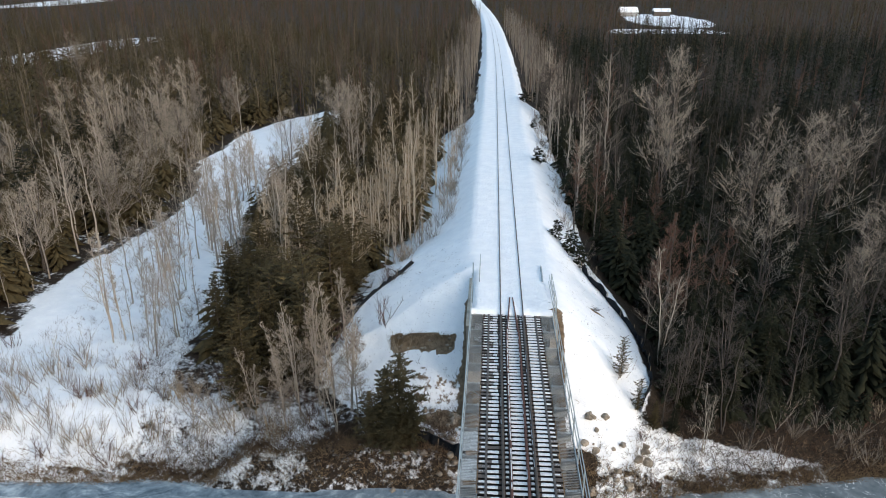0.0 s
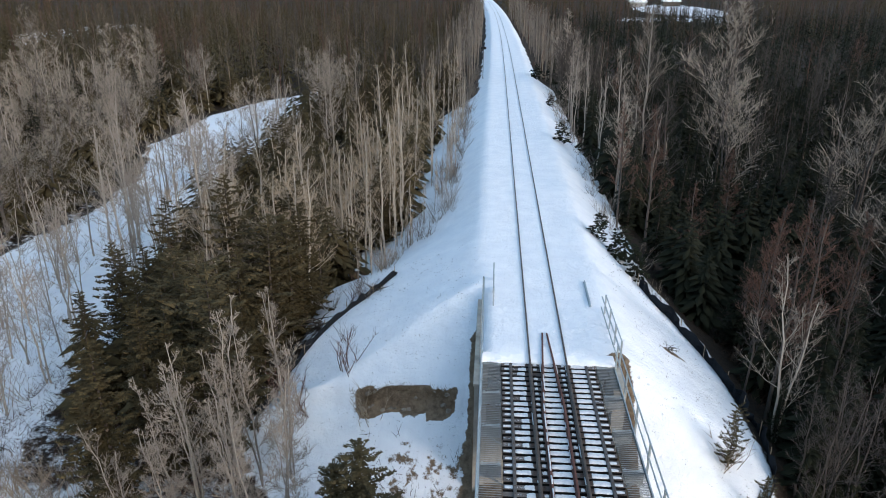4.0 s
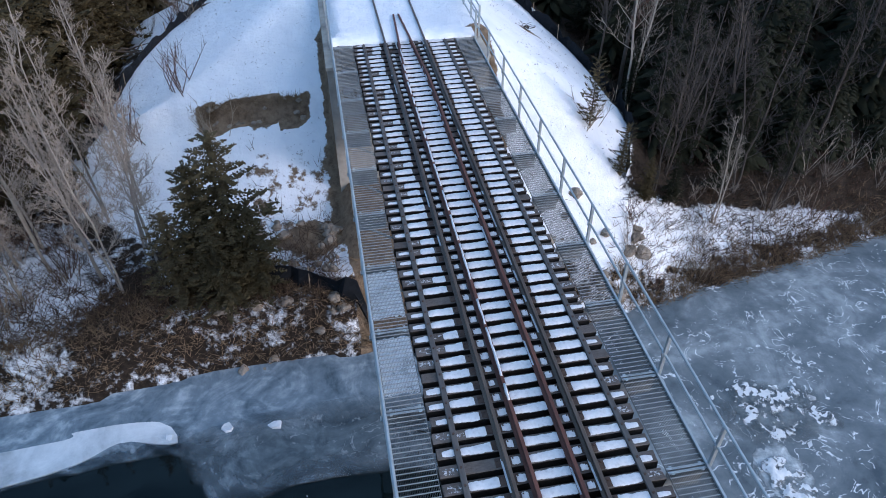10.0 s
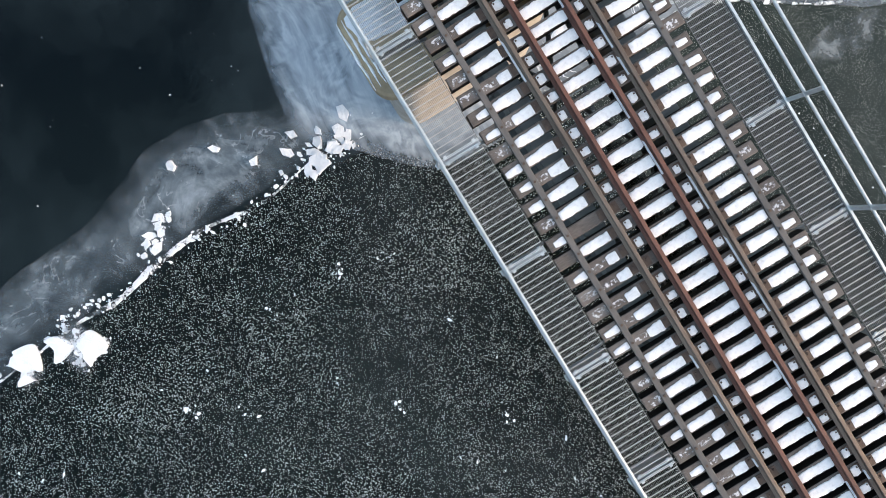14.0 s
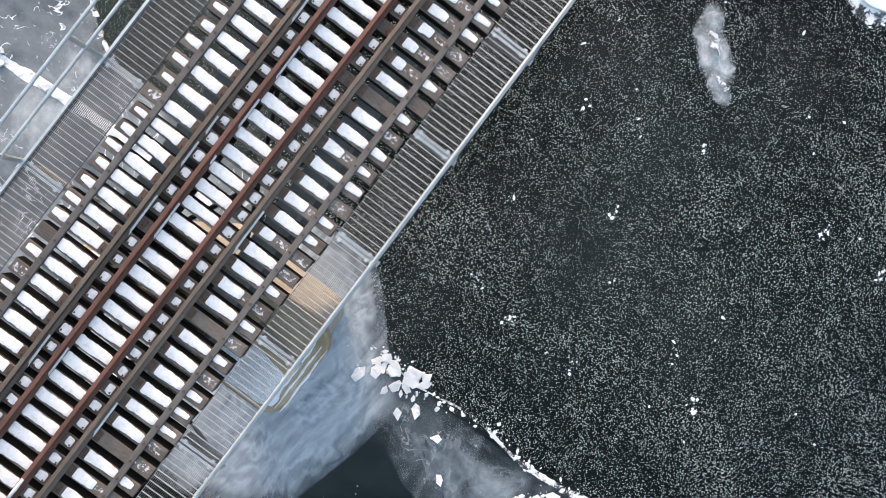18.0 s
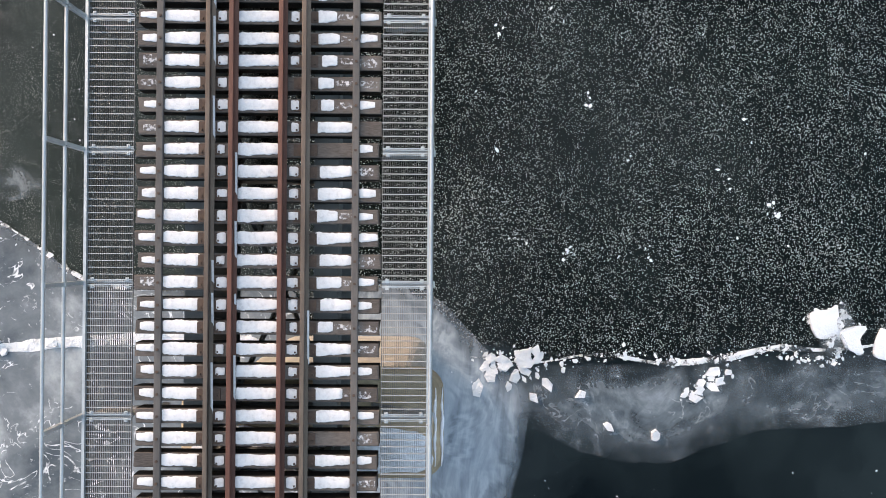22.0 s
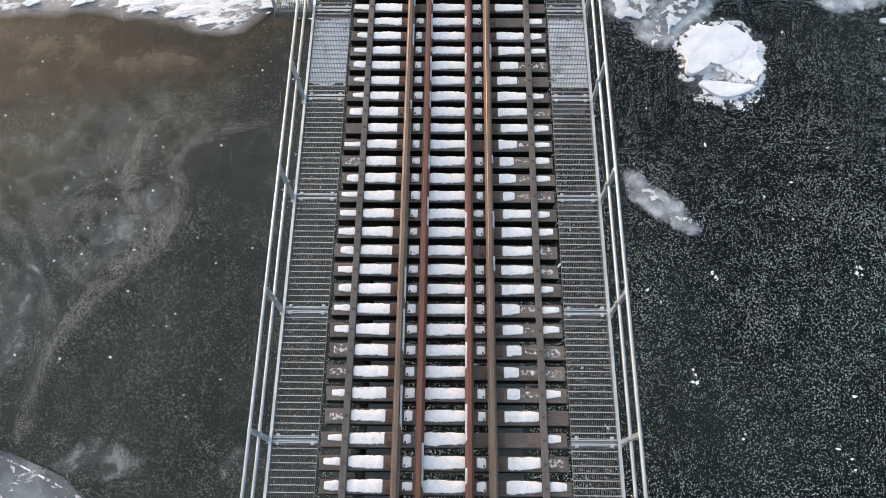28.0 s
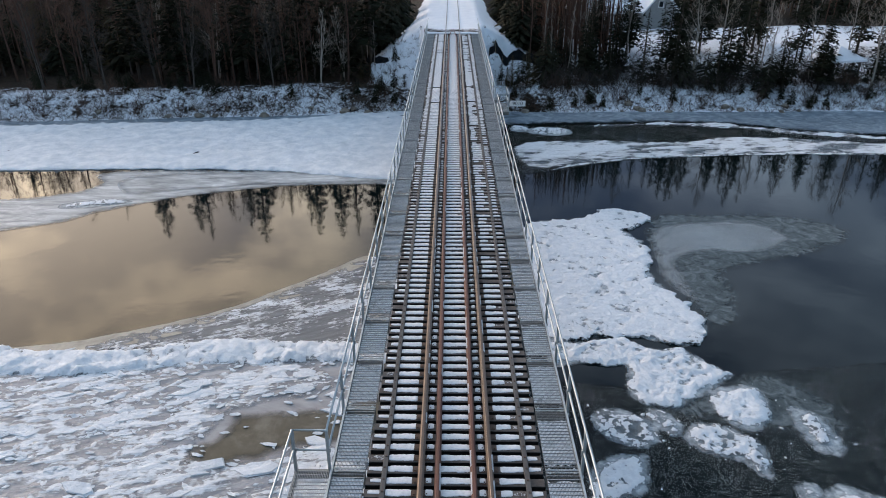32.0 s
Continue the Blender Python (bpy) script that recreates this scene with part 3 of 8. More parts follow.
def tri_mesh(name, verts, tris, material):
    """A large mesh from numpy arrays."""
    me = bpy.data.meshes.new(name)
    n, m = len(verts), len(tris)
    me.vertices.add(n)
    me.vertices.foreach_set("co", np.asarray(verts, np.float32).ravel())
    me.loops.add(3 * m)
    me.loops.foreach_set("vertex_index", np.asarray(tris, np.int32).ravel())
    me.polygons.add(m)
    me.polygons.foreach_set("loop_start", np.arange(0, 3 * m, 3, dtype=np.int32))
    me.materials.append(material)
    me.update(calc_edges=True)
    return me


def fbm(x, y, seed=0.0, octaves=4):
    """Smooth uneven waves on numpy arrays, about -1 to 1."""
    total, amp, norm = 0.0, 1.0, 0.0
    for k in range(octaves):
        f = 1.9 ** k
        a = 2.4 * k + seed
        total = total + amp * (np.sin(f * (x * 0.87 + y * 0.49) + a * 1.7) * np.cos(f * (y * 0.91 - x * 0.42) + a * 2.9)
                               + 0.6 * np.sin(f * 1.31 * (x * 0.31 - y * 0.95) + a * 4.1))
        norm += amp * 1.3
        amp *= 0.55
    return total / norm


def lattice(x, y, seed):
    """Smooth value noise, 0 to 1."""
    xi, yi = np.floor(x), np.floor(y)
    fx, fy = x - xi, y - yi
    fx, fy = fx * fx * (3 - 2 * fx), fy * fy * (3 - 2 * fy)

    def h(a, c):
        v = np.sin(a * 127.1 + c * 311.7 + seed * 74.7) * 43758.5453
        return v - np.floor(v)

    return (h(xi, yi) * (1 - fx) + h(xi + 1, yi) * fx) * (1 - fy) + (h(xi, yi + 1) * (1 - fx) + h(xi + 1, yi + 1) * fx) * fy


def lumps(x, y, seed=0.0, octaves=4):
    """Irregular lumps, about -1 to 1."""
    total, amp, norm = 0.0, 1.0, 0.0
    for k in range(octaves):
        f = 2.03 ** k
        total = total + amp * (lattice((x * 0.8 - y * 0.6) * f + 17 * k, (x * 0.6 + y * 0.8) * f - 9 * k, seed + k) * 2 - 1)
        norm += amp * 0.6
        amp *= 0.55
    return total / norm


def ease(v, lo, hi):
    s = np.clip((v - lo) / (hi - lo), 0, 1)
    return s * s * (3 - 2 * s)


# ---- the plan ----
WATER_Z = -8.9
LONG = 1.0341                       # rows of the plan are 1.0341 m apart along the line
PLAN_SOUTH = -98.0                  # the bridge runs from row 0 to here
SOUTH = PLAN_SOUTH * LONG
PANEL = 2.12
TIE_STEP = PANEL / 6
TIE_TOP = -0.18
PIERS = tuple(LONG * y for y in (-19.9, -48.9, -78.2))


def track_x(y):
    """The line swings to the west far beyond the bridge."""
    return -0.00006 * np.clip(y - 90, 0, None) ** 2 - 0.00035 * np.clip(-190 - y, 0, None) ** 2


def bank_north(x):
    return -7.3 + 0.06 * np.clip(x + 9, -40, 0) + 0.2 * np.clip(x - 9, 0, 14) + 0.45 * fbm(x * 0.35, x * 0.1, 2.0)


def bank_south(x):
    return -98.3 - 0.02 * np.clip(-x, 0, None) + 0.1 * np.clip(x, 0, 55) + 0.5 * fbm(x * 0.3, x * 0.1, 5.0)


def ground_z(x, y):
    x, y = np.asarray(x, float), np.asarray(y, float)
    rough = 0.22 * fbm(x * 0.25, y * 0.25, 1.0) + 0.07 * fbm(x * 1.3, y * 1.3, 3.0)
    # north shore, flat behind its bank
    dn = y - bank_north(x)
    north = WATER_Z - 1.6 + 1.6 * ease(dn, -3, 0) + 2.7 * ease(dn, 0, 5.0) + rough * ease(dn, 0, 4)
    # south shore, with a steeper bank
    ds = bank_south(x) - y
    west = ease(-x, 6, 20)
    south = WATER_Z - 1.6 + 1.6 * ease(ds, -3, 0) + 2.2 * ease(ds, 0, 4.5) + (0.8 + 1.9 * west) * ease(ds, 3, 18) + rough * ease(ds, 0, 4)
    south = south + 6 * ease(ds, 60, 400)
    base = np.where(y > -50, north + 10 * ease(y, 250, 900) + 4 * ease(np.abs(x), 150, 600), south)
    # embankments of the two approaches, ending in cones
    d = x - track_x(y)
    side = np.abs(d)
    near = np.where(y > -50, y, PLAN_SOUTH - y)
    # the southern cones start further back and are cut off steeply
    start = np.where(y > -50, 0.6, 0.6 + 6.9 * ease(side, 2.95, 4.0) + np.where(x < 0, 4.5, 0) * ease(side, 4.2, 7.0))
    beyond = np.clip(start - near, 0, None)
    over = np.hypot(np.clip(side - 3.3, 0, None), np.where(y > -50, 1.55, 2.4) * beyond)
    soft = np.where(x < 0, 0.05, 0.015) * fbm(x * 0.9, y * 0.9, 7.0)
    emb = -0.07 - over / 1.5 - 0.03 * np.clip(over - 5, 0, None) ** 1.4 + soft * ease(over, 0.1, 2)
    # the north-west fan falls towards the river, with a cut step of bare soil
    lip = 2.35 + 0.1 * np.sin(x * 1.7) + 0.1 * np.sin(x * 4.3)
    front = 0.6 * np.clip(7.5 - y, 0, 5.1) + 0.85 * ease(y, lip, lip - 0.35) + 0.62 * np.clip(1.7 - y, 0, 3.6) + 0.08 * np.clip(-1.9 - y, 0, None)
    sideways = 0.4 * np.clip(side - 3.2, 0, None) + 0.35 * np.clip(side - 12.5, 0, None)
    fanned = -0.1 - np.maximum(front, sideways) - 0.25 * np.minimum(front, sideways) * ease(y, 13, 5) * ease(y, 1, 4) + 2 * soft
    fan = ease(y, 21, 13) * np.where((d < -2.9) & (y > -50), 1, 0)
    emb = emb * (1 - fan) + fanned * fan
    # under the deck the ground drops away from the abutment
    under = (side < 2.9) & (near < 0.4)
    emb = np.where(under, np.minimum(emb, -4.9 - 0.25 * np.clip(0.5 - near, 0, None)), emb)
    # the cones stop short at the river
    shore = np.where(y > -50, dn, ds + 5.5 * ease(side, 13, 7))
    emb = np.minimum(emb, WATER_Z + 0.2 + 3.2 * shore)
    return np.maximum(base, emb)


def strip(x, y, pts):
    """Inside measure of a winding strip: rows of y, centre x and half width."""
    ys, cs, ws = zip(*pts)
    return np.where((y > ys[0]) & (y < ys[-1]), np.interp(y, ys, ws) - np.abs(x - np.interp(y, ys, cs)), -1e3)


CLEARING = ((-9, -31, 6), (-2, -32, 8), (6, -33, 8.5), (17, -35, 8), (30, -35.5, 5), (45, -37, 5), (60, -40, 8), (85, -41, 7), (105, -34, 4))


def covers(x, y, z):
    """How much snow lies, and where soil colour shows, bare or in place of shade."""
    d = x - track_x(y)
    near = np.where(y > -50, y, PLAN_SOUTH - y)
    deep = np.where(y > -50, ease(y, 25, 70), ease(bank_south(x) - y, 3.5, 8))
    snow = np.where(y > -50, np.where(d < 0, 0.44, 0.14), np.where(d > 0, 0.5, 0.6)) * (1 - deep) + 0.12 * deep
    edge_w = np.where(y > -50, np.interp(y, (-6, -4, -2, 0, 3, 6.5, 9, 11.5, 14, 18, 26), (4.5, 8, 11.5, 13.2, 13.4, 12.2, 10.8, 9.0, 8.0, 6.2, 4.6)), 4.6 + 6.5 * ease(near, 26, 12))
    edge_e = 4.3 + 4.8 * ease(near, 22, 8) - np.where(y > -50, 2.4 * ease(y, -1.2, -5.4), 0)
    out = np.where(d < 0, -d - edge_w, d - edge_e) + 0.5 * fbm(x * 0.6, y * 0.6, 11.0)
    snow = np.where((y > 9) & (y < 75) & (d < 0) & (d > -13), np.maximum(snow, 0.74), snow)
    snow = np.where((y > 16) & (y < 90) & (d > 0) & (d < 7.6), np.maximum(snow, 0.7), snow)
    snow = np.where((y < -50) & (x < -12) & (x > -70) & (bank_south(x) - y < 32), np.maximum(snow, 0.54), snow)
    snow = np.maximum(snow, np.where(y > -50, 1.1 * ease(out, 1.2, -0.6) * (near > -5.5), 1.1 * ease(out, 1.6, -0.4) * ease(near + 0.8 * fbm(x * 0.8, y * 0.8, 2.0), 2.0, 3.6)))
    snow = np.maximum(snow, 1.05 * ease(strip(x, y, CLEARING) + 1.2 * fbm(x * 0.3, y * 0.3, 4.0), -1.0, 1.5))
    # the western shore is open, with brush through thin snow
    snow = np.maximum(snow, 0.62 * ease(x, -9, -14) * ease(x, -60, -32) * ease(y, 2, -3) * np.where(y > -50, 1, 0))
    snow = np.maximum(snow, 0.76 * ease(x, 4.5, 6) * ease(x, 24, 18) * ease(y, -2.6, -3.8) * np.where(y > -50, 1, 0))
    # clearings far off, a homestead, a riverside yard
    for cx, cy, rx, ry in ((-168, 230, 15, 62), (-385, 560, 14, 110), (92, 345, 34, 16), (112, 430, 26, 60), (-34, -116, 20, 7), (-58, -124, 26, 9)):
        snow = np.maximum(snow, 1.05 * ease(np.hypot((x - cx) / rx, (y - cy) / ry), 1.15, 0.85))
    ds = bank_south(x) - y
    snow = np.where((y < -50) & (np.abs(d) < 12) & (near < 6), np.minimum(snow, np.maximum(0.5, 1.1 * ease(near + 0.8 * fbm(x * 0.8, y * 0.8, 2.0), 2.6, 4.2) * ease(out, 1.6, -0.4))), np.maximum(snow, np.where(y < -50, 0.56 * ease(ds, 9, 5) + 0.18 * ease(ds, 1.4, 0.4), 0)))
    dn = y - bank_north(x)
    snow = np.where((y > -50) & (dn < 1.4) & (np.abs(x) < 30), np.minimum(snow, 0.5), snow)
    lip = 2.35 + 0.1 * np.sin(x * 1.7) + 0.1 * np.sin(x * 4.3)
    bare = 0.7 * ease(np.hypot((x + 4.4) / 2.0, (y + 3.4) / 1.8), 1.1, 0.3) + 0.9 * ease(np.abs(x + 3.15), 0.42, 0.15) * ease(np.abs(y - 0.8), 5.2, 3.6)
    bare = bare + 1.25 * ease(x, -9.2, -8.0) * ease(x, -3.6, -4.4) * ease(np.abs(y - lip + 0.3), 0.6, 0.34) * np.where(y > -50, 1, 0)
    bare = np.maximum(bare, 0.46 * ease(x, -8.2, -6.8) * ease(x, -2.9, -3.4) * ease(y, 1.2, 0.2) * ease(y, -5.6, -4.8) * np.where(y > -50, 1, 0))
    bare = np.maximum(bare, 0.8 * ease(np.hypot((x - 6.5) / 0.9, (y - 4.8) / 0.45), 1.2, 0.4))
    # soil-coloured strip below the east grating paints in the shade there
    bare = np.maximum(bare, 1.15 * ease(x, 3.75, 3.35) * ease(x, 2.5, 2.8) * ease(y, 1.6, 0.6) * np.where(y > -50, 1, 0))
    bare = np.where((np.abs(d) < 2.95) & (near < 0.2), 1.2, bare)
    return snow, bare


def spaced(points, grow, far):
    """Grid lines: evenly spaced stretches, growing outwards from the last one."""
    out = list(points)
    step = out[-1] - out[-2]
    while out[-1] < far:
        step *= grow
        out.append(out[-1] + step)
    return out


def build_ground():
    xs_pos = spaced(list(np.arange(0, 30.1, 0.45)), 1.06, 2500)
    xs = np.array([-v for v in xs_pos[:0:-1]] + xs_pos)
    ys_n = spaced(list(np.arange(-12, 36, 0.4)), 1.045, 3000)
    ys_s = [-v for v in spaced(list(np.arange(90, 116, 0.45)), 1.06, 2500)][::-1]
    ys = np.array(ys_s + list(np.arange(-87, -13, 3.0)) + ys_n)
    gx, gy = np.meshgrid(xs, ys)
    gz = ground_z(gx, gy)
    nx, ny = len(xs), len(ys)
    i = np.arange(nx * ny).reshape(ny, nx)
    quads = np.stack([i[:-1, :-1], i[:-1, 1:], i[1:, 1:], i[1:, :-1]], -1).reshape(-1, 4)
    tris = np.concatenate([quads[:, [0, 1, 2]], quads[:, [0, 2, 3]]])
    me = tri_mesh("ground", np.stack([gx, gy * LONG, gz], -1).reshape(-1, 3), tris, GROUND)
    snow, bare = covers(gx, gy, gz)
    for key, val in (("cover", snow), ("bare", bare)):
        me.attributes.new(key, "FLOAT", "POINT").data.foreach_set("value", np.asarray(val, np.float32).ravel())
    me.polygons.foreach_set("use_smooth", [True] * len(me.polygons))
    tagged(new("ground", me), "snow-covered ground with brown leaf litter under the woods", "ground", kind="structure")


build_ground()


# ---- river and ice ----
def inside(poly, px, py):
    """Which of the points lie in the polygon."""
    hit = np.zeros(px.shape, bool)
    n = len(poly)
    for k in range(n):
        (x0, y0), (x1, y1) = poly[k], poly[(k + 1) % n]
        cross = (y0 > py) != (y1 > py)
        with np.errstate(divide="ignore", invalid="ignore"):
            hit ^= cross & (px < (x1 - x0) * (py - y0) / (y1 - y0) + x0)
    return hit


def outline(ctrl, step, jitter, seed):
    """A closed wandering shoreline through a few guide points."""
    n, out = len(ctrl), []
    for k in range(n):
        p0, p1, p2, p3 = (np.array(ctrl[(k + j) % n], float) for j in (-1, 0, 1, 2))
        m = max(2, int(np.hypot(*(p2 - p1)) / step))
        for s in np.arange(m) / m:
            out.append(0.5 * (2 * p1 + (p2 - p0) * s + (2 * p0 - 5 * p1 + 4 * p2 - p3) * s * s + (3 * p1 - p0 - 3 * p2 + p3) * s ** 3))
    p = np.array(out)
    tang = np.roll(p, -1, 0) - np.roll(p, 1, 0)
    nrm = np.stack([tang[:, 1], -tang[:, 0]], 1) / (np.hypot(tang[:, 0], tang[:, 1])[:, None] + 1e-6)
    w = fbm(p[:, 0] * 0.8, p[:, 1] * 0.8, seed, 3) + 0.6 * fbm(p[:, 0] * 3.3, p[:, 1] * 3.3, seed + 3, 3) + 0.35 * np.abs(fbm(p[:, 0] * 9.0, p[:, 1] * 9.0, seed + 5, 2))
    return p + nrm * (w * jitter)[:, None]


def sheet_buf(ctrl, z=0.0, thick=0.05, jitter=0.2, seed=0.0, step=0.35, relief=0.0, grain=1.0, rim=0.0, inner=None, run=1.0):
    """A plate of ice with an uneven outline, uneven on top where it has relief."""
    from mathutils.geometry import delaunay_2d_cdt
    ring = outline(ctrl, step, jitter, seed)
    pts = [Vector((float(a), float(b))) for a, b in ring]
    n = len(pts)
    inner = inner or (step * 1.2 if relief else step * 2)
    lo, hi = ring.min(0), ring.max(0)
    gx, gy = np.meshgrid(np.arange(lo[0], hi[0], inner), np.arange(lo[1], hi[1], inner))
    gx, gy = gx.ravel(), gy.ravel()
    gx = gx + inner * 0.3 * np.sin(gy * 7.1 + gx * 3.3)
    gy = (gy + inner * 0.3 * np.sin(gx * 5.3 - gy * 2.9))
    keep = inside(ring, gx, gy)
    pts += [Vector((float(a), float(b))) for a, b in zip(gx[keep], gy[keep])]
    v2, _, faces, *_ = delaunay_2d_cdt(pts, [(k, (k + 1) % n) for k in range(n)], [list(range(n))], 1, 1e-5)
    v = np.array([(q.x, q.y) for q in v2])
    d = np.min(np.hypot(v[:, None, 0] - ring[None, ::2, 0], v[:, None, 1] - ring[None, ::2, 1]), 1)
    d[:n] = 0.0
    h = np.zeros(len(v))
    if relief:
        px, py = v[:, 0] * grain, v[:, 1] * grain
        if run < 1:
            px, py = (0.91 * v[:, 0] + 0.41 * v[:, 1]) * grain * run, (0.91 * v[:, 1] - 0.41 * v[:, 0]) * grain
        lump = lumps(px, py, seed + 9, 4)
        crag = 1 - 2 * np.abs(lumps(px * 1.3, py * 1.3, seed + 4, 4))
        h = relief * (0.45 + 0.55 * lump + 0.5 * crag) * ease(d, 0.0, 0.35) + rim * ease(d, 0, 0.12) * ease(d, 0.7, 0.2)
    buf = Buf()
    buf.add([(a, b, z + thick + c) for (a, b), c in zip(v, h)], faces)
    buf.edge = list(d) + [0.0] * (2 * n)
    if relief:
        buf.high = list(h / relief) + [0.0] * (2 * n)
    top = len(buf.v)
    buf.add([(a, b, z + thick) for a, b in ring] + [(a, b, z - 0.02) for a, b in ring], [])
    for k in range(n):
        j = (k + 1) % n
        buf.f.append((top + j, top + k, top + n + k, top + n + j))
    return buf


def ribbon(line, w):
    """The outline of a winding strip along a line of points (x, y, share of the width)."""
    left, right = [], []
    for k, (x, y, s) in enumerate(line):
        x0, y0, _ = line[max(k - 1, 0)]
        x1, y1, _ = line[min(k + 1, len(line) - 1)]
        n = math.hypot(x1 - x0, y1 - y0)
        ux, uy = (y1 - y0) / n * w * s, -(x1 - x0) / n * w * s
        left.append((x + ux, y + uy))
        right.append((x - ux, y - uy))
    return left + right[::-1]


def rows(ctrl):
    """Points of the plan in metres."""
    return [(a, b * LONG) for a, b in ctrl]


def sheet(name, label, material, ctrl, kind="structure", category="ice", smooth=True, **opts):
    ctrl = rows(ctrl)
    ob = new(name, to_mesh(name, sheet_buf(ctrl, z=WATER_Z + opts.pop("lift", 0.0), **opts), material, smooth))
    return tagged(ob, label, category, kind=kind)


water = Buf().add([(-900, -114, WATER_Z), (900, -114, WATER_Z), (900, 6, WATER_Z), (-900, 6, WATER_Z)], [(0, 1, 2, 3)])
tagged(new("water", to_mesh("water", water, WATER)), "dark open river water", "water", kind="structure")

# thin ice, from the north shore southwards; each lies a little above the one before
sheet("ice_frazil_west", "dark new ice speckled with pale frazil crystals", FRAZIL,
      [(-1.0, -20.4), (-3.6, -20.6), (-6.6, -20.0), (-10, -20.3), (-14, -20.6), (-30, -21.5), (-60, -22), (-60, -54), (-30, -52), (-20, -51), (-15, -50.4), (-9, -49), (-5, -49.5), (2.2, -49), (2.4, -22.5)],
      thick=0.006, jitter=0.12, seed=1)
sheet("ice_frazil_east", "dark new ice with sparse frazil crystals", FRAZIL_THIN,
      [(2.4, -22.3), (7.5, -22.4), (13, -25.4), (26, -28), (60, -30), (60, -44), (20, -41), (2.4, -41)], thick=0.006, jitter=0.1, seed=2)
sheet("ice_west_band", "smoky grey skim ice beside the pier", ICE_DARK,
      [(-3.0, -18.4), (-5.2, -18.3), (-7.0, -17.7), (-9.5, -17.3), (-11.8, -18.2), (-14.5, -18.4), (-24, -18.8), (-40, -20), (-40, -21.4), (-20, -20.9), (-14, -20.4), (-10, -20.2), (-6.6, -19.95), (-3.4, -19.9)],
      thick=0.03, jitter=0.15, seed=3)
sheet("ice_pier_ring", "pale blue ice fanned round the pier", ICE_PIER,
      [(-1.2, -13.6), (-3.4, -14.2), (-4.6, -15.2), (-5.05, -16.6), (-5.35, -18.2), (-5.4, -19.2), (-4.4, -20.3), (-3.6, -21.15), (-2.6, -22.0), (-1.2, -22.3), (0.5, -21.4), (0.5, -14)],
      thick=0.04, jitter=0.07, seed=4)
sheet("ice_north_shore", "pale blue shore ice", ICE_BLUE,
      [(-60, -9), (-35, -8.2), (-18, -6.0), (-6, -5.6), (4, -6), (4, -13.4), (-2.3, -12.3), (-5.1, -12.2), (-7.9, -12.4), (-9.0, -10.6), (-12.6, -10.6), (-15.4, -11.0), (-26, -12.6), (-60, -14)],
      thick=0.05, jitter=0.12, seed=5)
sheet("ice_north_skim", "dark skim ice along the pale shore ice", ICE_DARK,
      [(-9.2, -10.4), (-8.2, -9.6), (-5.0, -9.2), (-1.0, -9.6), (0, -12.0), (-2.3, -12.2), (-5.1, -12.15), (-7.8, -12.35)], thick=0.057, jitter=0.1, seed=6)
sheet("ice_tongue", "white snow-crusted tongue of ice", ICE_SNOWY,
      [(-60, -10), (-18, -9.5), (-12.5, -9.0), (-10.0, -9.1), (-9.3, -10.0), (-10.1, -9.9), (-11.2, -9.7), (-12.5, -10.3), (-15.4, -10.8), (-26, -12.2), (-60, -13.4)], thick=0.062, jitter=0.06, seed=7)
sheet("ice_east", "grey river ice with pale cracks and snow patches", ICE_GREY,
      [(2.0, -8), (10, -6.2), (20, -3.5), (60, -2), (70, -29), (26, -27.6), (13.2, -25.3), (9.6, -23.9), (7.0, -22.2), (4.0, -22.0), (1.0, -21.0)],
      thick=0.045, jitter=0.1, seed=8, step=0.5)
sheet("ice_crack_line", "thin white rim where the grey ice ends", RAFT_CRUST,
      ribbon(((2.6, -21.6, 0.6), (4.2, -22.0, 1), (7.0, -22.2, 0.8), (9.6, -23.8, 1.1), (13.2, -25.25, 0.8), (18, -26.3, 0.9), (26, -27.5, 0.6)), 0.045), thick=0.055, jitter=0.06, seed=17, step=0.12, relief=0.04, grain=3.0, inner=0.1)
sheet("ice_snow_patch", "patchy snow frozen onto the grey ice", THIN_CRUST,
      [(9.0, -11.8), (10.0, -11.0), (11.4, -11.2), (12.6, -12.0), (12.6, -13.2), (11.4, -14.0), (10.2, -13.4), (9.2, -13.0)], lift=0.03, thick=0.03, jitter=0.6, seed=28, step=0.2, relief=0.05, grain=1.2, inner=0.25)
sheet("ice_east_ridge", "white pressure ridge in the grey ice", ICE_WHITE,
      [(2.5, -20.75), (5.7, -20.75), (8.2, -20.7), (12, -20.1), (20, -18.8), (40, -17), (40, -16.6), (20, -18.3), (12, -19.75), (8.2, -20.35), (5.7, -20.5), (2.5, -20.5)],
      thick=0.06, jitter=0.16, seed=9, step=0.2, relief=0.1, grain=2.2, inner=0.3)
for seed, w, line in ((10, 0.5, ((5.6, -35.6, 0.4), (7.9, -35.1, 0.9), (9.0, -34.2, 1.0), (8.7, -33, 0.9), (9.2, -31.4, 1.3), (10.6, -29.9, 1.1), (11.6, -28.2, 0.8), (11.9, -26.9, 0.7), (12.1, -25.6, 0.6))),
                      (11, 0.4, ((9.3, -35.9, 0.5), (10.2, -35.0, 1), (10.4, -33.4, 1.2), (9.9, -32.2, 1.0), (9.5, -31.3, 0.6)))):
    sheet("ice_vein", "pale grainy vein winding through the dark ice", FRAZIL_VEIN, ribbon(line, w), thick=0.016 + 0.002 * (seed - 10), jitter=0.1, seed=seed, step=0.16, inner=0.1)
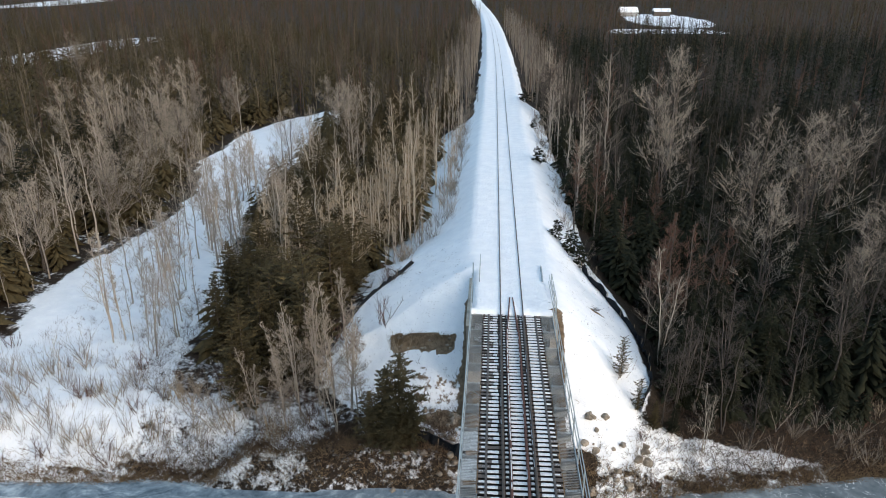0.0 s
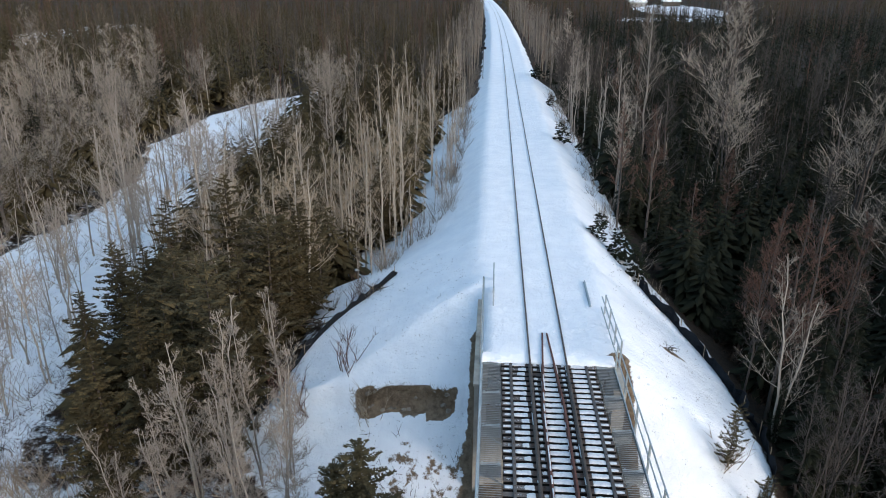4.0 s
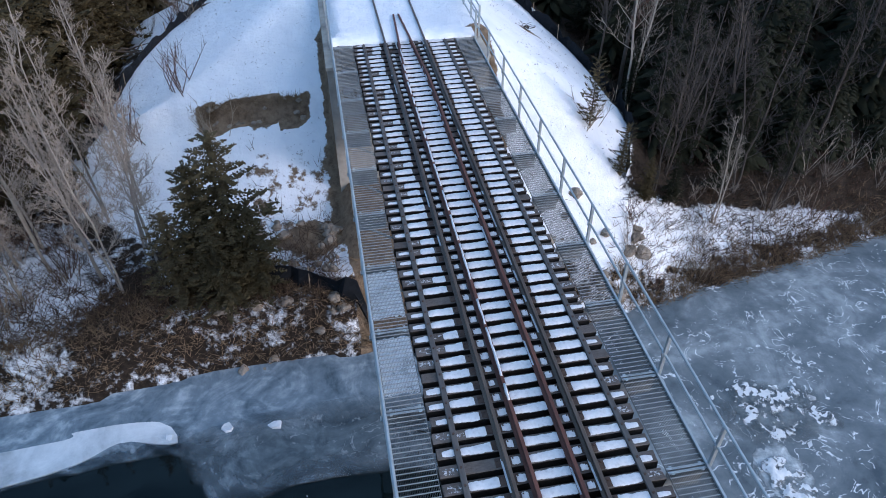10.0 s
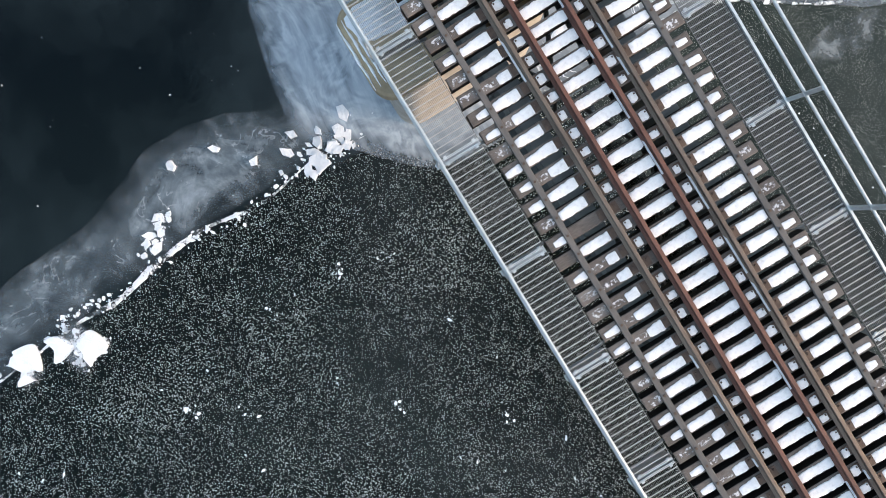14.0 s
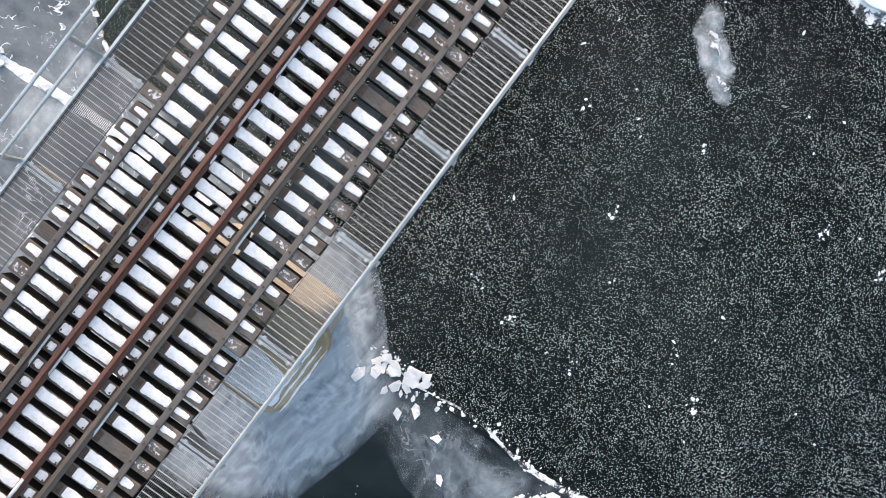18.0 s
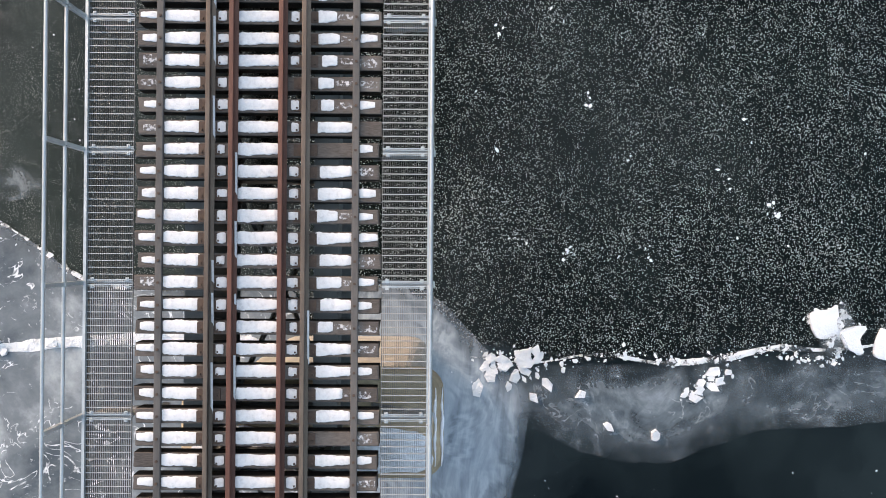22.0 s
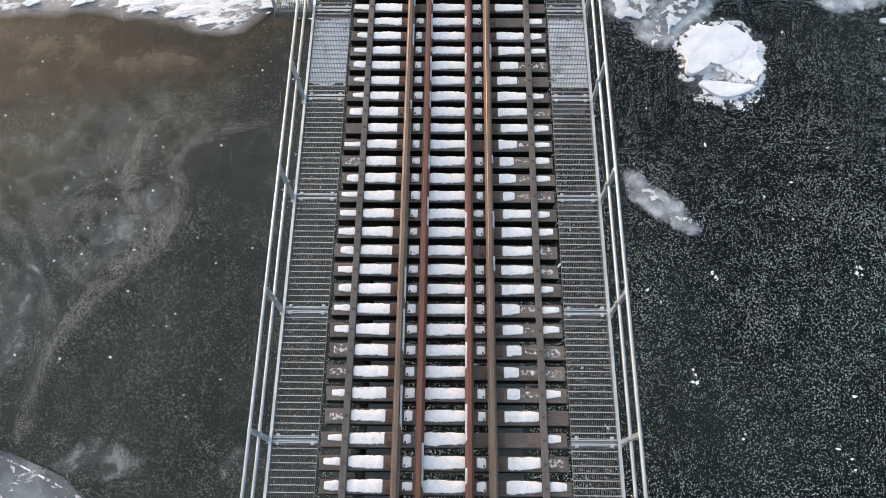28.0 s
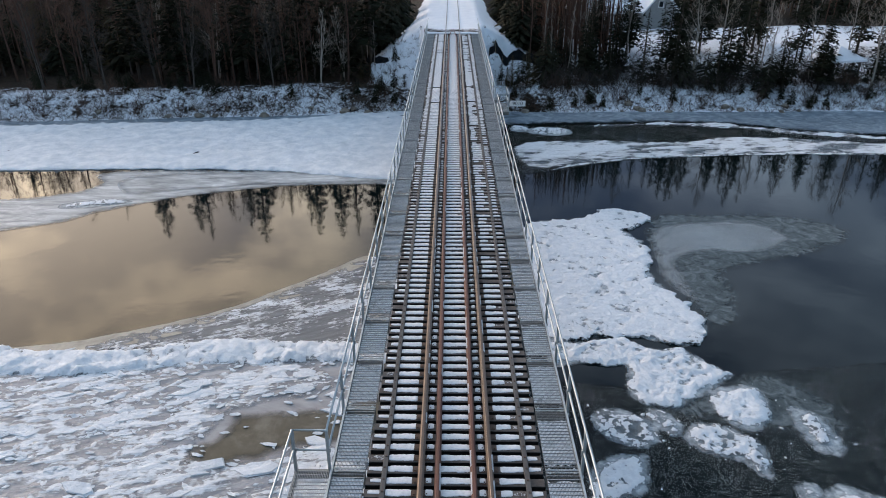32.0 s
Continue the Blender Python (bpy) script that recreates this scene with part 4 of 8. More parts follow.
for seed, ring in ((61, ((9.0, -33.2), (8.9, -31.9), (9.6, -31.0), (10.6, -30.2), (11.2, -31.0), (10.9, -32.2), (10.0, -33.0))),
                   (62, ((10.4, -36.4), (11.4, -34.8), (12.0, -32.6), (13.0, -31.6), (12.6, -33.8), (11.8, -36.0))),
                   (63, ((12.4, -31.0), (12.2, -28.6), (12.9, -26.4), (13.8, -26.2), (13.4, -28.8), (13.2, -30.6))),
                   (64, ((5.2, -25.0), (6.0, -24.4), (6.6, -24.9), (6.0, -25.7)))):
    sheet("ice_haze", "soft smoky cloud frozen into the dark ice", ICE_SMOKE, ring, thick=0.013 + 0.0006 * (seed - 61), jitter=0.3, seed=seed, step=0.2)
sheet("ice_haze", "faint smoky swirls in the dark ice", ICE_HAZE,
      [(6.4, -38), (8.2, -34.6), (8.6, -31.6), (11, -28.2), (15, -27), (26, -29.5), (24, -38.5), (12, -38.6)], thick=0.012, jitter=0.3, seed=14)
sheet("ice_crack_line", "thin white refrozen crack across the dark ice", RAFT_CRUST,
      ribbon(((-3.8, -20.2, 0.5), (-5.6, -20.05, 1), (-7.5, -20.3, 0.7), (-9.2, -20.05, 1.2), (-11, -20.2, 0.8), (-12.6, -20.5, 1.1), (-14, -20.45, 0.9), (-17, -20.7, 0.7), (-22, -21.0, 0.4)), 0.035), thick=0.045, jitter=0.07, seed=16, step=0.12, relief=0.05, grain=3.0, inner=0.1)
sheet("ice_island", "small grey islet of skim ice", ICE_SMOKE, [(8.2, -24.7), (9.8, -24.4), (11.2, -24.9), (10.4, -25.5), (8.8, -25.4)], thick=0.016, jitter=0.12, seed=12, step=0.2)

sheet("ice_haze", "olive-brown slush frozen along the shelf", SLUSH_THIN,
      [(3.4, -42.0), (4.2, -40.2), (6.0, -38.2), (8.4, -36.6), (12.0, -36.0), (18, -36.4), (26, -37.6), (40, -38.6), (40, -43), (26, -41.4), (17.2, -40.0), (12.8, -40.4), (8.2, -39.3), (5.6, -41.1)], thick=0.018, jitter=0.5, seed=66, step=0.4)

# the rough shelf of the east side, further south
sheet("ice_shelf", "grey slushy shelf ice", ICE_SHELF,
      [(3.4, -42.5), (5.6, -40.6), (8.2, -38.8), (12.8, -39.9), (17.2, -39.5), (26, -41), (50, -43), (60, -56), (23, -51.6), (17, -51.3), (11.7, -52.2), (5.8, -52.2), (3.2, -50.5)],
      thick=0.06, jitter=0.3, seed=13, step=0.4)
sheet("ice_slush_pool", "brown slush pool in the shelf ice", SLUSH,
      [(5.0, -45.0), (6.8, -44.8), (7.9, -44.1), (9.2, -43.8), (10.4, -43.8), (10.9, -44.7), (10.0, -45.5), (9.8, -46.8), (8.6, -47.3), (6.8, -47.4), (5.0, -47.6), (2.6, -48.6), (2.4, -46)], lift=0.045, thick=0.03, jitter=0.35, seed=14, step=0.25)
sheet("ice_shelf_crust", "white snow crust in ridges over the shelf ice", SHELF_CRUST,
      [(4.2, -42.3), (5.9, -40.9), (8.3, -39.1), (12.8, -40.2), (17.2, -39.8), (26, -41.3), (34, -42.2), (38, -51), (23, -51.4), (17, -51.0), (11.7, -51.6), (8.0, -51), (5.6, -49.8), (6.4, -48.0), (8.8, -47.6), (10.0, -46.6), (10.2, -45.6), (10.8, -44.6), (10.2, -44.1), (9.0, -44.1), (7.8, -44.5), (6.6, -45.1), (4.8, -45.0)],
      thick=0.07, jitter=0.3, seed=13, step=0.2, relief=0.075, grain=2.4, inner=0.17, run=0.3)
sheet("ice_shelf_ridge", "thick lumpy ridge of white ice along the shelf's edge", RAFT_CRUST,
      [(3.2, -50.2), (6, -50.9), (9, -50.4), (13, -50.3), (18, -49.6), (24, -49.8), (34, -51), (34, -53), (23, -51.9), (17, -51.7), (11.7, -52.5), (5.8, -52.5), (3.2, -51.8)],
      thick=0.1, jitter=0.3, seed=53, step=0.2, relief=0.24, grain=1.2, inner=0.2)
sheet("ice_shelf_ridge", "lumpy heap of white ice beside the bridge", RAFT_CRUST,
      [(3.0, -41.8), (4.4, -41.0), (6.2, -40.8), (6.6, -42.2), (5.4, -43.8), (3.4, -44.2)], thick=0.1, jitter=0.3, seed=54, step=0.16, relief=0.26, grain=1.6, inner=0.18)
sheet("ice_ripple", "ridged grey ice in a long wedge", RIDGED_ICE,
      [(2.6, -51.6), (12, -51.6), (20, -51.4), (17.6, -53.0), (12.6, -55.6), (8.4, -59.3), (5.6, -62.2), (2.2, -63.4), (2.0, -56)], thick=0.03, jitter=0.12, seed=15, step=0.3, relief=0.04, grain=1.4, inner=0.3, run=0.3)
sheet("ice_sandy_rim", "thin sandy rim along the open lead", SAND_ICE,
      [(26, -51.0), (22, -52.0), (18, -53.1), (12.8, -55.75), (8.5, -59.5), (5.8, -62.3), (5.4, -61.6), (7.8, -58.4), (11.9, -54.6), (17.2, -52.0), (22, -50.6), (26, -49.8)],
      thick=0.045, jitter=0.1, seed=16, step=0.25)
sheet("ice_south_skim", "grey skim ice beyond the open lead", ICE_RIPPLE,
      [(2.5, -75.3), (5.7, -75.5), (14, -74.8), (20.4, -72.8), (25.8, -69.9), (32, -65.7), (60, -57), (70, -66), (46, -69.6), (35.5, -71.8), (32.6, -72.4), (30.1, -73.5), (29.2, -75.4), (30.4, -77.6), (25, -78.8), (14.8, -78.2), (2.5, -78.0)], thick=0.03, jitter=0.2, seed=17)
sheet("ice_south_frost", "frosted grey ice at the snow's edge", ICE_RIPPLE,
      [(2.5, -75.9), (5.7, -76.0), (14, -75.3), (20.4, -74.2), (26, -73.0), (27, -77), (14.8, -78.6), (2.5, -78.6)], thick=0.045, jitter=0.2, seed=18)
sheet("ice_south_snow", "snow-covered ice below the south bank", ICE_WHITE,
      [(1.5, -78.0), (14.8, -78.4), (25, -79.0), (40, -78.2), (70, -76), (80, -90.4), (45, -92.4), (32, -93.8), (20, -95.0), (12, -97.6), (8, -101), (1.5, -101)], thick=0.08, jitter=0.3, seed=19, step=0.3, relief=0.2, grain=0.7, inner=0.5)

sheet("ice_south_shore", "bare grey shore ice below the south-east bank", ICE_BLUE,
      [(6, -96), (20, -92.5), (32, -91.6), (45, -90), (80, -88), (80, -104), (6, -104)], thick=0.05, jitter=0.3, seed=28)
# the west side, further south
sheet("ice_south_west_band", "speckled grey ice along the south-west bank", FRAZIL,
      [(2, -78.0), (-5.8, -78.0), (-21, -83.2), (-40, -83.9), (-70, -80), (-70, -92), (-43, -90), (-28, -94), (-12, -93.5), (2, -92)], thick=0.02, jitter=0.25, seed=20)
sheet("ice_south_west_shore", "grey and white shore ice", ICE_BLUE,
      [(2, -93), (-12, -94.2), (-28, -94.6), (-43, -90.4), (-70, -92), (-70, -104), (2, -103)], thick=0.04, jitter=0.3, seed=21)
sheet("ice_streaks", "wind-streaked white and grey ice along the south-west bank", STREAK_ICE,
      [(-7, -79.6), (-12, -81.0), (-21, -83.0), (-40, -83.8), (-64, -80.8), (-64, -88), (-46, -87), (-30, -89.5), (-22, -87.5), (-12, -88), (-6, -86)], thick=0.03, jitter=0.3, seed=27, step=0.3, relief=0.05, grain=0.7, inner=0.5, run=0.3)
sheet("ice_white_line", "ragged white line of snowy ice along the shore ice", SHELF_CRUST,
      [(-13, -92.6), (-20, -93.2), (-28, -92.9), (-36, -90.2), (-46, -87.8), (-60, -86.6), (-60, -88.2), (-46, -89.2), (-36, -91.6), (-28, -94.2), (-20, -94.2)], thick=0.05, jitter=0.5, seed=22, step=0.3, relief=0.1, grain=1.2, inner=0.35, run=0.4)
sheet("ice_white_line", "thin white edge beside open water", RAFT_CRUST,
      [(-8.8, -79.2), (-12, -80.7), (-21, -83.0), (-40, -83.8), (-60, -81.1), (-60, -81.5), (-40, -84.2), (-21, -83.5), (-12, -81.2)], thick=0.03, jitter=0.16, seed=23, step=0.2, relief=0.03, grain=1.5)
sheet("ice_crescent_halo", "smoky halo of skim ice round the frazil raft", ICE_SMOKE,
      [(-14.5, -69.1), (-18.7, -69.7), (-24.6, -69.5), (-27.4, -67.8), (-27.9, -66.2), (-24.5, -63.6), (-20.3, -61.9), (-17.0, -60.4), (-16.8, -58.0), (-15.5, -54.8), (-13.7, -54.2), (-13.4, -57.2), (-13.0, -62)], thick=0.012, jitter=0.25, seed=24)
sheet("ice_crescent", "pale raft of packed frazil ice", FRAZIL_PACKED,
      [(-14.4, -67.1), (-17.3, -68.2), (-20.6, -68.3), (-22.6, -67.5), (-23.2, -66.0), (-22.8, -64.8), (-20.2, -63.1), (-17.5, -63.3), (-15.4, -62.8), (-14.4, -61.6), (-14.3, -59.1), (-14.1, -56.8), (-12.9, -58.3), (-12.7, -60.7), (-13.4, -65.0)], thick=0.03, jitter=0.16, seed=25, step=0.25)
sheet("ice_west_skim", "smoky skim ice around the floes", ICE_SMOKE,
      [(-9.6, -47.5), (-11.2, -46.8), (-12.4, -45.8), (-14.0, -46.2), (-15.2, -45.2), (-17.2, -46.2), (-17.2, -48.2), (-16.1, -49.6), (-14.8, -50.4), (-13.4, -50.0)], thick=0.014, jitter=0.25, seed=26)


def clip(poly, px, py, nx, ny):
    """The part of a polygon on one side of a line."""
    out = []
    for k in range(len(poly)):
        p, q = poly[k], poly[(k + 1) % len(poly)]
        dp, dq = (p[0] - px) * nx + (p[1] - py) * ny, (q[0] - px) * nx + (q[1] - py) * ny
        if dp >= 0:
            out.append(p)
        if (dp >= 0) != (dq >= 0):
            s = dp / (dp - dq)
            out.append((p[0] + s * (q[0] - p[0]), p[1] + s * (q[1] - p[1])))
    return out


def area(poly):
    return 0.5 * abs(sum(p[0] * q[1] - q[0] * p[1] for p, q in zip(poly, poly[1:] + poly[:1])))


def shatter(poly, most, r):
    """Breaks a polygon into angular slabs."""
    if len(poly) < 3 or area(poly) < 0.004:
        return []
    if area(poly) < most * r.uniform(0.6, 1.6):
        return [poly]
    cx, cy = np.mean(np.array(poly), 0)
    xs = np.array(poly) - (cx, cy)
    _, _, vt = np.linalg.svd(xs)
    a = math.atan2(vt[0][1], vt[0][0]) + r.gauss(0, 0.45)
    size = math.sqrt(area(poly))
    px, py = cx + r.gauss(0, 0.12) * size, cy + r.gauss(0, 0.12) * size
    nx, ny = math.cos(a), math.sin(a)
    return shatter(clip(poly, px, py, nx, ny), most, r) + shatter(clip(poly, px, py, -nx, -ny), most, r)


def slab_buf(poly, z, thick, r):
    """One slab, its rim broken and its top uneven."""
    c = np.mean(np.array(poly), 0)
    pts = []
    for p, q in zip(poly, poly[1:] + poly[:1]):
        n = max(1, int(math.hypot(q[0] - p[0], q[1] - p[1]) / 0.22))
        for k in range(n):
            x, y = p[0] + (q[0] - p[0]) * k / n, p[1] + (q[1] - p[1]) * k / n
            s = 0.965 - 0.05 * r.random()
            pts.append((c[0] + (x - c[0]) * s, c[1] + (y - c[1]) * s))
    n = len(pts)
    tx, ty = r.gauss(0, 0.03), r.gauss(0, 0.03)

    def lift(x, y):
        return z + thick + tx * (x - c[0]) + ty * (y - c[1])

    mid = [(c[0] + (x - c[0]) * 0.6, c[1] + (y - c[1]) * 0.6) for x, y in pts]
    b = Buf()
    b.add([(x, y, z - 0.05) for x, y in pts] + [(x, y, lift(x, y) - 0.03) for x, y in pts] + [(c[0] + (x - c[0]) * 0.94, c[1] + (y - c[1]) * 0.94, lift(x, y) + r.uniform(-0.01, 0.03)) for x, y in pts]
          + [(x, y, lift(x, y) + r.uniform(0.0, 0.02)) for x, y in mid] + [(c[0], c[1], lift(*c) + 0.015)],
          [(k + a, (k + 1) % n + a, (k + 1) % n + n + a, k + n + a) for a in (0, n, 2 * n) for k in range(n)] + [(3 * n + k, 3 * n + (k + 1) % n, 4 * n) for k in range(n)])
    return b


def floe(ctrl, label, seed, thick=0.13, mat=None, rim=0.3):
    """A floe: a clear icy base, and a lumpy crust of snow that leaves parts of it bare."""
    ctrl = rows(ctrl)
    cx, cy = np.mean(np.array(ctrl), 0)
    local = [(a - cx, b - cy) for a, b in ctrl]
    top = thing("ice_floe", label, "ice floe", (cx, cy, WATER_Z + 0.005), group="ice floes on the river")
    grown = [(a * (1 + rim / max(0.6, math.hypot(a, b))), b * (1 + rim / max(0.6, math.hypot(a, b)))) for a, b in local]
    part("ice_base", sheet_buf(grown, 0, 0.03, 0.25, seed, 0.12, 0.03, 3.0, 0.0, 0.2), ICE_SKIRT, top, "clear grey ice under the snow", True)
    part("crust", sheet_buf(local, 0.02, 0.05, 0.42, seed + 1, 0.08, thick * 0.8, 1.8, 0.02, 0.1), mat or FLOE_CRUST, top, "", True)


SLAB_WHITE = make_snow("slab_snow", (0.76, 0.785, 0.81), (0.9, 0.905, 0.91), 0.45)


def broken(ctrl, label, seed, most, thick, gap=0.015, rim=0.3, jagged=False):
    """A flat floe cracked into slabs that have hardly moved apart."""
    r = random.Random(seed)
    ctrl = rows(ctrl)
    cx, cy = np.mean(np.array(ctrl), 0)
    local = [(a - cx, b - cy) for a, b in ctrl]
    top = thing("ice_floe", label, "ice floe", (cx, cy, WATER_Z + 0.005), group="ice floes on the river")
    grown = [(a * (1 + rim / max(0.6, math.hypot(a, b))), b * (1 + rim / max(0.6, math.hypot(a, b)))) for a, b in local]
    part("ice_base", sheet_buf(grown, 0, 0.03, 0.25, seed, 0.12, 0.03, 3.0, 0.0, 0.2), FLOE_CRUST, top, "clear grey ice under the slabs", True)
    shape = local if jagged else [(float(a), float(b)) for a, b in outline(local, 0.2, 0.16, seed)]
    for poly in shatter(shape, most, r):
        c = np.mean(np.array(poly), 0)
        size = math.sqrt(area(poly))
        inset = [(float(c[0] + (x - c[0]) * (1 - gap / size)), float(c[1] + (y - c[1]) * (1 - gap / size))) for x, y in poly]
        if area(inset) > 0.02:
            part("slab", sheet_buf(inset, 0.02, thick * r.uniform(0.85, 1.15), 0.02, seed + size, 0.1, 0.035, 1.2, 0.0, 0.14), FLOE_CRUST if jagged and r.random() < 0.25 else SLAB_WHITE, top, "", True)


def raft(ctrl, label, seed):
    """A large snow-crusted floe, rough all over."""
    ctrl = rows(ctrl)
    cx, cy = np.mean(np.array(ctrl), 0)
    top = thing("ice_floe", label, "ice floe", (cx, cy, WATER_Z + 0.005), group="ice floes on the river")
    local = [(a - cx, b - cy) for a, b in ctrl]
    part("crust", sheet_buf(local, 0, 0.1, 0.55, seed, 0.12, 0.075, 1.7, 0.02, 0.17), RAFT_CRUST, top, "", True)
    grown = [(a * 1.05, b * 1.02) for a, b in local]
    part("slush_rim", sheet_buf(grown, -0.01, 0.03, 0.4, seed + 2, 0.2, 0.03, 3.0, 0.0, 0.4), ICE_SKIRT, top, "grey slush frozen round the floe", True)
    r = random.Random(seed)
    ring = outline(local, 0.5, 0.5, seed)
    for k in range(0, len(ring), 6):
        x, y = ring[k] * r.uniform(0.9, 1.0)
        n = r.randint(4, 6)
        s = r.uniform(0.2, 0.5)
        poly = [(x + s * r.uniform(0.6, 1) * math.cos(6.28 * i / n), y + s * r.uniform(0.5, 0.9) * math.sin(6.28 * i / n)) for i in range(n)]
        part("slab", slab_buf(poly, 0.04, 0.12, r), ICE_WHITE, top)


raft([(-4.2, -53.2), (-8.2, -53.5), (-11.2, -52.9), (-12.2, -52.8), (-13.5, -54.4), (-13.0, -56.4), (-12.5, -58.3), (-12.0, -59.9), (-12.6, -62.1), (-12.7, -64.7), (-11.9, -66.4), (-13.4, -67.6), (-14.3, -68.8), (-12.0, -70.1), (-10.4, -69.2), (-8.7, -68.1), (-5.7, -67.3), (-4.0, -60)],
     "large white snow-crusted ice floe beside the bridge", 31)
floe([(-4.6, -52.6), (-5.9, -52.7), (-8.3, -53.0), (-10.0, -52.1), (-11.6, -52.1), (-12.7, -50.8), (-13.4, -50.0), (-12.2, -49.0), (-10.0, -47.7), (-8.3, -48.2), (-8.3, -49.6), (-8.4, -50.8), (-6.2, -50.7), (-4.8, -50.9)], "broad white snow-crusted ice floe", 32, mat=RAFT_CRUST, rim=0.15)
floe([(-12.1, -48.7), (-13.9, -49.1), (-14.2, -48.0), (-13.7, -46.6), (-12.6, -46.2), (-11.7, -47.3)], "bluish white ice floe", 33, mat=RAFT_CRUST, rim=0.15)
broken([(-8.75, -36.75), (-9.2, -36.5), (-9.75, -36.55), (-10.3, -36.8), (-10.5, -37.2), (-10.8, -37.6), (-10.65, -38.1), (-10.75, -38.6), (-10.3, -39.15), (-9.8, -39.5), (-9.3, -39.35), (-8.8, -39.45), (-8.4, -38.95), (-8.05, -38.5), (-8.2, -38.0), (-8.1, -37.5), (-8.55, -37.2)], "rounded cracked white ice floe", 34, 1.0, 0.14, 0.05, 0.35, True)
floe([(-7.3, -38.6), (-6.9, -39.6), (-8.2, -40.8), (-9.4, -40.6), (-8.6, -39.6)], "clear icy rim of a floe", 35, 0.05, THIN_CRUST)
floe([(-13.0, -41.5), (-14.1, -42.5), (-15.1, -42.9), (-16.7, -42.1), (-17.2, -41.2), (-15.8, -40.6), (-14.1, -40.3), (-13.2, -40.8)], "jagged clear and white ice floe", 36)
floe([(-13.3, -42.6), (-14.0, -42.4), (-13.9, -43.0), (-13.4, -43.1)], "small clear ice floe", 37, mat=THIN_CRUST)
floe([(-5.9, -33.7), (-6.5, -33.3), (-7.7, -32.2), (-7.5, -31.8), (-6.6, -32.3), (-5.9, -33.0)], "clear rubbly ice floe", 38, 0.12, THIN_CRUST, 0.12)
floe([(-15.0, -47.2), (-15.7, -47.4), (-16.2, -46.6), (-16.2, -45.5), (-15.7, -45.0), (-15.0, -45.5)], "clear and white ice floe", 39)
floe([(-9.9, -45.8), (-10.8, -46.6), (-12.0, -46.1), (-12.8, -45.0), (-12.3, -43.7), (-11.3, -44.6), (-10.3, -44.9)], "white lumpy ice floe with a clear tail", 40)
floe([(-8.6, -47.1), (-9.2, -47.3), (-9.7, -46.5), (-9.3, -45.9), (-8.7, -46.5)], "small white ice floe", 41)
floe([(-6.6, -47.4), (-8.0, -47.0), (-8.6, -45.8), (-7.4, -45.2), (-6.2, -46.2)], "clear rubbly ice pan", 52, 0.05, THIN_CRUST)
floe([(-5.6, -43.6), (-6.3, -44.4), (-7.4, -44.6), (-7.7, -44.0), (-7.0, -42.8), (-5.6, -42.4)], "grey-white ice floe by the bridge", 42, 0.08)
floe([(-5.0, -42.4), (-6.6, -42.2), (-6.8, -41.2), (-5.2, -41.0)], "clear greenish ice pan by the bridge", 51, 0.05, THIN_CRUST)
floe([(-6.0, -39.8), (-7.2, -39.9), (-7.0, -40.7), (-5.9, -40.6)], "small white ice floe", 43, 0.06)
floe([(-9.6, -41.2), (-10.3, -40.9), (-10.2, -41.7), (-9.7, -41.9)], "small clear ice floe", 44, mat=THIN_CRUST)
broken([(-13.5, -21.45), (-14.15, -21.6), (-14.5, -21.85), (-14.75, -21.3), (-15.15, -21.05), (-14.95, -20.75), (-15.05, -20.35), (-14.5, -20.45), (-14.1, -20.2), (-13.8, -20.5)], "white broken ice slab by the crack", 45, 0.45, 0.08, 0.03, 0.05, True)
broken([(-15.35, -20.3), (-15.9, -20.15), (-16.3, -20.45), (-16.1, -20.8), (-16.45, -21.1), (-15.9, -21.2), (-15.5, -20.95)], "white broken ice slab by the crack", 46, 0.25, 0.08, 0.03, 0.05, True)
floe([(9.0, -14.2), (10.0, -13.7), (10.4, -14.8), (9.9, -16.0), (9.2, -15.5)], "white plate frozen into the grey ice", 47, 0.08)
floe([(-8.2, -90.6), (-9.4, -89.8), (-11.6, -90.0), (-12.0, -91.6), (-9.8, -92.4), (-8.2, -91.8)], "white ice floe near the south bank", 48)
floe([(-6.2, -91.4), (-7.6, -91.0), (-7.8, -92.4), (-6.6, -92.8)], "small white ice floe near the south bank", 49)
floe([(25, -71.2), (27.5, -70.4), (29.5, -70.2), (29, -71.2), (26.5, -71.9)], "thin white ice pan at the lead's edge", 50, 0.05)


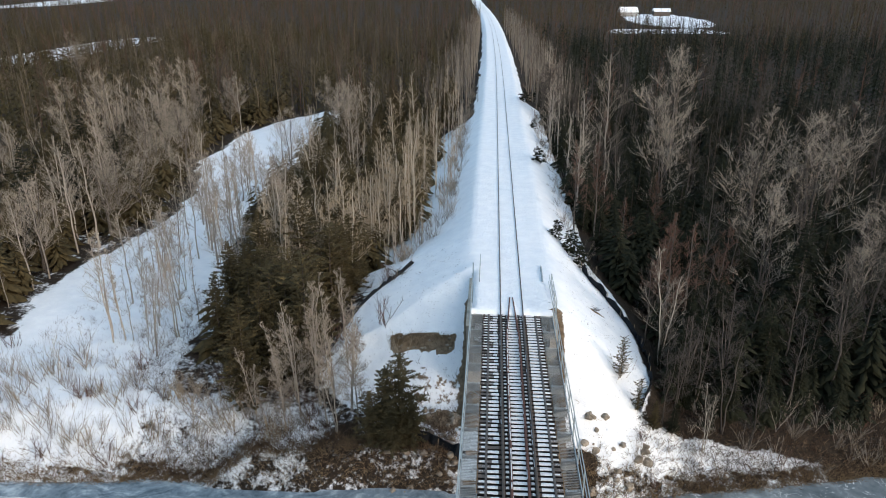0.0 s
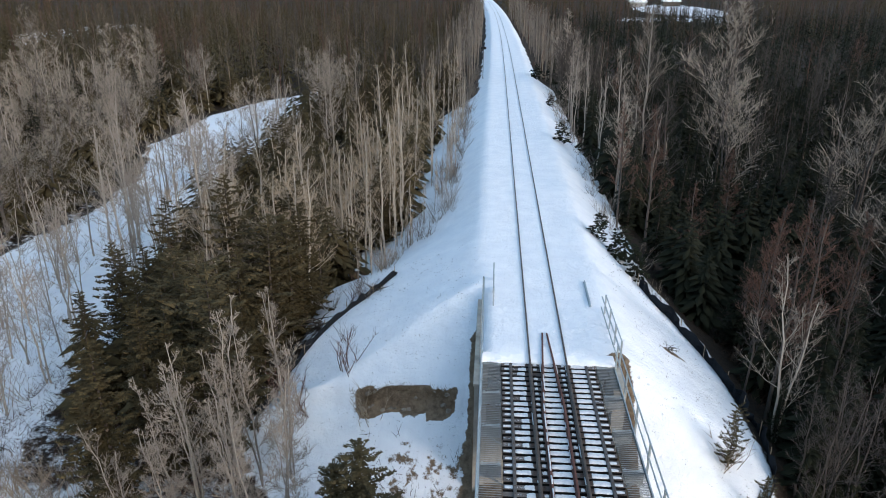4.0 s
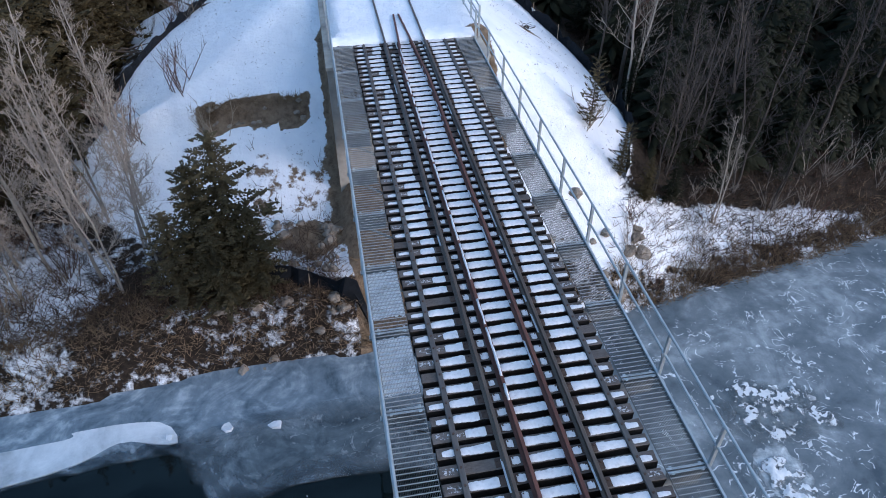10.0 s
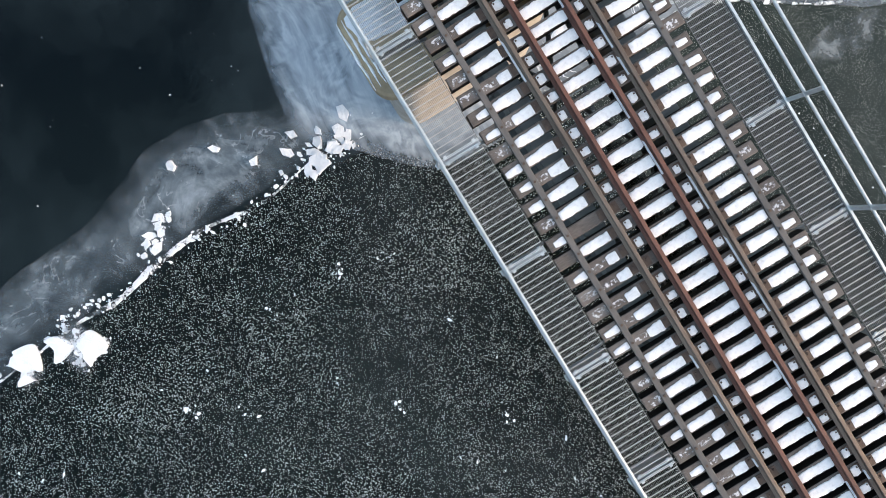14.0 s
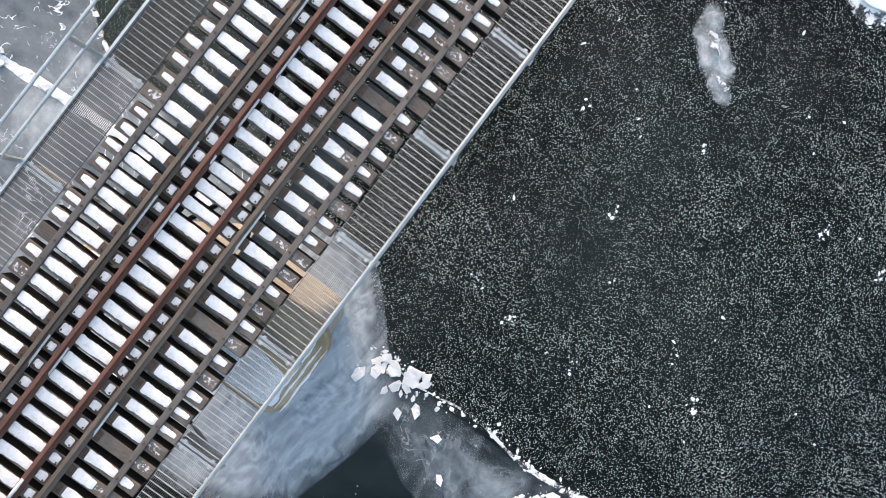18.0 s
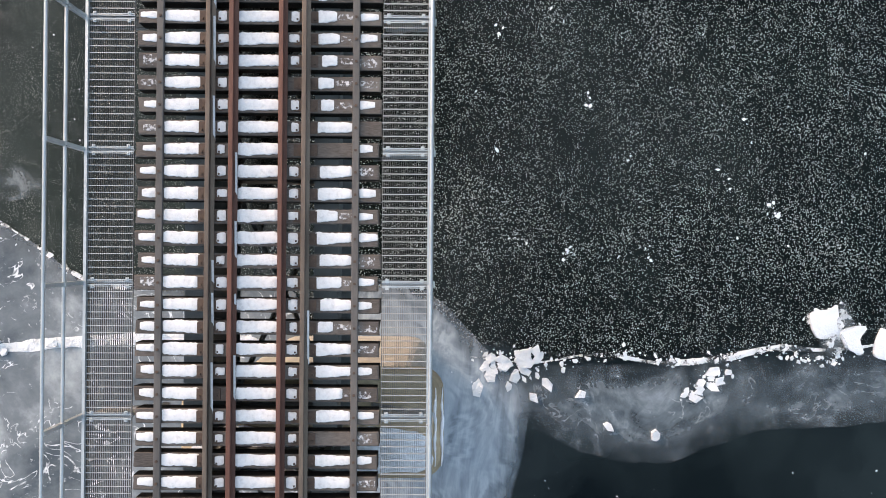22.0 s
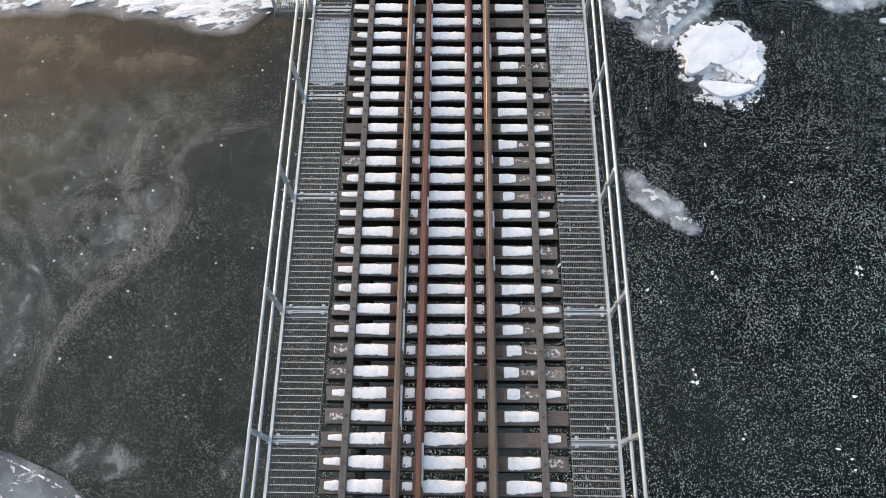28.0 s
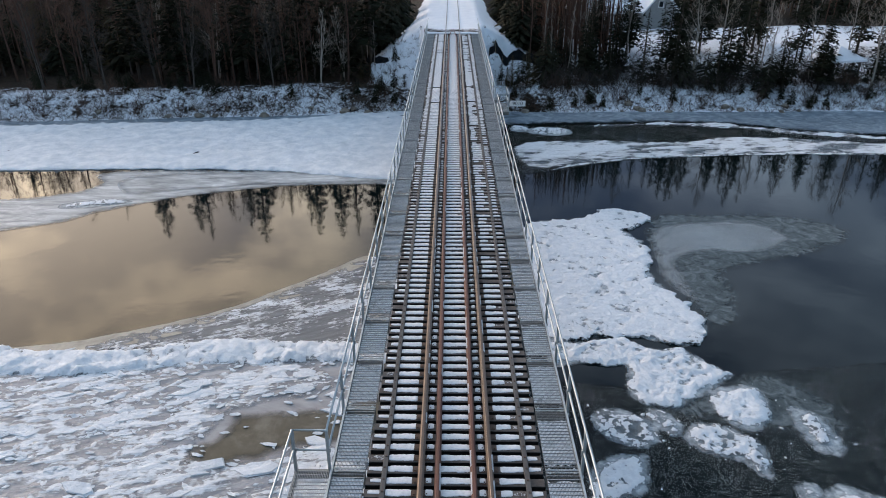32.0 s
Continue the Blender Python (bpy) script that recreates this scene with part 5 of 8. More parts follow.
def ice_rubble():
    """Loose slabs heaped along cracks and over the shelf."""
    rng = random.Random(5)
    buf = Buf()

    def slab(x, y, size, tilt, z=0.0, flat=1.0, turn=None):
        m = Matrix.Translation((x, y * LONG, WATER_Z + 0.06 + z)) @ Euler((rng.uniform(-tilt, tilt), rng.uniform(-tilt, tilt), rng.uniform(0, 6.3) if turn is None else turn)).to_matrix().to_4x4()
        n = rng.choice((4, 4, 5, 5, 6))
        th = size * rng.uniform(0.12, 0.26) * flat
        ring = [(size * rng.uniform(0.45, 0.95) * (1.0 if turn is None else 1.5) * math.cos(2 * math.pi * k / n), size * rng.uniform(0.3, 0.6) * math.sin(2 * math.pi * k / n)) for k in range(n)]
        vs = [m @ Vector((a, b, -th)) for a, b in ring] + [m @ Vector((a * 0.93, b * 0.93, th)) for a, b in ring]
        buf.add(vs, [tuple(range(n))[::-1], tuple(range(n, 2 * n))] + [(k, (k + 1) % n, n + (k + 1) % n, n + k) for k in range(n)])

    # shelf: long slabs, heaped in rows
    for _ in range(900):
        x, y = 4.6 + 29 * rng.random() ** 1.4, rng.uniform(-51.6, -39.6)
        if x < 10.2 and -47.6 < y < -44.0 and rng.random() < 0.8 or y > -39.6 - 0.12 * x + 1.2 and rng.random() < 0.7:
            continue
        slab(x, y, rng.uniform(0.08, 0.34) * (2.6 if rng.random() < 0.1 else 1), 0.05, rng.uniform(0.04, 0.08), 0.2, rng.gauss(0.1, 0.35))
    for _ in range(70):
        slab(-4.9 - rng.gauss(0, 0.55), rng.gauss(-20.0, 0.22), 0.03 + 0.36 * rng.random() ** 2.5, 0.2, -0.02, 0.5)
    for x, y, s in ((-5.3, -20.2, 0.5), (-5.7, -20.35, 0.36), (-4.7, -20.15, 0.4), (-4.2, -19.9, 0.3)):
        slab(x, y, s, 0.1, 0.0, 0.3)
    for _ in range(330):
        x = -4.6 - 12.4 * rng.random()
        slab(x, -20.2 + 0.12 * math.sin(1.7 * x) - 0.03 * max(0, -x - 10) + rng.gauss(0, 0.09), 0.02 + 0.13 * rng.random() ** 3, 0.35, -0.03, 0.6)
    for _ in range(60):
        t = rng.random()
        slab(-9.8 - 1.4 * t + rng.gauss(0, 0.14), -19.0 - 0.9 * t + rng.gauss(0, 0.14), 0.02 + 0.3 * rng.random() ** 3, 0.2, -0.03, 0.5)
    for x, y, s in ((-7.75, -18.3, 0.26), (-9.1, -18.05, 0.3), (-7.0, -19.2, 0.26), (-5.6, -19.1, 0.3), (-7.7, -9.75, 0.4), (-6.1, -9.95, 0.36), (-9.6, -9.8, 0.3)):
        slab(x, y, s, 0.1)
    for _ in range(50):
        x = rng.uniform(3, 30)
        slab(x, -20.55 + 0.07 * max(0, x - 8) + rng.gauss(0, 0.14), rng.uniform(0.06, 0.3), 0.4, 0.05)
    for _ in range(14):
        slab(rng.gauss(10.8, 1.6), rng.gauss(-12.6, 1.0), rng.uniform(0.06, 0.3), 0.06, -0.02, 0.4)
    for _ in range(26):
        x = rng.uniform(3.6, 13.2)
        slab(x, -22.1 - 0.55 * max(0, x - 7.2) + rng.gauss(0, 0.05), rng.uniform(0.03, 0.1), 0.2, -0.03, 0.7)
    for _ in range(60):
        slab(rng.uniform(-17, -3.6), rng.gauss(-45.8, 1.6), 0.03 + 0.15 * rng.random() ** 2, 0.2, -0.02, 0.7)
    for _ in range(60):
        slab(rng.gauss(-16.4, 0.5), rng.gauss(-39.2, 0.6), rng.uniform(0.05, 0.3), 0.3)
    for _ in range(80):
        x = -5 - 25 * rng.random() ** 1.5
        slab(x, rng.uniform(-17.6, -12.6), 0.01 + 0.05 * rng.random() ** 3, 0.1, -0.06)
    for _ in range(130):
        slab(rng.uniform(-19, -3.4), rng.uniform(-41, -20.8), 0.015 + 0.08 * rng.random() ** 3, 0.3, -0.05, 0.5, rng.gauss(0.9, 0.7) if rng.random() < 0.5 else None)
    for _ in range(14):             # small heaps of broken crystals
        hx, hy = rng.uniform(-17, -4), rng.uniform(-31, -21.4)
        for _k in range(rng.randint(5, 12)):
            slab(hx + rng.gauss(0, 0.12), hy + rng.gauss(0, 0.14), 0.02 + 0.1 * rng.random() ** 2, 0.5, -0.04, 0.5)
    for _ in range(160):
        slab(rng.uniform(4, 16), rng.uniform(-38, -26), 0.015 + 0.06 * rng.random() ** 3, 0.2, -0.05)
    tagged(new("ice_rubble", to_mesh("ice_rubble", buf, ICE_WHITE)), "loose white ice slabs heaped along the cracks", "ice rubble", kind="stuff")


ice_rubble()


# ---- the bridge ----
def abutment(name, y_edge, out, label):
    """A concrete abutment; out is the way from the deck towards the land."""
    top = thing(name, label, "abutment", kind="structure")
    b = Buf()
    y0, y1 = sorted((y_edge - 1.3 * out, y_edge + 6.0 * out))
    b.box(-2.5, 2.5, y0 + 0.02, y1 - 0.02, -9.6, -2.4)
    part("breast_wall", b, CONCRETE, top)
    for s in (-1, 1):
        x0, x1 = sorted((s * 2.52, s * 3.02))
        part("wing_wall", Buf().box(x0, x1, y0 - 0.1, y1 + 0.3, -9.4, -0.42, None, 0.03), CONCRETE, top)
        part("wall_cap", Buf().box(x0 - 0.05, x1 + 0.05, y0 - 0.15, y1 + 0.35, -0.416, -0.30, None, 0.02), CONCRETE, top)
    y2, y3 = sorted((y_edge + 0.35 * out, y_edge + 1.0 * out))
    part("back_wall", Buf().box(-2.5, 2.5, y2, y3, -2.39, -0.5), CONCRETE, top)


abutment("abutment_north", 0.0, 1, "weathered concrete bridge abutment with wing walls")
abutment("abutment_south", SOUTH, -1, "weathered concrete bridge abutment below the south approach")


def pier(y):
    top = thing("bridge_pier", "tan concrete bridge pier with rounded ends standing in ice", "pier", (0, y, 0), group="bridge piers")

    def ring(half, r, z, n=10):
        pts = []
        for s in (-1, 1):
            for k in range(n + 1):
                a = math.pi * (k / n) - math.pi / 2
                pts.append((s * half + s * r * math.cos(a), s * r * math.sin(a), z))
        return pts

    def solid(levels):
        b = Buf()
        m = len(levels[0])
        b.add([p for lv in levels for p in lv], [tuple(range(m))[::-1], tuple(range((len(levels) - 1) * m, len(levels) * m))])
        for i in range(len(levels) - 1):
            b.f += [(i * m + k, i * m + (k + 1) % m, (i + 1) * m + (k + 1) % m, (i + 1) * m + k) for k in range(m)]
        return b

    def block(hx, hy, r, z, n=6, shift=-0.5):
        pts = []
        hx += shift
        for sx, sy, a0 in ((1, 1, 0), (-1, 1, 90), (-1, -1, 180), (1, -1, 270)):
            for k in range(n + 1):
                a = radians(a0 + 90 * k / n)
                pts.append((shift + sx * (hx - r) + r * math.cos(a), sy * (hy - r) + r * math.sin(a), z))
        return pts

    part("shaft", solid([block(2.7, 0.9, 0.6, -10.5), block(2.5, 0.8, 0.5, -2.9)]), CONCRETE, top)
    part("cap", solid([block(2.95, 0.98, 0.45, -2.896), block(3.0, 1.03, 0.45, -2.8), block(3.0, 1.03, 0.45, -2.37), block(2.94, 0.98, 0.4, -2.3)]), CAP_STONE, top, "tan stained concrete cap")
    snow = [(-2.5, 0.1), (-1.2, 0.05), (0, 0.12), (1.0, 0.0), (1.5, 0.1), (1.75, 0.5), (1.5, 0.86), (0, 0.9), (-2.5, 0.86), (-2.75, 0.5)]
    part("cap_snow", sheet_buf(snow, -2.295, 0.05, 0.07, y, 0.12, 0.06, 2.0), SNOW, top, "smooth snow on the north half of the cap", True)
    r = random.Random(int(-y))
    for s in (-1,):
        for x in (2.72, 2.84, 2.97):
            pts, w = [], []
            for k in range(18):
                yy = -0.72 + 1.5 * k / 17 + 0.1 * (2.97 - x)
                pts.append((s * (x + 0.008 * math.sin(k * 0.9 + x * 9)), yy, -2.285 - 0.05 * (x - 2.72)))
                w.append(0.034 * r.uniform(0.5, 1.4) * math.sin(math.pi * (k + 0.6) / 18.2) + 0.004)
            part("ice_ledge", Buf().tube(pts, w, 5), SNOW, top, "thin ledge of snowy ice on the cap's edge", True)


for y in PIERS:
    pier(y)

bridge = thing("railway_bridge", "galvanized and grey steel girder railway bridge with grated walkways", "bridge")


def span(y0, y1):
    """Two plate girders with stiffeners, cross frames and laced bottom bracing."""
    a, b = y1 + 0.12, y0 - 0.12
    for s in (-1, 1):
        x = 1.05 * s
        g = Buf()
        g.box(x - 0.012, x + 0.012, a, b, -2.19, -0.47)
        g.box(x - 0.2, x + 0.2, a, b, -0.468, -0.44)
        g.box(x - 0.2, x + 0.2, a, b, -2.22, -2.192)
        n = 16
        for k in range(n + 1):
            y = a + 0.05 + (b - a - 0.1) * k / n
            g.box(x - 0.14, x + 0.14, y - 0.008, y + 0.008, -2.19, -0.47)
        part("girder", g, GIRDER, bridge, "grey-painted plate girder")
        for y in (a + 0.35, b - 0.35):
            part("bearing", Buf().box(x - 0.22, x + 0.22, y - 0.25, y + 0.25, -2.3, -2.222, None, 0.02), PLATE, bridge)
    n = 7
    for k in range(n + 1):
        y = a + 0.3 + (b - a - 0.6) * k / n
        f = Buf()
        f.tube([(-1.02, y, -0.62), (1.02, y, -2.08)], 0.045, 4)
        f.tube([(1.02, y + 0.06, -0.62), (-1.02, y + 0.06, -2.08)], 0.045, 4)
        f.tube([(-1.02, y, -2.1), (1.02, y, -2.1)], 0.05, 4)
        part("cross_frame", f, GIRDER, bridge)
        if k < n:
            y2 = a + 0.3 + (b - a - 0.6) * (k + 1) / n
            l = Buf()
            l.tube([(-1.0, y, -2.14), (1.0, y2, -2.14)], 0.05, 4)
            l.tube([(1.0, y, -2.17), (-1.0, y2, -2.17)], 0.05, 4)
            part("bottom_lacing", l, GIRDER, bridge)


for y0, y1 in zip((0.4, *PIERS), (*PIERS, SOUTH - 0.4)):
    span(y0, y1)

GRATE_IN, GRATE_OUT, GRATE_Z = 1.985, 2.70, -0.19


def grating_mesh(w):
    """One walkway panel: thin bearing bars along it, bright rods across, a border."""
    g = Buf()
    n = 25
    for k in range(n):
        x = w * k / (n - 1)
        t = 0.002 if 0 < k < n - 1 else 0.006
        g.box(x - t, x + t, -PANEL + 0.01, -0.01, -0.03, -0.004)
    bars = len(g.f)
    for k in range(20):
        y = -0.03 - (PANEL - 0.06) * k / 19
        g.box(-0.004, w + 0.004, y - 0.0068, y + 0.0068, -0.013, 0.003)
    me = to_mesh("grating", g, GRATING_DARK)
    me.materials.append(ZINC_DULL)
    for poly in me.polygons:
        poly.material_index = int(poly.index >= bars)
    return me


def make_grating_frost():
    """Frost caught in the mesh, broken by bare spots."""
    k = Mat("grating_frost")
    k.set(k.ramp(k.noise(5, 4, 0.6), (0.3, (0.6, 0.605, 0.61)), (0.7, (0.82, 0.825, 0.83))), 0.7, spec=0.2)
    both = k.node("ShaderNodeMixShader")
    clear = k.node("ShaderNodeBsdfTransparent")
    patch = k.calc("ADD", k.calc("MULTIPLY", k.noise(2.2, 4, 0.6), 0.7), k.calc("MULTIPLY", k.noise(30, 3, 0.7), 0.4))
    k.link(k.mask(patch, 0.37, 0.5), both.inputs["Fac"])
    k.link(clear.outputs[0], both.inputs[1])
    k.link(k.b.outputs[0], both.inputs[2])
    k.link(both.outputs[0], k.out.inputs["Surface"])
    return k.m


GRATING_FROST = make_grating_frost()


def frost_mesh(w, seed):
    """A thin frost layer between the bars over most of a panel, ragged at both ends."""
    r = random.Random(seed)
    n = 12
    xs = [0.01 + (w - 0.02) * k / n for k in range(n + 1)]
    a, b = r.uniform(0.2, 0.4), r.uniform(0.12, 0.3)
    near = [-a - 0.07 * r.random() for _ in xs]
    far = [-PANEL + b + 0.07 * r.random() for _ in xs]
    g = Buf()
    g.add([(x, y, -0.016) for x, y in zip(xs, near)] + [(x, y, -0.016) for x, y in zip(xs, far)] + [(x, y, -0.024) for x, y in zip(xs, near)] + [(x, y, -0.024) for x, y in zip(xs, far)],
          [f for k in range(n) for f in ((k, n + 1 + k, n + 2 + k, k + 1), (2 * n + 2 + k, 2 * n + 3 + k, 3 * n + 4 + k, 3 * n + 3 + k))])
    return to_mesh("frost", g, GRATING_FROST)


def plate_mesh(w):
    """The joint of two panels: closely set rods, saddle clips and bolts."""
    g = Buf()
    for y in (-0.052, -0.026, 0.026, 0.052):
        g.box(0.0, w, y - 0.006, y + 0.006, -0.010, 0.004)
    for x in (0.08, w - 0.08):
        for y in (-0.06, 0.06):
            g.box(x - 0.028, x + 0.028, y - 0.028, y + 0.028, 0.004, 0.012, None, 0.003)
            g.tube([(x, y, 0.012), (x, y, 0.03)], 0.013, 6)
    return to_mesh("panel_joint", g, ZINC)


def bracket_mesh():
    g = Buf()
    g.box(-0.72, 0.06, -0.035, 0.035, -0.052, -0.036)
    g.box(-0.72, 0.0, -0.007, 0.007, -0.50, -0.052)
    g.box(-0.72, 0.0, -0.04, 0.04, -0.515, -0.50)
    g.tube([(-0.95, 0, -0.95), (-0.3, 0, -0.52)], 0.035, 4)
    return to_mesh("bracket", g, ZINC_DULL)


def post_mesh():
    g = Buf()
    g.box(-0.032, 0.032, -0.032, 0.032, -0.16, 1.10, None, 0.01)
    g.box(-0.05, 0.05, -0.05, 0.05, -0.18, -0.12)
    g.box(-0.06, -0.03, -0.02, 0.02, 0.5, 0.6)
    return to_mesh("post", g, ZINC)


grating_me, plate_me, bracket_me, post_me = grating_mesh(GRATE_OUT - GRATE_IN), plate_mesh(GRATE_OUT - GRATE_IN), bracket_mesh(), post_mesh()
frost_mes = [frost_mesh(GRATE_OUT - GRATE_IN, 70 + k) for k in range(4)]
frost_rng = random.Random(8)
PANELS = int(round(-SOUTH / PANEL))
RAIL_X, RAIL_TOP, RAIL_MID = 2.775, 0.90, 0.36
BAY_E, BAY_W = 16, 32               # panels with a refuge bay


def place(name, me, x, y, z, turn=0.0, parent=None):
    ob = new(name, me)
    ob.parent = parent
    ob.matrix_local = pose(x, y, z, 0, 0, turn)
    return ob


for s in (1, -1):
    for k in range(PANELS):
        y = -PANEL * k - 0.02
        if s > 0:
            place("grating", grating_me, GRATE_IN, y, GRATE_Z, 0, bridge)
        else:
            place("grating", grating_me, -GRATE_IN, y - PANEL, GRATE_Z, 180, bridge)
        if k > 14 or k in (6, 7) and s < 0:
            frosted = frost_mes[frost_rng.randrange(4)]
            place("frost", frosted, s * GRATE_IN, y if s > 0 else y - PANEL, GRATE_Z, 0 if s > 0 else 180, bridge)
    for k in range(PANELS + 1):
        y = -PANEL * k - 0.02
        turn = 0 if s > 0 else 180
        place("panel_joint", plate_me, s * GRATE_IN, y, GRATE_Z, turn, bridge)
        place("bracket", bracket_me, s * GRATE_OUT, y, GRATE_Z, turn, bridge)
        if not (s > 0 and k in (BAY_E, BAY_E + 1)) and not (s < 0 and k in (BAY_W, BAY_W + 1)):
            place("post", post_me, s * RAIL_X, y, GRATE_Z, turn, bridge)
    bay = BAY_E if s > 0 else BAY_W
    for z in (RAIL_TOP, RAIL_MID):
        for y0, y1 in ((4.6 if s > 0 else 6.4, -PANEL * bay), (-PANEL * (bay + 1), SOUTH - 4.5)):
            n = max(2, int(abs(y1 - y0) / 6.0))
            pts = [(s * RAIL_X + 0.006 * math.sin(3.1 * k), y0 + (y1 - y0) * k / n, z + 0.008 * math.sin(2.3 * k)) for k in range(n + 1)]
            part("handrail", Buf().tube(pts, 0.027, 8), ZINC, bridge, "", True)
    part("edge_beam", Buf().box(min(s * 2.705, s * 2.75), max(s * 2.705, s * 2.75), SOUTH, -0.02, -0.30, -0.15), ZINC, bridge)


def refuge_bay(k, s):
    """A railed bay one panel long, outside the walkway."""
    y0, y1 = -PANEL * (k + 1) - 0.02, -PANEL * k - 0.02
    x0, x1 = GRATE_OUT + 0.06, 3.52
    g = Buf()
    for i in range(22):
        x = x0 + (x1 - x0) * i / 21
        g.box(x - 0.0045, x + 0.0045, y0, y1, -0.222, -0.194)
    for i in range(20):
        y = y0 + 0.06 + (PANEL - 0.12) * i / 19
        g.box(x0, x1, y - 0.0055, y + 0.0055, -0.206, -0.189)
    f = Buf()
    for y in (y0, y1):
        f.box(x0 - 0.05, x1 + 0.04, y - 0.05, y + 0.05, -0.42, -0.23)
    f.box(x1 - 0.03, x1 + 0.03, y0, y1, -0.42, -0.23)
    r = Buf()
    for z in (RAIL_TOP, RAIL_MID):
        r.tube([(RAIL_X, y0, z), (x1, y0, z), (x1, y1, z), (RAIL_X, y1, z)], 0.027, 8)
    flip = Matrix.Diagonal((s, 1, 1, 1))
    for name, b, mat in (("bay_grating", g, ZINC_DULL), ("bay_frame", f, GIRDER), ("bay_handrail", r, ZINC)):
        b.v = [tuple(flip @ Vector(p)) for p in b.v]
        if s < 0:
            b.f = [q[::-1] for q in b.f]
        part(name, b, mat, bridge)
    for x, y in ((RAIL_X, y0), (RAIL_X, y1), (x1, y0), (x1, y1)):
        place("post", post_me, s * x, y, GRATE_Z, 0 if s > 0 else 180, bridge)


refuge_bay(BAY_E, 1)
refuge_bay(BAY_W, -1)

# number board on the western bay
board = thing("number_board", "small white number board with black figures on the bay railing", "sign", (-3.60, -PANEL * BAY_W - 0.2, 0.1))
part("board", Buf().box(-1.0, 0.0, -0.012, 0.012, 0.0, 0.36, None, 0.006), WHITE_PAINT, board)
part("arm", Buf().tube([(0.02, -0.02, 0.1), (0.12, -0.02, 0.1)], 0.02, 6), ZINC, board)
text = bpy.data.curves.new("figures", "FONT")
text.body, text.size, text.extrude, text.align_x, text.align_y = "9010", 0.33, 0.004, "CENTER", "CENTER"
text.materials.append(INK)
figures = new("figures", text)
figures.parent = board
figures.matrix_local = pose(-0.5, 0.018, 0.18, 90, 0, 180)

# snow packed over the approaches up to the first ties
for name, y0, y1 in (("approach_snow_north", 0.03, 1.6), ("approach_snow_south", SOUTH - 1.6, SOUTH - 0.03)):
    b = Buf()
    n = 40
    for i in range(n + 1):
        x = -2.78 + 5.56 * i / n
        e0, e1 = (0.03 * math.sin(7.1 * x) + 0.02 * math.sin(17 * x), 0.0) if y0 > 0 else (0.0, 0.03 * math.sin(6.3 * x))
        z = -0.085 + 0.012 * math.sin(3.1 * x)
        b.v += [(x, y0 + e0, -0.16), (x, y0 + e0 + 0.03, z), (x, y1 + e1 - 0.03, z), (x, y1 + e1, -0.16)]
    b.f += [(4 * i + j, 4 * i + 4 + j, 4 * i + 5 + j, 4 * i + 1 + j) for i in range(n) for j in range(3)]
    tagged(new(name, to_mesh(name, b, SNOW, True)), "packed snow over the end of the deck", "snow", kind="structure")

# ---- track ----
track = thing("railway_track", "single railway track with rusted guard rails on timber bridge ties", "track")
RAIL_PROFILE = [(-0.07, -0.172), (0.07, -0.172), (0.07, -0.16), (0.012, -0.14), (0.012, -0.045), (0.036, -0.036), (0.036, -0.006), (0.028, 0.0), (-0.028, 0.0), (-0.036, -0.006), (-0.036, -0.036), (-0.012, -0.045), (-0.012, -0.14), (-0.07, -0.16)]


def rail_path(x, ys):
    out = []
    for y in ys:
        a = math.atan2(float(track_x(y / LONG + 1) - track_x(y / LONG - 1)), 2 * LONG)
        side = Vector((math.cos(a), -math.sin(a), 0))
        out.append((Vector((float(track_x(y / LONG)), y, 0)) + side * x, side))
    return out


long_ys = [900 - 25 * k for k in range(33)] + [75, 50, 25, 0, -25, -50, -75, -98, -125, -160, -200, -240, -280, -330, -400]
for x in (-0.755, 0.755):
    part("running_rail", Buf().sweep(RAIL_PROFILE, rail_path(x, long_ys)), RAIL, track, "brown worn running rail")
for s in (-1, 1):
    path = [(Vector((s * 0.1, 2.5, 0)), Vector((1, 0, 0))), (Vector((s * 0.39, -3.2, 0)), Vector((1, 0, 0)))]
    path += [(Vector((s * 0.39, y, 0)), Vector((1, 0, 0))) for y in (-20, -40, -60, -80, SOUTH + 3.2)] + [(Vector((s * 0.1, SOUTH - 2.5, 0)), Vector((1, 0, 0)))]
    part("guard_rail", Buf().sweep(RAIL_PROFILE, path), RUST, track, "rusted guard rail drawn in to a point")
    b = Buf().box(s * 1.556 - 0.055, s * 1.556 + 0.055, SOUTH + 0.05, -0.05, TIE_TOP + 0.002, TIE_TOP + 0.05, None, 0.008)
    part("tie_spacer", b, STRAP, track, "dark timber spacer bolted over the ties")


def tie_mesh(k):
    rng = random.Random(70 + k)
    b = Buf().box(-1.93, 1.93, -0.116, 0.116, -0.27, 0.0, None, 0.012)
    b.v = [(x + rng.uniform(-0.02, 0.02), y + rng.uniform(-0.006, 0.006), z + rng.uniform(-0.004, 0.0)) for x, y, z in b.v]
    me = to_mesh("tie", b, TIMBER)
    me.materials.append(CREOSOTE_SHADE)
    # long sides take the shade-darkened creosote, tops and ends the timber
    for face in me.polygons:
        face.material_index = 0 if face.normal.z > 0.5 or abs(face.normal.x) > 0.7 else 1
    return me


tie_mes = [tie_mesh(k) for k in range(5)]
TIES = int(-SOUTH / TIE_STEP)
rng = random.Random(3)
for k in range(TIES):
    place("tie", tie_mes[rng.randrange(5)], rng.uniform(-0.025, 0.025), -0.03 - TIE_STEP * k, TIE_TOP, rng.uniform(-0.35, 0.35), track)

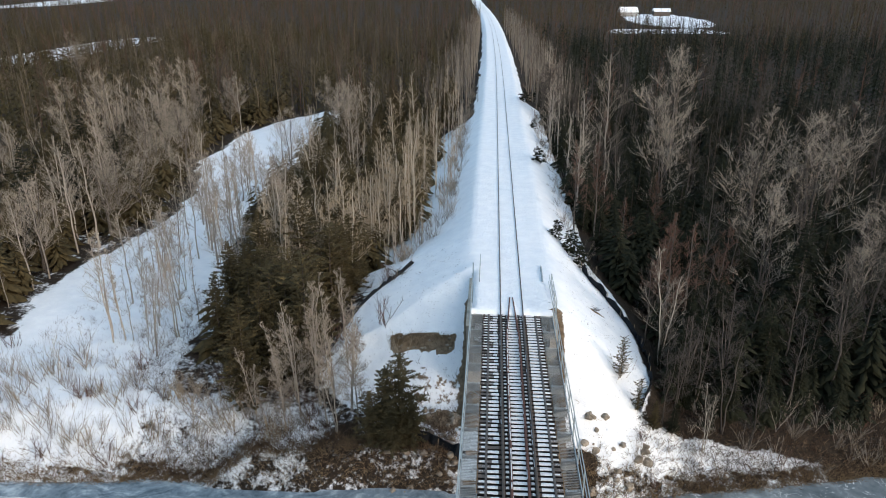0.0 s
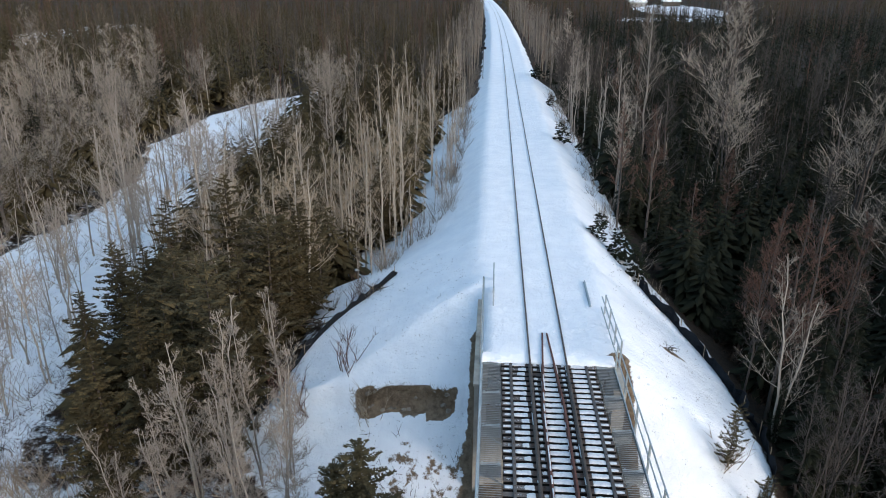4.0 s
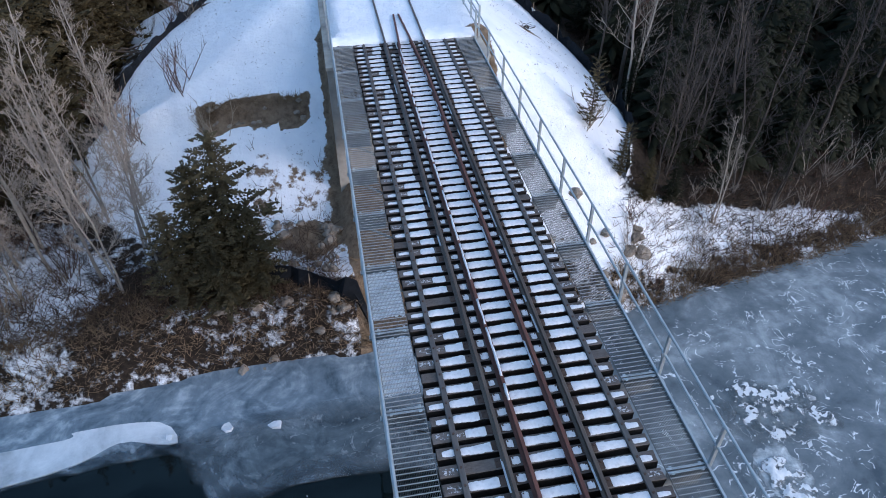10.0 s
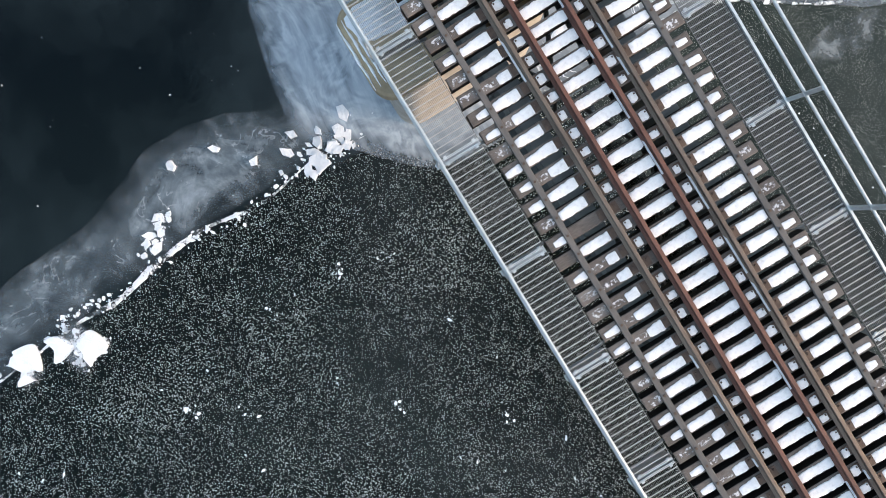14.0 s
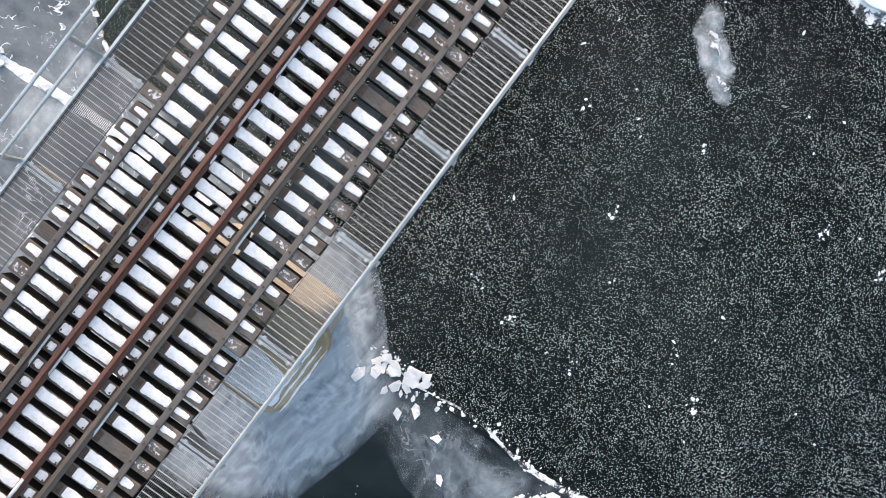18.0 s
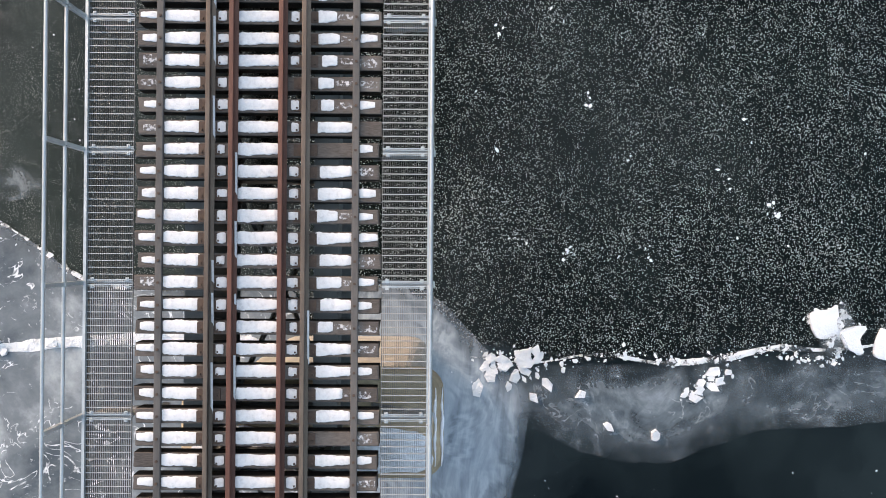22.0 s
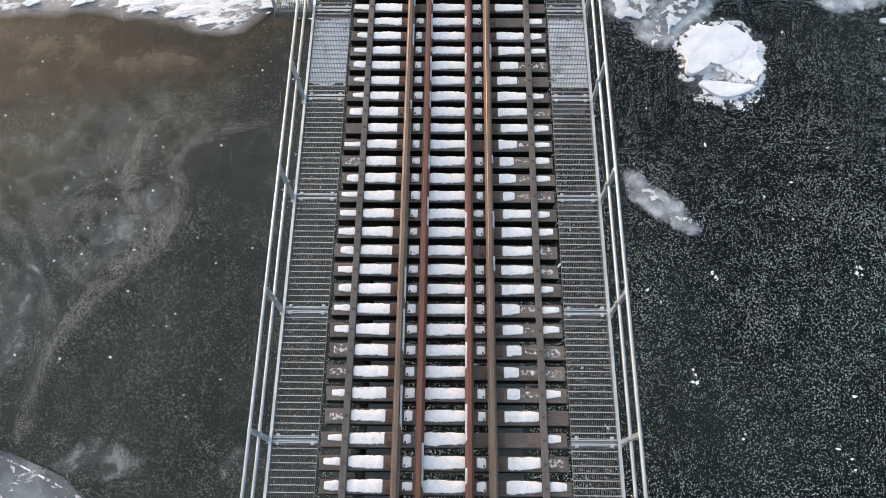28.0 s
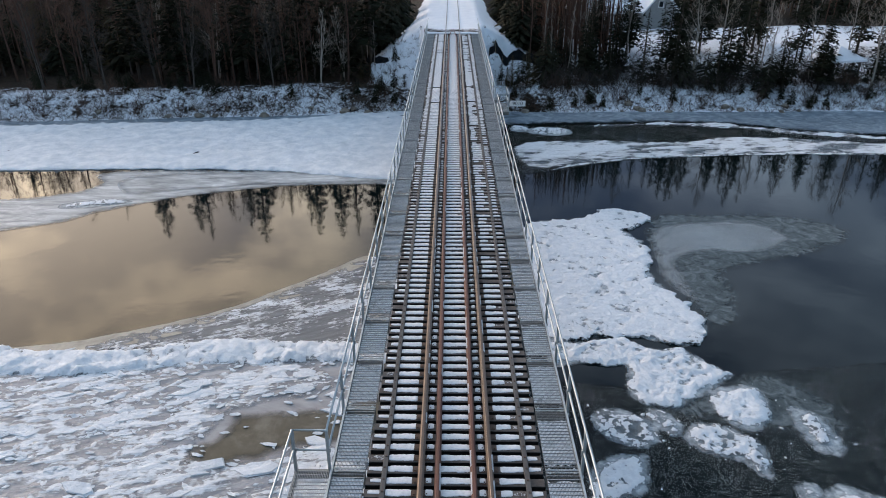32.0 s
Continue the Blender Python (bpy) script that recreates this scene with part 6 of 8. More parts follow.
fixings = Buf()
for k in range(TIES):
    y = -0.03 - TIE_STEP * k
    for s in (-1, 1):
        fixings.box(s * 0.755 - 0.19, s * 0.755 + 0.19, y - 0.09, y + 0.09, TIE_TOP + 0.002, TIE_TOP + 0.014)
        for x in (s * 0.755 - 0.14, s * 0.755 + 0.14):
            fixings.box(x - 0.014, x + 0.014, y + 0.02, y + 0.05, TIE_TOP + 0.014, TIE_TOP + 0.035)
        fixings.tube([(s * 1.556, y, TIE_TOP + 0.05), (s * 1.556, y, TIE_TOP + 0.068)], 0.024, 6)
ob = part("fixing_hardware", fixings, PLATE, track)
ob["kind"] = "stuff"


def snow_on_ties():
    """Ragged caps of snow left between the rails on every tie."""
    rng = random.Random(11)
    b = Buf()

    def cap(x0, x1, yc, hw, z, h, out=b, taper=0.0, s=1):
        """One patch; taper narrows it towards the walkway side."""
        n = max(5, int((x1 - x0) / 0.038))
        p1, p2, p3 = rng.uniform(0, 6), rng.uniform(0, 6), rng.uniform(0, 6)
        vs, fs = [], []
        for i in range(n + 1):
            u = i / n
            x = x0 + (x1 - x0) * u + (rng.uniform(-0.012, 0.012) if 0 < i < n else 0)
            away = u if s > 0 else 1 - u
            end = min(1.0, 0.82 + 2.5 * min(u, 1 - u))
            lo = yc - hw * end * (1 - 0.55 * taper * away) * (0.95 + 0.05 * math.sin(x * 11 + p1) + rng.uniform(-0.1, 0.05))
            hi = yc + hw * end * (1 - 1.25 * taper * away) * (0.95 + 0.06 * math.sin(x * 9 + p2) + rng.uniform(-0.13, 0.06))
            hi = max(hi, lo + 0.025)
            t = h * (0.25 if i in (0, n) else 1.0) * (0.9 + 0.2 * math.sin(x * 23 + p3))
            e = min(0.016, 0.3 * (hi - lo))
            vs += [(x, lo, z), (x, lo + 0.3 * e, z + 0.7 * t), (x, lo + e, z + t), (x, hi - e, z + t), (x, hi - 0.3 * e, z + 0.7 * t), (x, hi, z)]
        for i in range(n):
            for j in range(5):
                a = i * 6 + j
                fs.append((a, a + 6, a + 7, a + 1))
        out.add(vs, fs)

    frost = Buf()
    for k in range(TIES):
        y = -0.03 - TIE_STEP * k
        z = TIE_TOP + 0.001
        far = float(ease(-y, 40, 80))
        north = max(float(ease(y, -20, -11)), float(ease(y, -55, -80)))
        off = -0.012
        for s in (-1, 1):
            keep = 0.985 if s > 0 or y > -16 else 0.95
            if rng.random() < keep:
                x0, x1 = 0.9 + rng.uniform(0, 0.05) * (1 if s > 0 else 2.2), 1.494
                if s < 0 and rng.random() < 0.35:
                    cut = rng.uniform(0.12, 0.3)
                    cap(-x1, -x1 + cut - 0.02, y + off, 0.05, z, 0.004, frost)
                    x1 -= cut
                cap(*sorted((s * x0, s * x1)), y + off, rng.uniform(0.098, 0.112) + 0.03 * far + 0.022 * north, z, 0.015 + 0.012 * north + 0.02 * far, b, 0.1 if s > 0 else 0.22, s)
            x0, x1 = 1.615, 1.615 + rng.uniform(0.2, 0.3)
            if rng.random() < (0.74 if s > 0 else 0.66) + 0.34 * far + 0.2 * float(ease(y, -16, -6)):
                cap(*sorted((s * x0, s * x1)), y + rng.uniform(-0.03, 0.0), rng.uniform(0.06, 0.092) + 0.035 * far, z, 0.012 + 0.02 * far, b, 0.3 - 0.25 * far, s)
            elif rng.random() < 0.7:
                cap(*sorted((s * x0, s * x1)), y + rng.uniform(-0.02, 0.01), rng.uniform(0.05, 0.09), z, 0.004, frost)
            if rng.random() < 0.96:
                cap(*sorted((s * rng.uniform(0.475, 0.53), s * 0.645)), y + off, rng.uniform(0.07, 0.096), z + 0.012, 0.02)
        cap(-0.335, 0.335, y + off, rng.uniform(0.1, 0.113) + 0.03 * far + 0.022 * north, z, 0.017 + 0.012 * north + 0.02 * far, b, 0.14, -1)
    tagged(new("tie_frost", to_mesh("tie_frost", frost, FROST, True)), "thin grey frost and half-melted snow on tie ends", "frost", kind="stuff")
    # a thin drift along the western guard rail and on the rail feet
    for x in (-0.34, 0.70, -0.82, 0.34):
        y = 0.0
        while y > SOUTH:
            ln = rng.uniform(0.1, 0.9)
            if rng.random() < (0.75 if x < 0 and x > -0.5 else 0.4):
                b.add([(x - 0.02, y, TIE_TOP + 0.01), (x + 0.02, y, TIE_TOP + 0.01), (x + 0.018, y - ln, TIE_TOP + 0.04), (x - 0.018, y - ln, TIE_TOP + 0.04), (x, y - ln / 2, TIE_TOP + 0.075)],
                      [(0, 1, 4), (1, 2, 4), (2, 3, 4), (3, 0, 4)])
            y -= ln + rng.uniform(0.1, 0.6)
    # snow still lying on top of the western guard rail near the north end
    y = -1.0
    while y > -17:
        ln = rng.uniform(0.3, 1.4)
        n = max(2, int(ln / 0.15))
        x = -0.39 + 0.29 * max(0.0, (y + 3.2) / 5.7)
        path = [(x + rng.uniform(-0.006, 0.006), y - ln * k / n, 0.002) for k in range(n + 1)]
        b.tube(path, [0.03 * rng.uniform(0.6, 1.1) for _ in path], 5)
        y -= ln + rng.uniform(0.02, 0.25) * (1 + max(0, -y - 8) * 0.4)
    tagged(new("tie_snow", to_mesh("tie_snow", b, TIE_SNOW, True)), "ragged white snow left on the ties", "snow", kind="stuff")


snow_on_ties()


# ---- trees ----
def unit(rng, up):
    a = rng.uniform(0, 2 * math.pi)
    c = math.sqrt(max(0.0, 1 - up * up))
    return Vector((c * math.cos(a), c * math.sin(a), up))


def flat_twig(buf, a, b, w, rng):
    """A very fine twig, one tapering blade."""
    d = b - a
    s = d.cross(unit(rng, rng.uniform(-1, 1))).normalized() * w
    buf.add([a + s, a - s, b], [(0, 1, 2)])


def bare_tree(seed, h, spread, limbs=22, subs=6, twigs=5, low=0.28, rise=0.6, stems=1, r0=None, lean=0.04, fine=3, full=0.5, arm=0.5):
    """A leafless tree: its stem or stems, and a crown of limbs, branches, twigs and fine tips."""
    rng = random.Random(seed)
    trunk, crown = Buf(), Buf()
    for st in range(stems):
        hh = h * (1 if st == 0 else rng.uniform(0.75, 0.97))
        tilt = unit(rng, 0.0) * (lean if stems == 1 else rng.uniform(0.05, 0.16))
        n = 7
        base = Vector((0, 0, -0.3)) if stems == 1 else Vector((rng.uniform(-0.2, 0.2), rng.uniform(-0.2, 0.2), -0.3))
        pts = [base + Vector((0, 0, hh * k / n)) + tilt * hh * (k / n) ** 1.3 + unit(rng, 0) * (0.008 * hh * (k > 0)) for k in range(n + 1)]
        r = (r0 or 0.0085 * h) * (1 if stems == 1 else 0.75)
        trunk.tube(pts, [r * (1 - 0.88 * k / n) + 0.01 for k in range(n + 1)], 6, False)
        count = limbs // stems
        for i in range(count):
            t = low + (0.97 - low) * ((i + rng.random()) / count)
            f = t * n
            p = pts[int(f)].lerp(pts[min(int(f) + 1, n)], f - int(f))
            u = (t - low) / (1 - low)
            up = min(0.96, rise + 0.32 * u + rng.uniform(-0.16, 0.16))
            d = unit(rng, up)
            ln = spread * h * (full + (1 - full) * math.sin(math.pi * min(1, u * 0.9 + 0.2))) * (1 - 0.45 * u) * rng.uniform(0.65, 1.2)
            rr = r * (1 - 0.8 * t) * 0.5 + 0.012
            q, path = p.copy(), [p.copy()]
            for _ in range(3):
                d = (d + Vector((rng.uniform(-0.25, 0.25), rng.uniform(-0.25, 0.25), 0.16))).normalized()
                q = q + d * (ln / 3)
                path.append(q.copy())
            trunk.tube(path, [arm * rr, arm * rr * 0.7, arm * rr * 0.45, 0.008], 4, False)
            for _j in range(subs):
                s = rng.uniform(0.2, 1.0) * 3
                k = int(min(s, 2.99))
                o = path[k].lerp(path[k + 1], s - k)
                dd = (d * 0.75 + unit(rng, rng.uniform(-0.25, 0.65)) * 0.9).normalized()
                l2 = ln * rng.uniform(0.28, 0.6) * (1.1 - 0.15 * s)
                m = o + dd * l2 * 0.5
                e = m + (dd + unit(rng, 0.5) * 0.4).normalized() * l2 * 0.5
                crown.spike(o, m + (m - o) * 0.1, rr * 0.38 + 0.007)
                flat_twig(crown, m, e, rr * 0.25 + 0.009, rng)
                for _k in range(twigs):
                    w = o.lerp(m, rng.uniform(0.2, 1.0)) if rng.random() < 0.5 else m.lerp(e, rng.random())
                    dt = (dd * 0.75 + unit(rng, rng.uniform(-0.2, 0.8)) * 0.9).normalized()
                    tip = w + dt * l2 * rng.uniform(0.3, 0.7)
                    flat_twig(crown, w, tip, 0.013, rng)
                    for _l in range(fine):
                        g = w.lerp(tip, rng.uniform(0.25, 0.95))
                        flat_twig(crown, g, g + (dt * 0.8 + unit(rng, rng.uniform(-0.1, 0.8)) * 0.8).normalized() * l2 * rng.uniform(0.12, 0.3), 0.009, rng)
    return trunk, crown


def conifer(seed, h, radius, boughs=80, stations=5, droop=0.25, bare=0.12, shape=0.9, dense=1.0, width=0.3):
    """An evergreen: a stem, and boughs that carry flat sprays of foliage."""
    rng = random.Random(seed)
    trunk, crown = Buf(), Buf()
    trunk.tube([(0, 0, -0.3), (0.02 * h * rng.uniform(-1, 1), 0.02 * h * rng.uniform(-1, 1), h * 0.5), (0, 0, h)], [0.014 * h, 0.009 * h, 0.01], 6, False)
    golden = 2.39996
    for i in range(boughs):
        t = bare + (1 - bare) * (i + rng.random()) / boughs
        z = h * t
        ln = radius * ((1 - t) ** shape * 0.97 + 0.03) * rng.uniform(0.45, 1.2)
        a = golden * i + rng.uniform(-0.6, 0.6)
        out = Vector((math.cos(a), math.sin(a), 0))
        side = Vector((-out.y, out.x, 0))
        for j in range(stations):
            s = (j + 0.7) / stations
            p = out * (ln * s) + Vector((0, 0, z - droop * ln * s * s + 0.12 * ln * math.sin(3 * s)))
            w = width * ln * (1.1 - 0.65 * s) * rng.uniform(0.7, 1.3) + 0.06
            for q in (-1, 1):
                for _ in range(int(dense + rng.random())):
                    tip = p + side * (q * w * rng.uniform(0.7, 1.3)) + out * (w * rng.uniform(0.2, 0.9)) + Vector((0, 0, w * rng.uniform(-0.55, 0.2)))
                    mid = p.lerp(tip, 0.55)
                    nn = Vector((rng.uniform(-1, 1), rng.uniform(-1, 1), 1.2)).normalized()
                    perp = (tip - p).cross(nn).normalized() * (0.3 * w)
                    crown.add([p, mid + perp - nn * 0.06 * w, tip, mid - perp - nn * 0.06 * w], [(0, 1, 2), (0, 2, 3)])
        e = out * ln + Vector((0, 0, z - droop * ln))
        crown.spike(out * (0.8 * ln) + Vector((0, 0, z - droop * 0.64 * ln)), e + out * 0.1, 0.05 + 0.04 * ln)
    crown.tube([(0, 0, h * 0.93), (0, 0, h * 1.01)], [0.05, 0.012], 4, False)
    return trunk, crown


def tree_kind(name, label, category, group, shape, bark, leaf):
    """The first of a kind, parked under its own place; copies share its meshes."""
    trunk, crown = shape
    ob = thing(name, label, category, (0, 0, 0), group=group)
    part("trunk", trunk, bark, ob, "", True)
    part("crown", crown, leaf, ob)
    return ob


G1, G2, G3, G4 = "bare trees", "evergreen trees", "young poles along the track", "bank trees"
KINDS = {
    "aspen": [tree_kind("bare_tree", "tall leafless grey-brown tree with a fine crown", "tree", G1, bare_tree(100 + k, 14, 0.27, 24, 6, 4, 0.3, 0.55), BARK_GREY, TWIG_GREY) for k in range(3)],
    "tan": [tree_kind("bare_tree", "leafless tan-barked tree with upswept twigs", "tree", G1, bare_tree(120 + k, 13, 0.24, 24, 6, 4, 0.25, 0.6), BARK_PALE, TWIG_TAN) for k in range(3)],
    "broad": [tree_kind("bare_tree", "broad leafless grey tree with a wide twiggy crown", "tree", G1, bare_tree(140 + k, 15, 0.44, 24, 9, 5, 0.2, 0.5, 2, 0.2, fine=3), BARK_SHADE, TWIG_GREY) for k in range(3)],
    "birch": [tree_kind("birch_tree", "leafless birch with a pale forked stem", "tree", G1, bare_tree(160 + k, 11, 0.26, 24, 6, 5, 0.25, 0.55, 2, 0.085, arm=0.55), BARK_PALE, TWIG_GREY) for k in range(3)],
    "dusk": [tree_kind("bare_tree", "leafless grey tree, shade-darkened, among evergreens", "tree", G1, bare_tree(190 + k, 12, 0.27, 22, 6, 4, 0.3, 0.55), BARK_SHADE, TWIG_SHADE) for k in range(2)],
    "bushy": [tree_kind("cedar_tree", "full olive-brown cedar with feathery sprays", "tree", G2, conifer(335 + k, 7, 2.2, 165, 9, -0.12, 0.03, 0.42, 3.4, 0.085), BARK_DARK, NEEDLE_BROWN) for k in range(2)],
    "scrub": [tree_kind("cedar_tree", "ragged olive-brown cedar with open upswept boughs", "tree", G2, conifer(330 + k, 8, 2.0, 70, 11, -0.4, 0.06, 0.3, 3.6, 0.085), BARK_DARK, NEEDLE_BROWN) for k in range(2)],
    "red": [tree_kind("bare_tree", "slim leafless tree with reddish twigs", "tree", G1, bare_tree(180 + k, 11, 0.2, 26, 7, 5, 0.3, 0.65), BARK_SHADE, TWIG_RED) for k in range(2)],
    "pole": [tree_kind("sapling", "thin grey leafless pole tree", "tree", G3, bare_tree(200 + k, 9, 0.13, 16, 5, 3, 0.35, 0.75, 1, 0.055, fine=2), BARK_GREY, TWIG_GREY) for k in range(3)],
    "polt": [tree_kind("sapling", "thin tan leafless pole tree", "tree", G3, bare_tree(210 + k, 9, 0.14, 16, 5, 3, 0.3, 0.75, 1, 0.055, fine=2), BARK_PALE, TWIG_TAN) for k in range(2)],
    "lean": [tree_kind("bare_tree", "slender leafless tree with long thin stems", "tree", G4, bare_tree(250 + k, 10, 0.22, 28, 7, 5, 0.18, 0.6, 2, 0.062, arm=0.42), BARK_GREY, TWIG_GREY) for k in range(3)],
    "slim": [tree_kind("bare_tree", "slender leafless tree, colours darkened for the shaded bank", "tree", G4, bare_tree(230 + k, 10, 0.24, 22, 6, 5, 0.25, 0.55, 2, 0.075), BARK_SHADE, TWIG_SHADE) for k in range(3)],
    "spruce": [tree_kind("spruce_tree", "dark green narrow spruce tree", "tree", G2, conifer(300 + k, 11, 2.1, 90, 5, 0.3, 0.06, 0.9, 1.4), BARK_DARK, NEEDLE_DARK) for k in range(3)],
    "cedar": [tree_kind("cedar_tree", "dense brownish-green cedar tree", "tree", G2, conifer(320 + k, 9.5, 2.3, 130, 8, -0.25, 0.04, 0.55, 2.4, 0.13), BARK_DARK, NEEDLE_OLIVE) for k in range(3)],
    "pine": [tree_kind("pine_tree", "dark evergreen with open boughs", "tree", G2, conifer(340 + k, 13, 2.9, 80, 6, 0.1, 0.15, 0.7, 1.4, 0.34), BARK_DARK, NEEDLE_DARK) for k in range(2)],
}
FIRST = {id(o): True for row in KINDS.values() for o in row}
BASE_H = {"slim": 10, "lean": 10, "bushy": 7, "dusk": 12, "scrub": 8, "aspen": 14, "tan": 13, "broad": 15, "birch": 11, "red": 11, "pole": 9, "polt": 9, "spruce": 11, "cedar": 9.5, "pine": 13}
rng = random.Random(21)
planted = []


def plant(kind, x, y, h, turn=None, lean=(0, 0)):
    row = KINDS[kind]
    ob = row[rng.randrange(len(row))]
    turn = rng.uniform(0, 360) if turn is None else turn
    s = h / BASE_H[kind]
    m = pose(x, y * LONG, float(ground_z(x, y)) - 0.05, lean[0], lean[1], turn) @ Matrix.Diagonal((s * rng.uniform(0.9, 1.1), s * rng.uniform(0.9, 1.1), s, 1))
    if FIRST.pop(id(ob), None):
        ob.matrix_basis = m
        made = ob
    else:
        made = copy_thing(ob, Matrix.Identity(4))
        made.matrix_basis = m
    planted.append((x, y))
    return made


# the trees that stand out
for kind, x, y, h in (
        ("bushy", -6.9, -5.4, 6.3), ("bushy", -7.9, -5.2, 5.2), ("bushy", -6.2, -5.9, 3.8), ("bushy", -8.8, -6.0, 4.0), ("bushy", -7.4, -6.4, 3.4), ("lean", -11.2, -5.0, 8), ("lean", -13.6, -1.0, 9), ("lean", -9.8, -4.4, 7), ("lean", -10.6, -3.0, 8), ("lean", -12.0, -4.2, 7.4), ("lean", -15.2, -3.2, 7), ("lean", -12.2, -1.4, 8.6), ("lean", -10.9, -1.0, 7), ("lean", -14.6, -4.8, 6.4), ("lean", -11.6, 0.6, 8),
        ("birch", 11.0, 2.4, 9.8), ("slim", 11.6, -1.4, 6.4), ("slim", 12.6, -1.2, 7.4), ("red", 11.3, 4.4, 12), ("red", 13.6, 6.5, 11), ("red", 12.2, 9.6, 10.5),
        ("scrub", 7.3, -1.6, 3.0), ("scrub", 8.3, -3.0, 2.4), ("cedar", 9.3, -3.6, 2.2), ("pine", 10.6, -3.4, 2.6), ("pine", 11.8, -1.4, 3.6), ("spruce", 10.9, 2.4, 3.4), ("pine", 13.0, -2.8, 3.4),
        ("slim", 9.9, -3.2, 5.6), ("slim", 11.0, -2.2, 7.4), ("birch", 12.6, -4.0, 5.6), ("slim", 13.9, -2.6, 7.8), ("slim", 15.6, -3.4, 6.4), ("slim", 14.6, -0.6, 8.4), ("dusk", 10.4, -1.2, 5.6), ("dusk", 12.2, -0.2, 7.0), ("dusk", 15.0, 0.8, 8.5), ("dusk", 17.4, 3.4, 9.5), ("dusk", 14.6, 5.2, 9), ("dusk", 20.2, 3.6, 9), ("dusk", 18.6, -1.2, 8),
        ("pine", 12.6, 2.0, 4.2), ("pine", 13.6, 2.6, 6.0), ("spruce", 12.2, 4.8, 5.0), ("pine", 13.4, 7.4, 7), ("pine", 15.4, 0.2, 5), ("spruce", 17.2, -0.8, 5), ("spruce", 19.5, -0.4, 5.5), ("pine", 18, 2, 7), ("pine", 12.4, 11.6, 7), ("spruce", 21, 1.6, 6), ("spruce", 14.8, -1.8, 3.6), ("spruce", 16.4, -2.2, 3.8),
        ("lean", -12.8, -2.6, 8), ("cedar", -15.0, 1.6, 7.5), ("cedar", -15.0, 5.4, 8.5), ("lean", -13.9, -3.6, 8), ("lean", -16.8, -4.2, 6.5), ("cedar", -13.4, 10.8, 7.5), ("cedar", -14.6, 8.4, 8), ("scrub", -14.4, -0.6, 6), ("cedar", -15.4, 12.6, 8.5), ("scrub", -13.2, 13.6, 6.5), ("cedar", -16.4, -1.0, 6), ("cedar", -14.6, 3.4, 6.5),
        ("broad", 24.2, 24.2, 16), ("broad", 29.6, 23.2, 16), ("broad", 22, 48.6, 19), ("broad", 35, 32, 15), ("aspen", 13.6, 48, 19), ("broad", 21, 12, 12), ("broad", 27, 9, 11),
        ("birch", -49.5, 27.5, 12), ("broad", -61.5, 78, 14), ("broad", -58, 83, 13), ("broad", -102, 119, 15), ("broad", -44, 47, 12),
        ("spruce", -21.5, 69.4, 11), ("spruce", -19.0, 70.5, 10), ("spruce", -22.5, 73, 10), ("spruce", -15.3, 187, 14), ("spruce", -17, 180, 12), ("spruce", -14, 192, 13), ("spruce", -12.5, 184, 11),
        ("cedar", -17.0, 9.6, 11.2), ("cedar", -19.5, 3.8, 8), ("cedar", -20.3, 9.2, 10), ("cedar", -16.2, 6.2, 8), ("cedar", -18.2, 1.2, 6.5), ("cedar", -21.8, 6.0, 8.5), ("cedar", -16.0, 13.5, 9.5), ("cedar", -18.9, 14, 9),
        ("tan", -15.8, 21, 11.6), ("tan", -11.6, 20.5, 10.5), ("aspen", -31.4, 24.3, 13), ("aspen", -29, 20, 12), ("aspen", -27.5, 29, 13), ("tan", -17.8, 17.5, 11), ("tan", -13.6, 12.6, 10),
        ("aspen", -24.8, 12.0, 11), ("aspen", -25.8, 18, 12), ("birch", -22.6, 20.5, 12), ("broad", -47, 42, 12), ("broad", -52, 45, 12), ("broad", -63, 62, 14), ("broad", -67, 58, 13), ("broad", 41, 18, 13), ("broad", 33, 14, 12), ("broad", 17.5, 33, 15)):
    plant(kind, x, y, h)


for _ in range(24):                 # a thicket of cedars west of the cone
    a, r = rng.uniform(0, 6.3), math.sqrt(rng.random())
    x, y = -17.8 + 4.2 * r * math.cos(a), 7.6 + 11 * r * math.sin(a)
    plant(rng.choice(("cedar", "scrub")), x, y, rng.uniform(5.5, 9.5))
for _ in range(9):
    plant(rng.choice(("scrub", "cedar", "birch", "scrub")), rng.uniform(-16.5, -13.8), rng.uniform(-3, 9), rng.uniform(5.5, 9))


def clear_of(x, y, gap):
    return all((x - a) ** 2 + (y - b) ** 2 > gap * gap for a, b in planted[-400:]) and all((x - a) ** 2 + (y - b) ** 2 > gap * gap for a, b in planted[:-400])


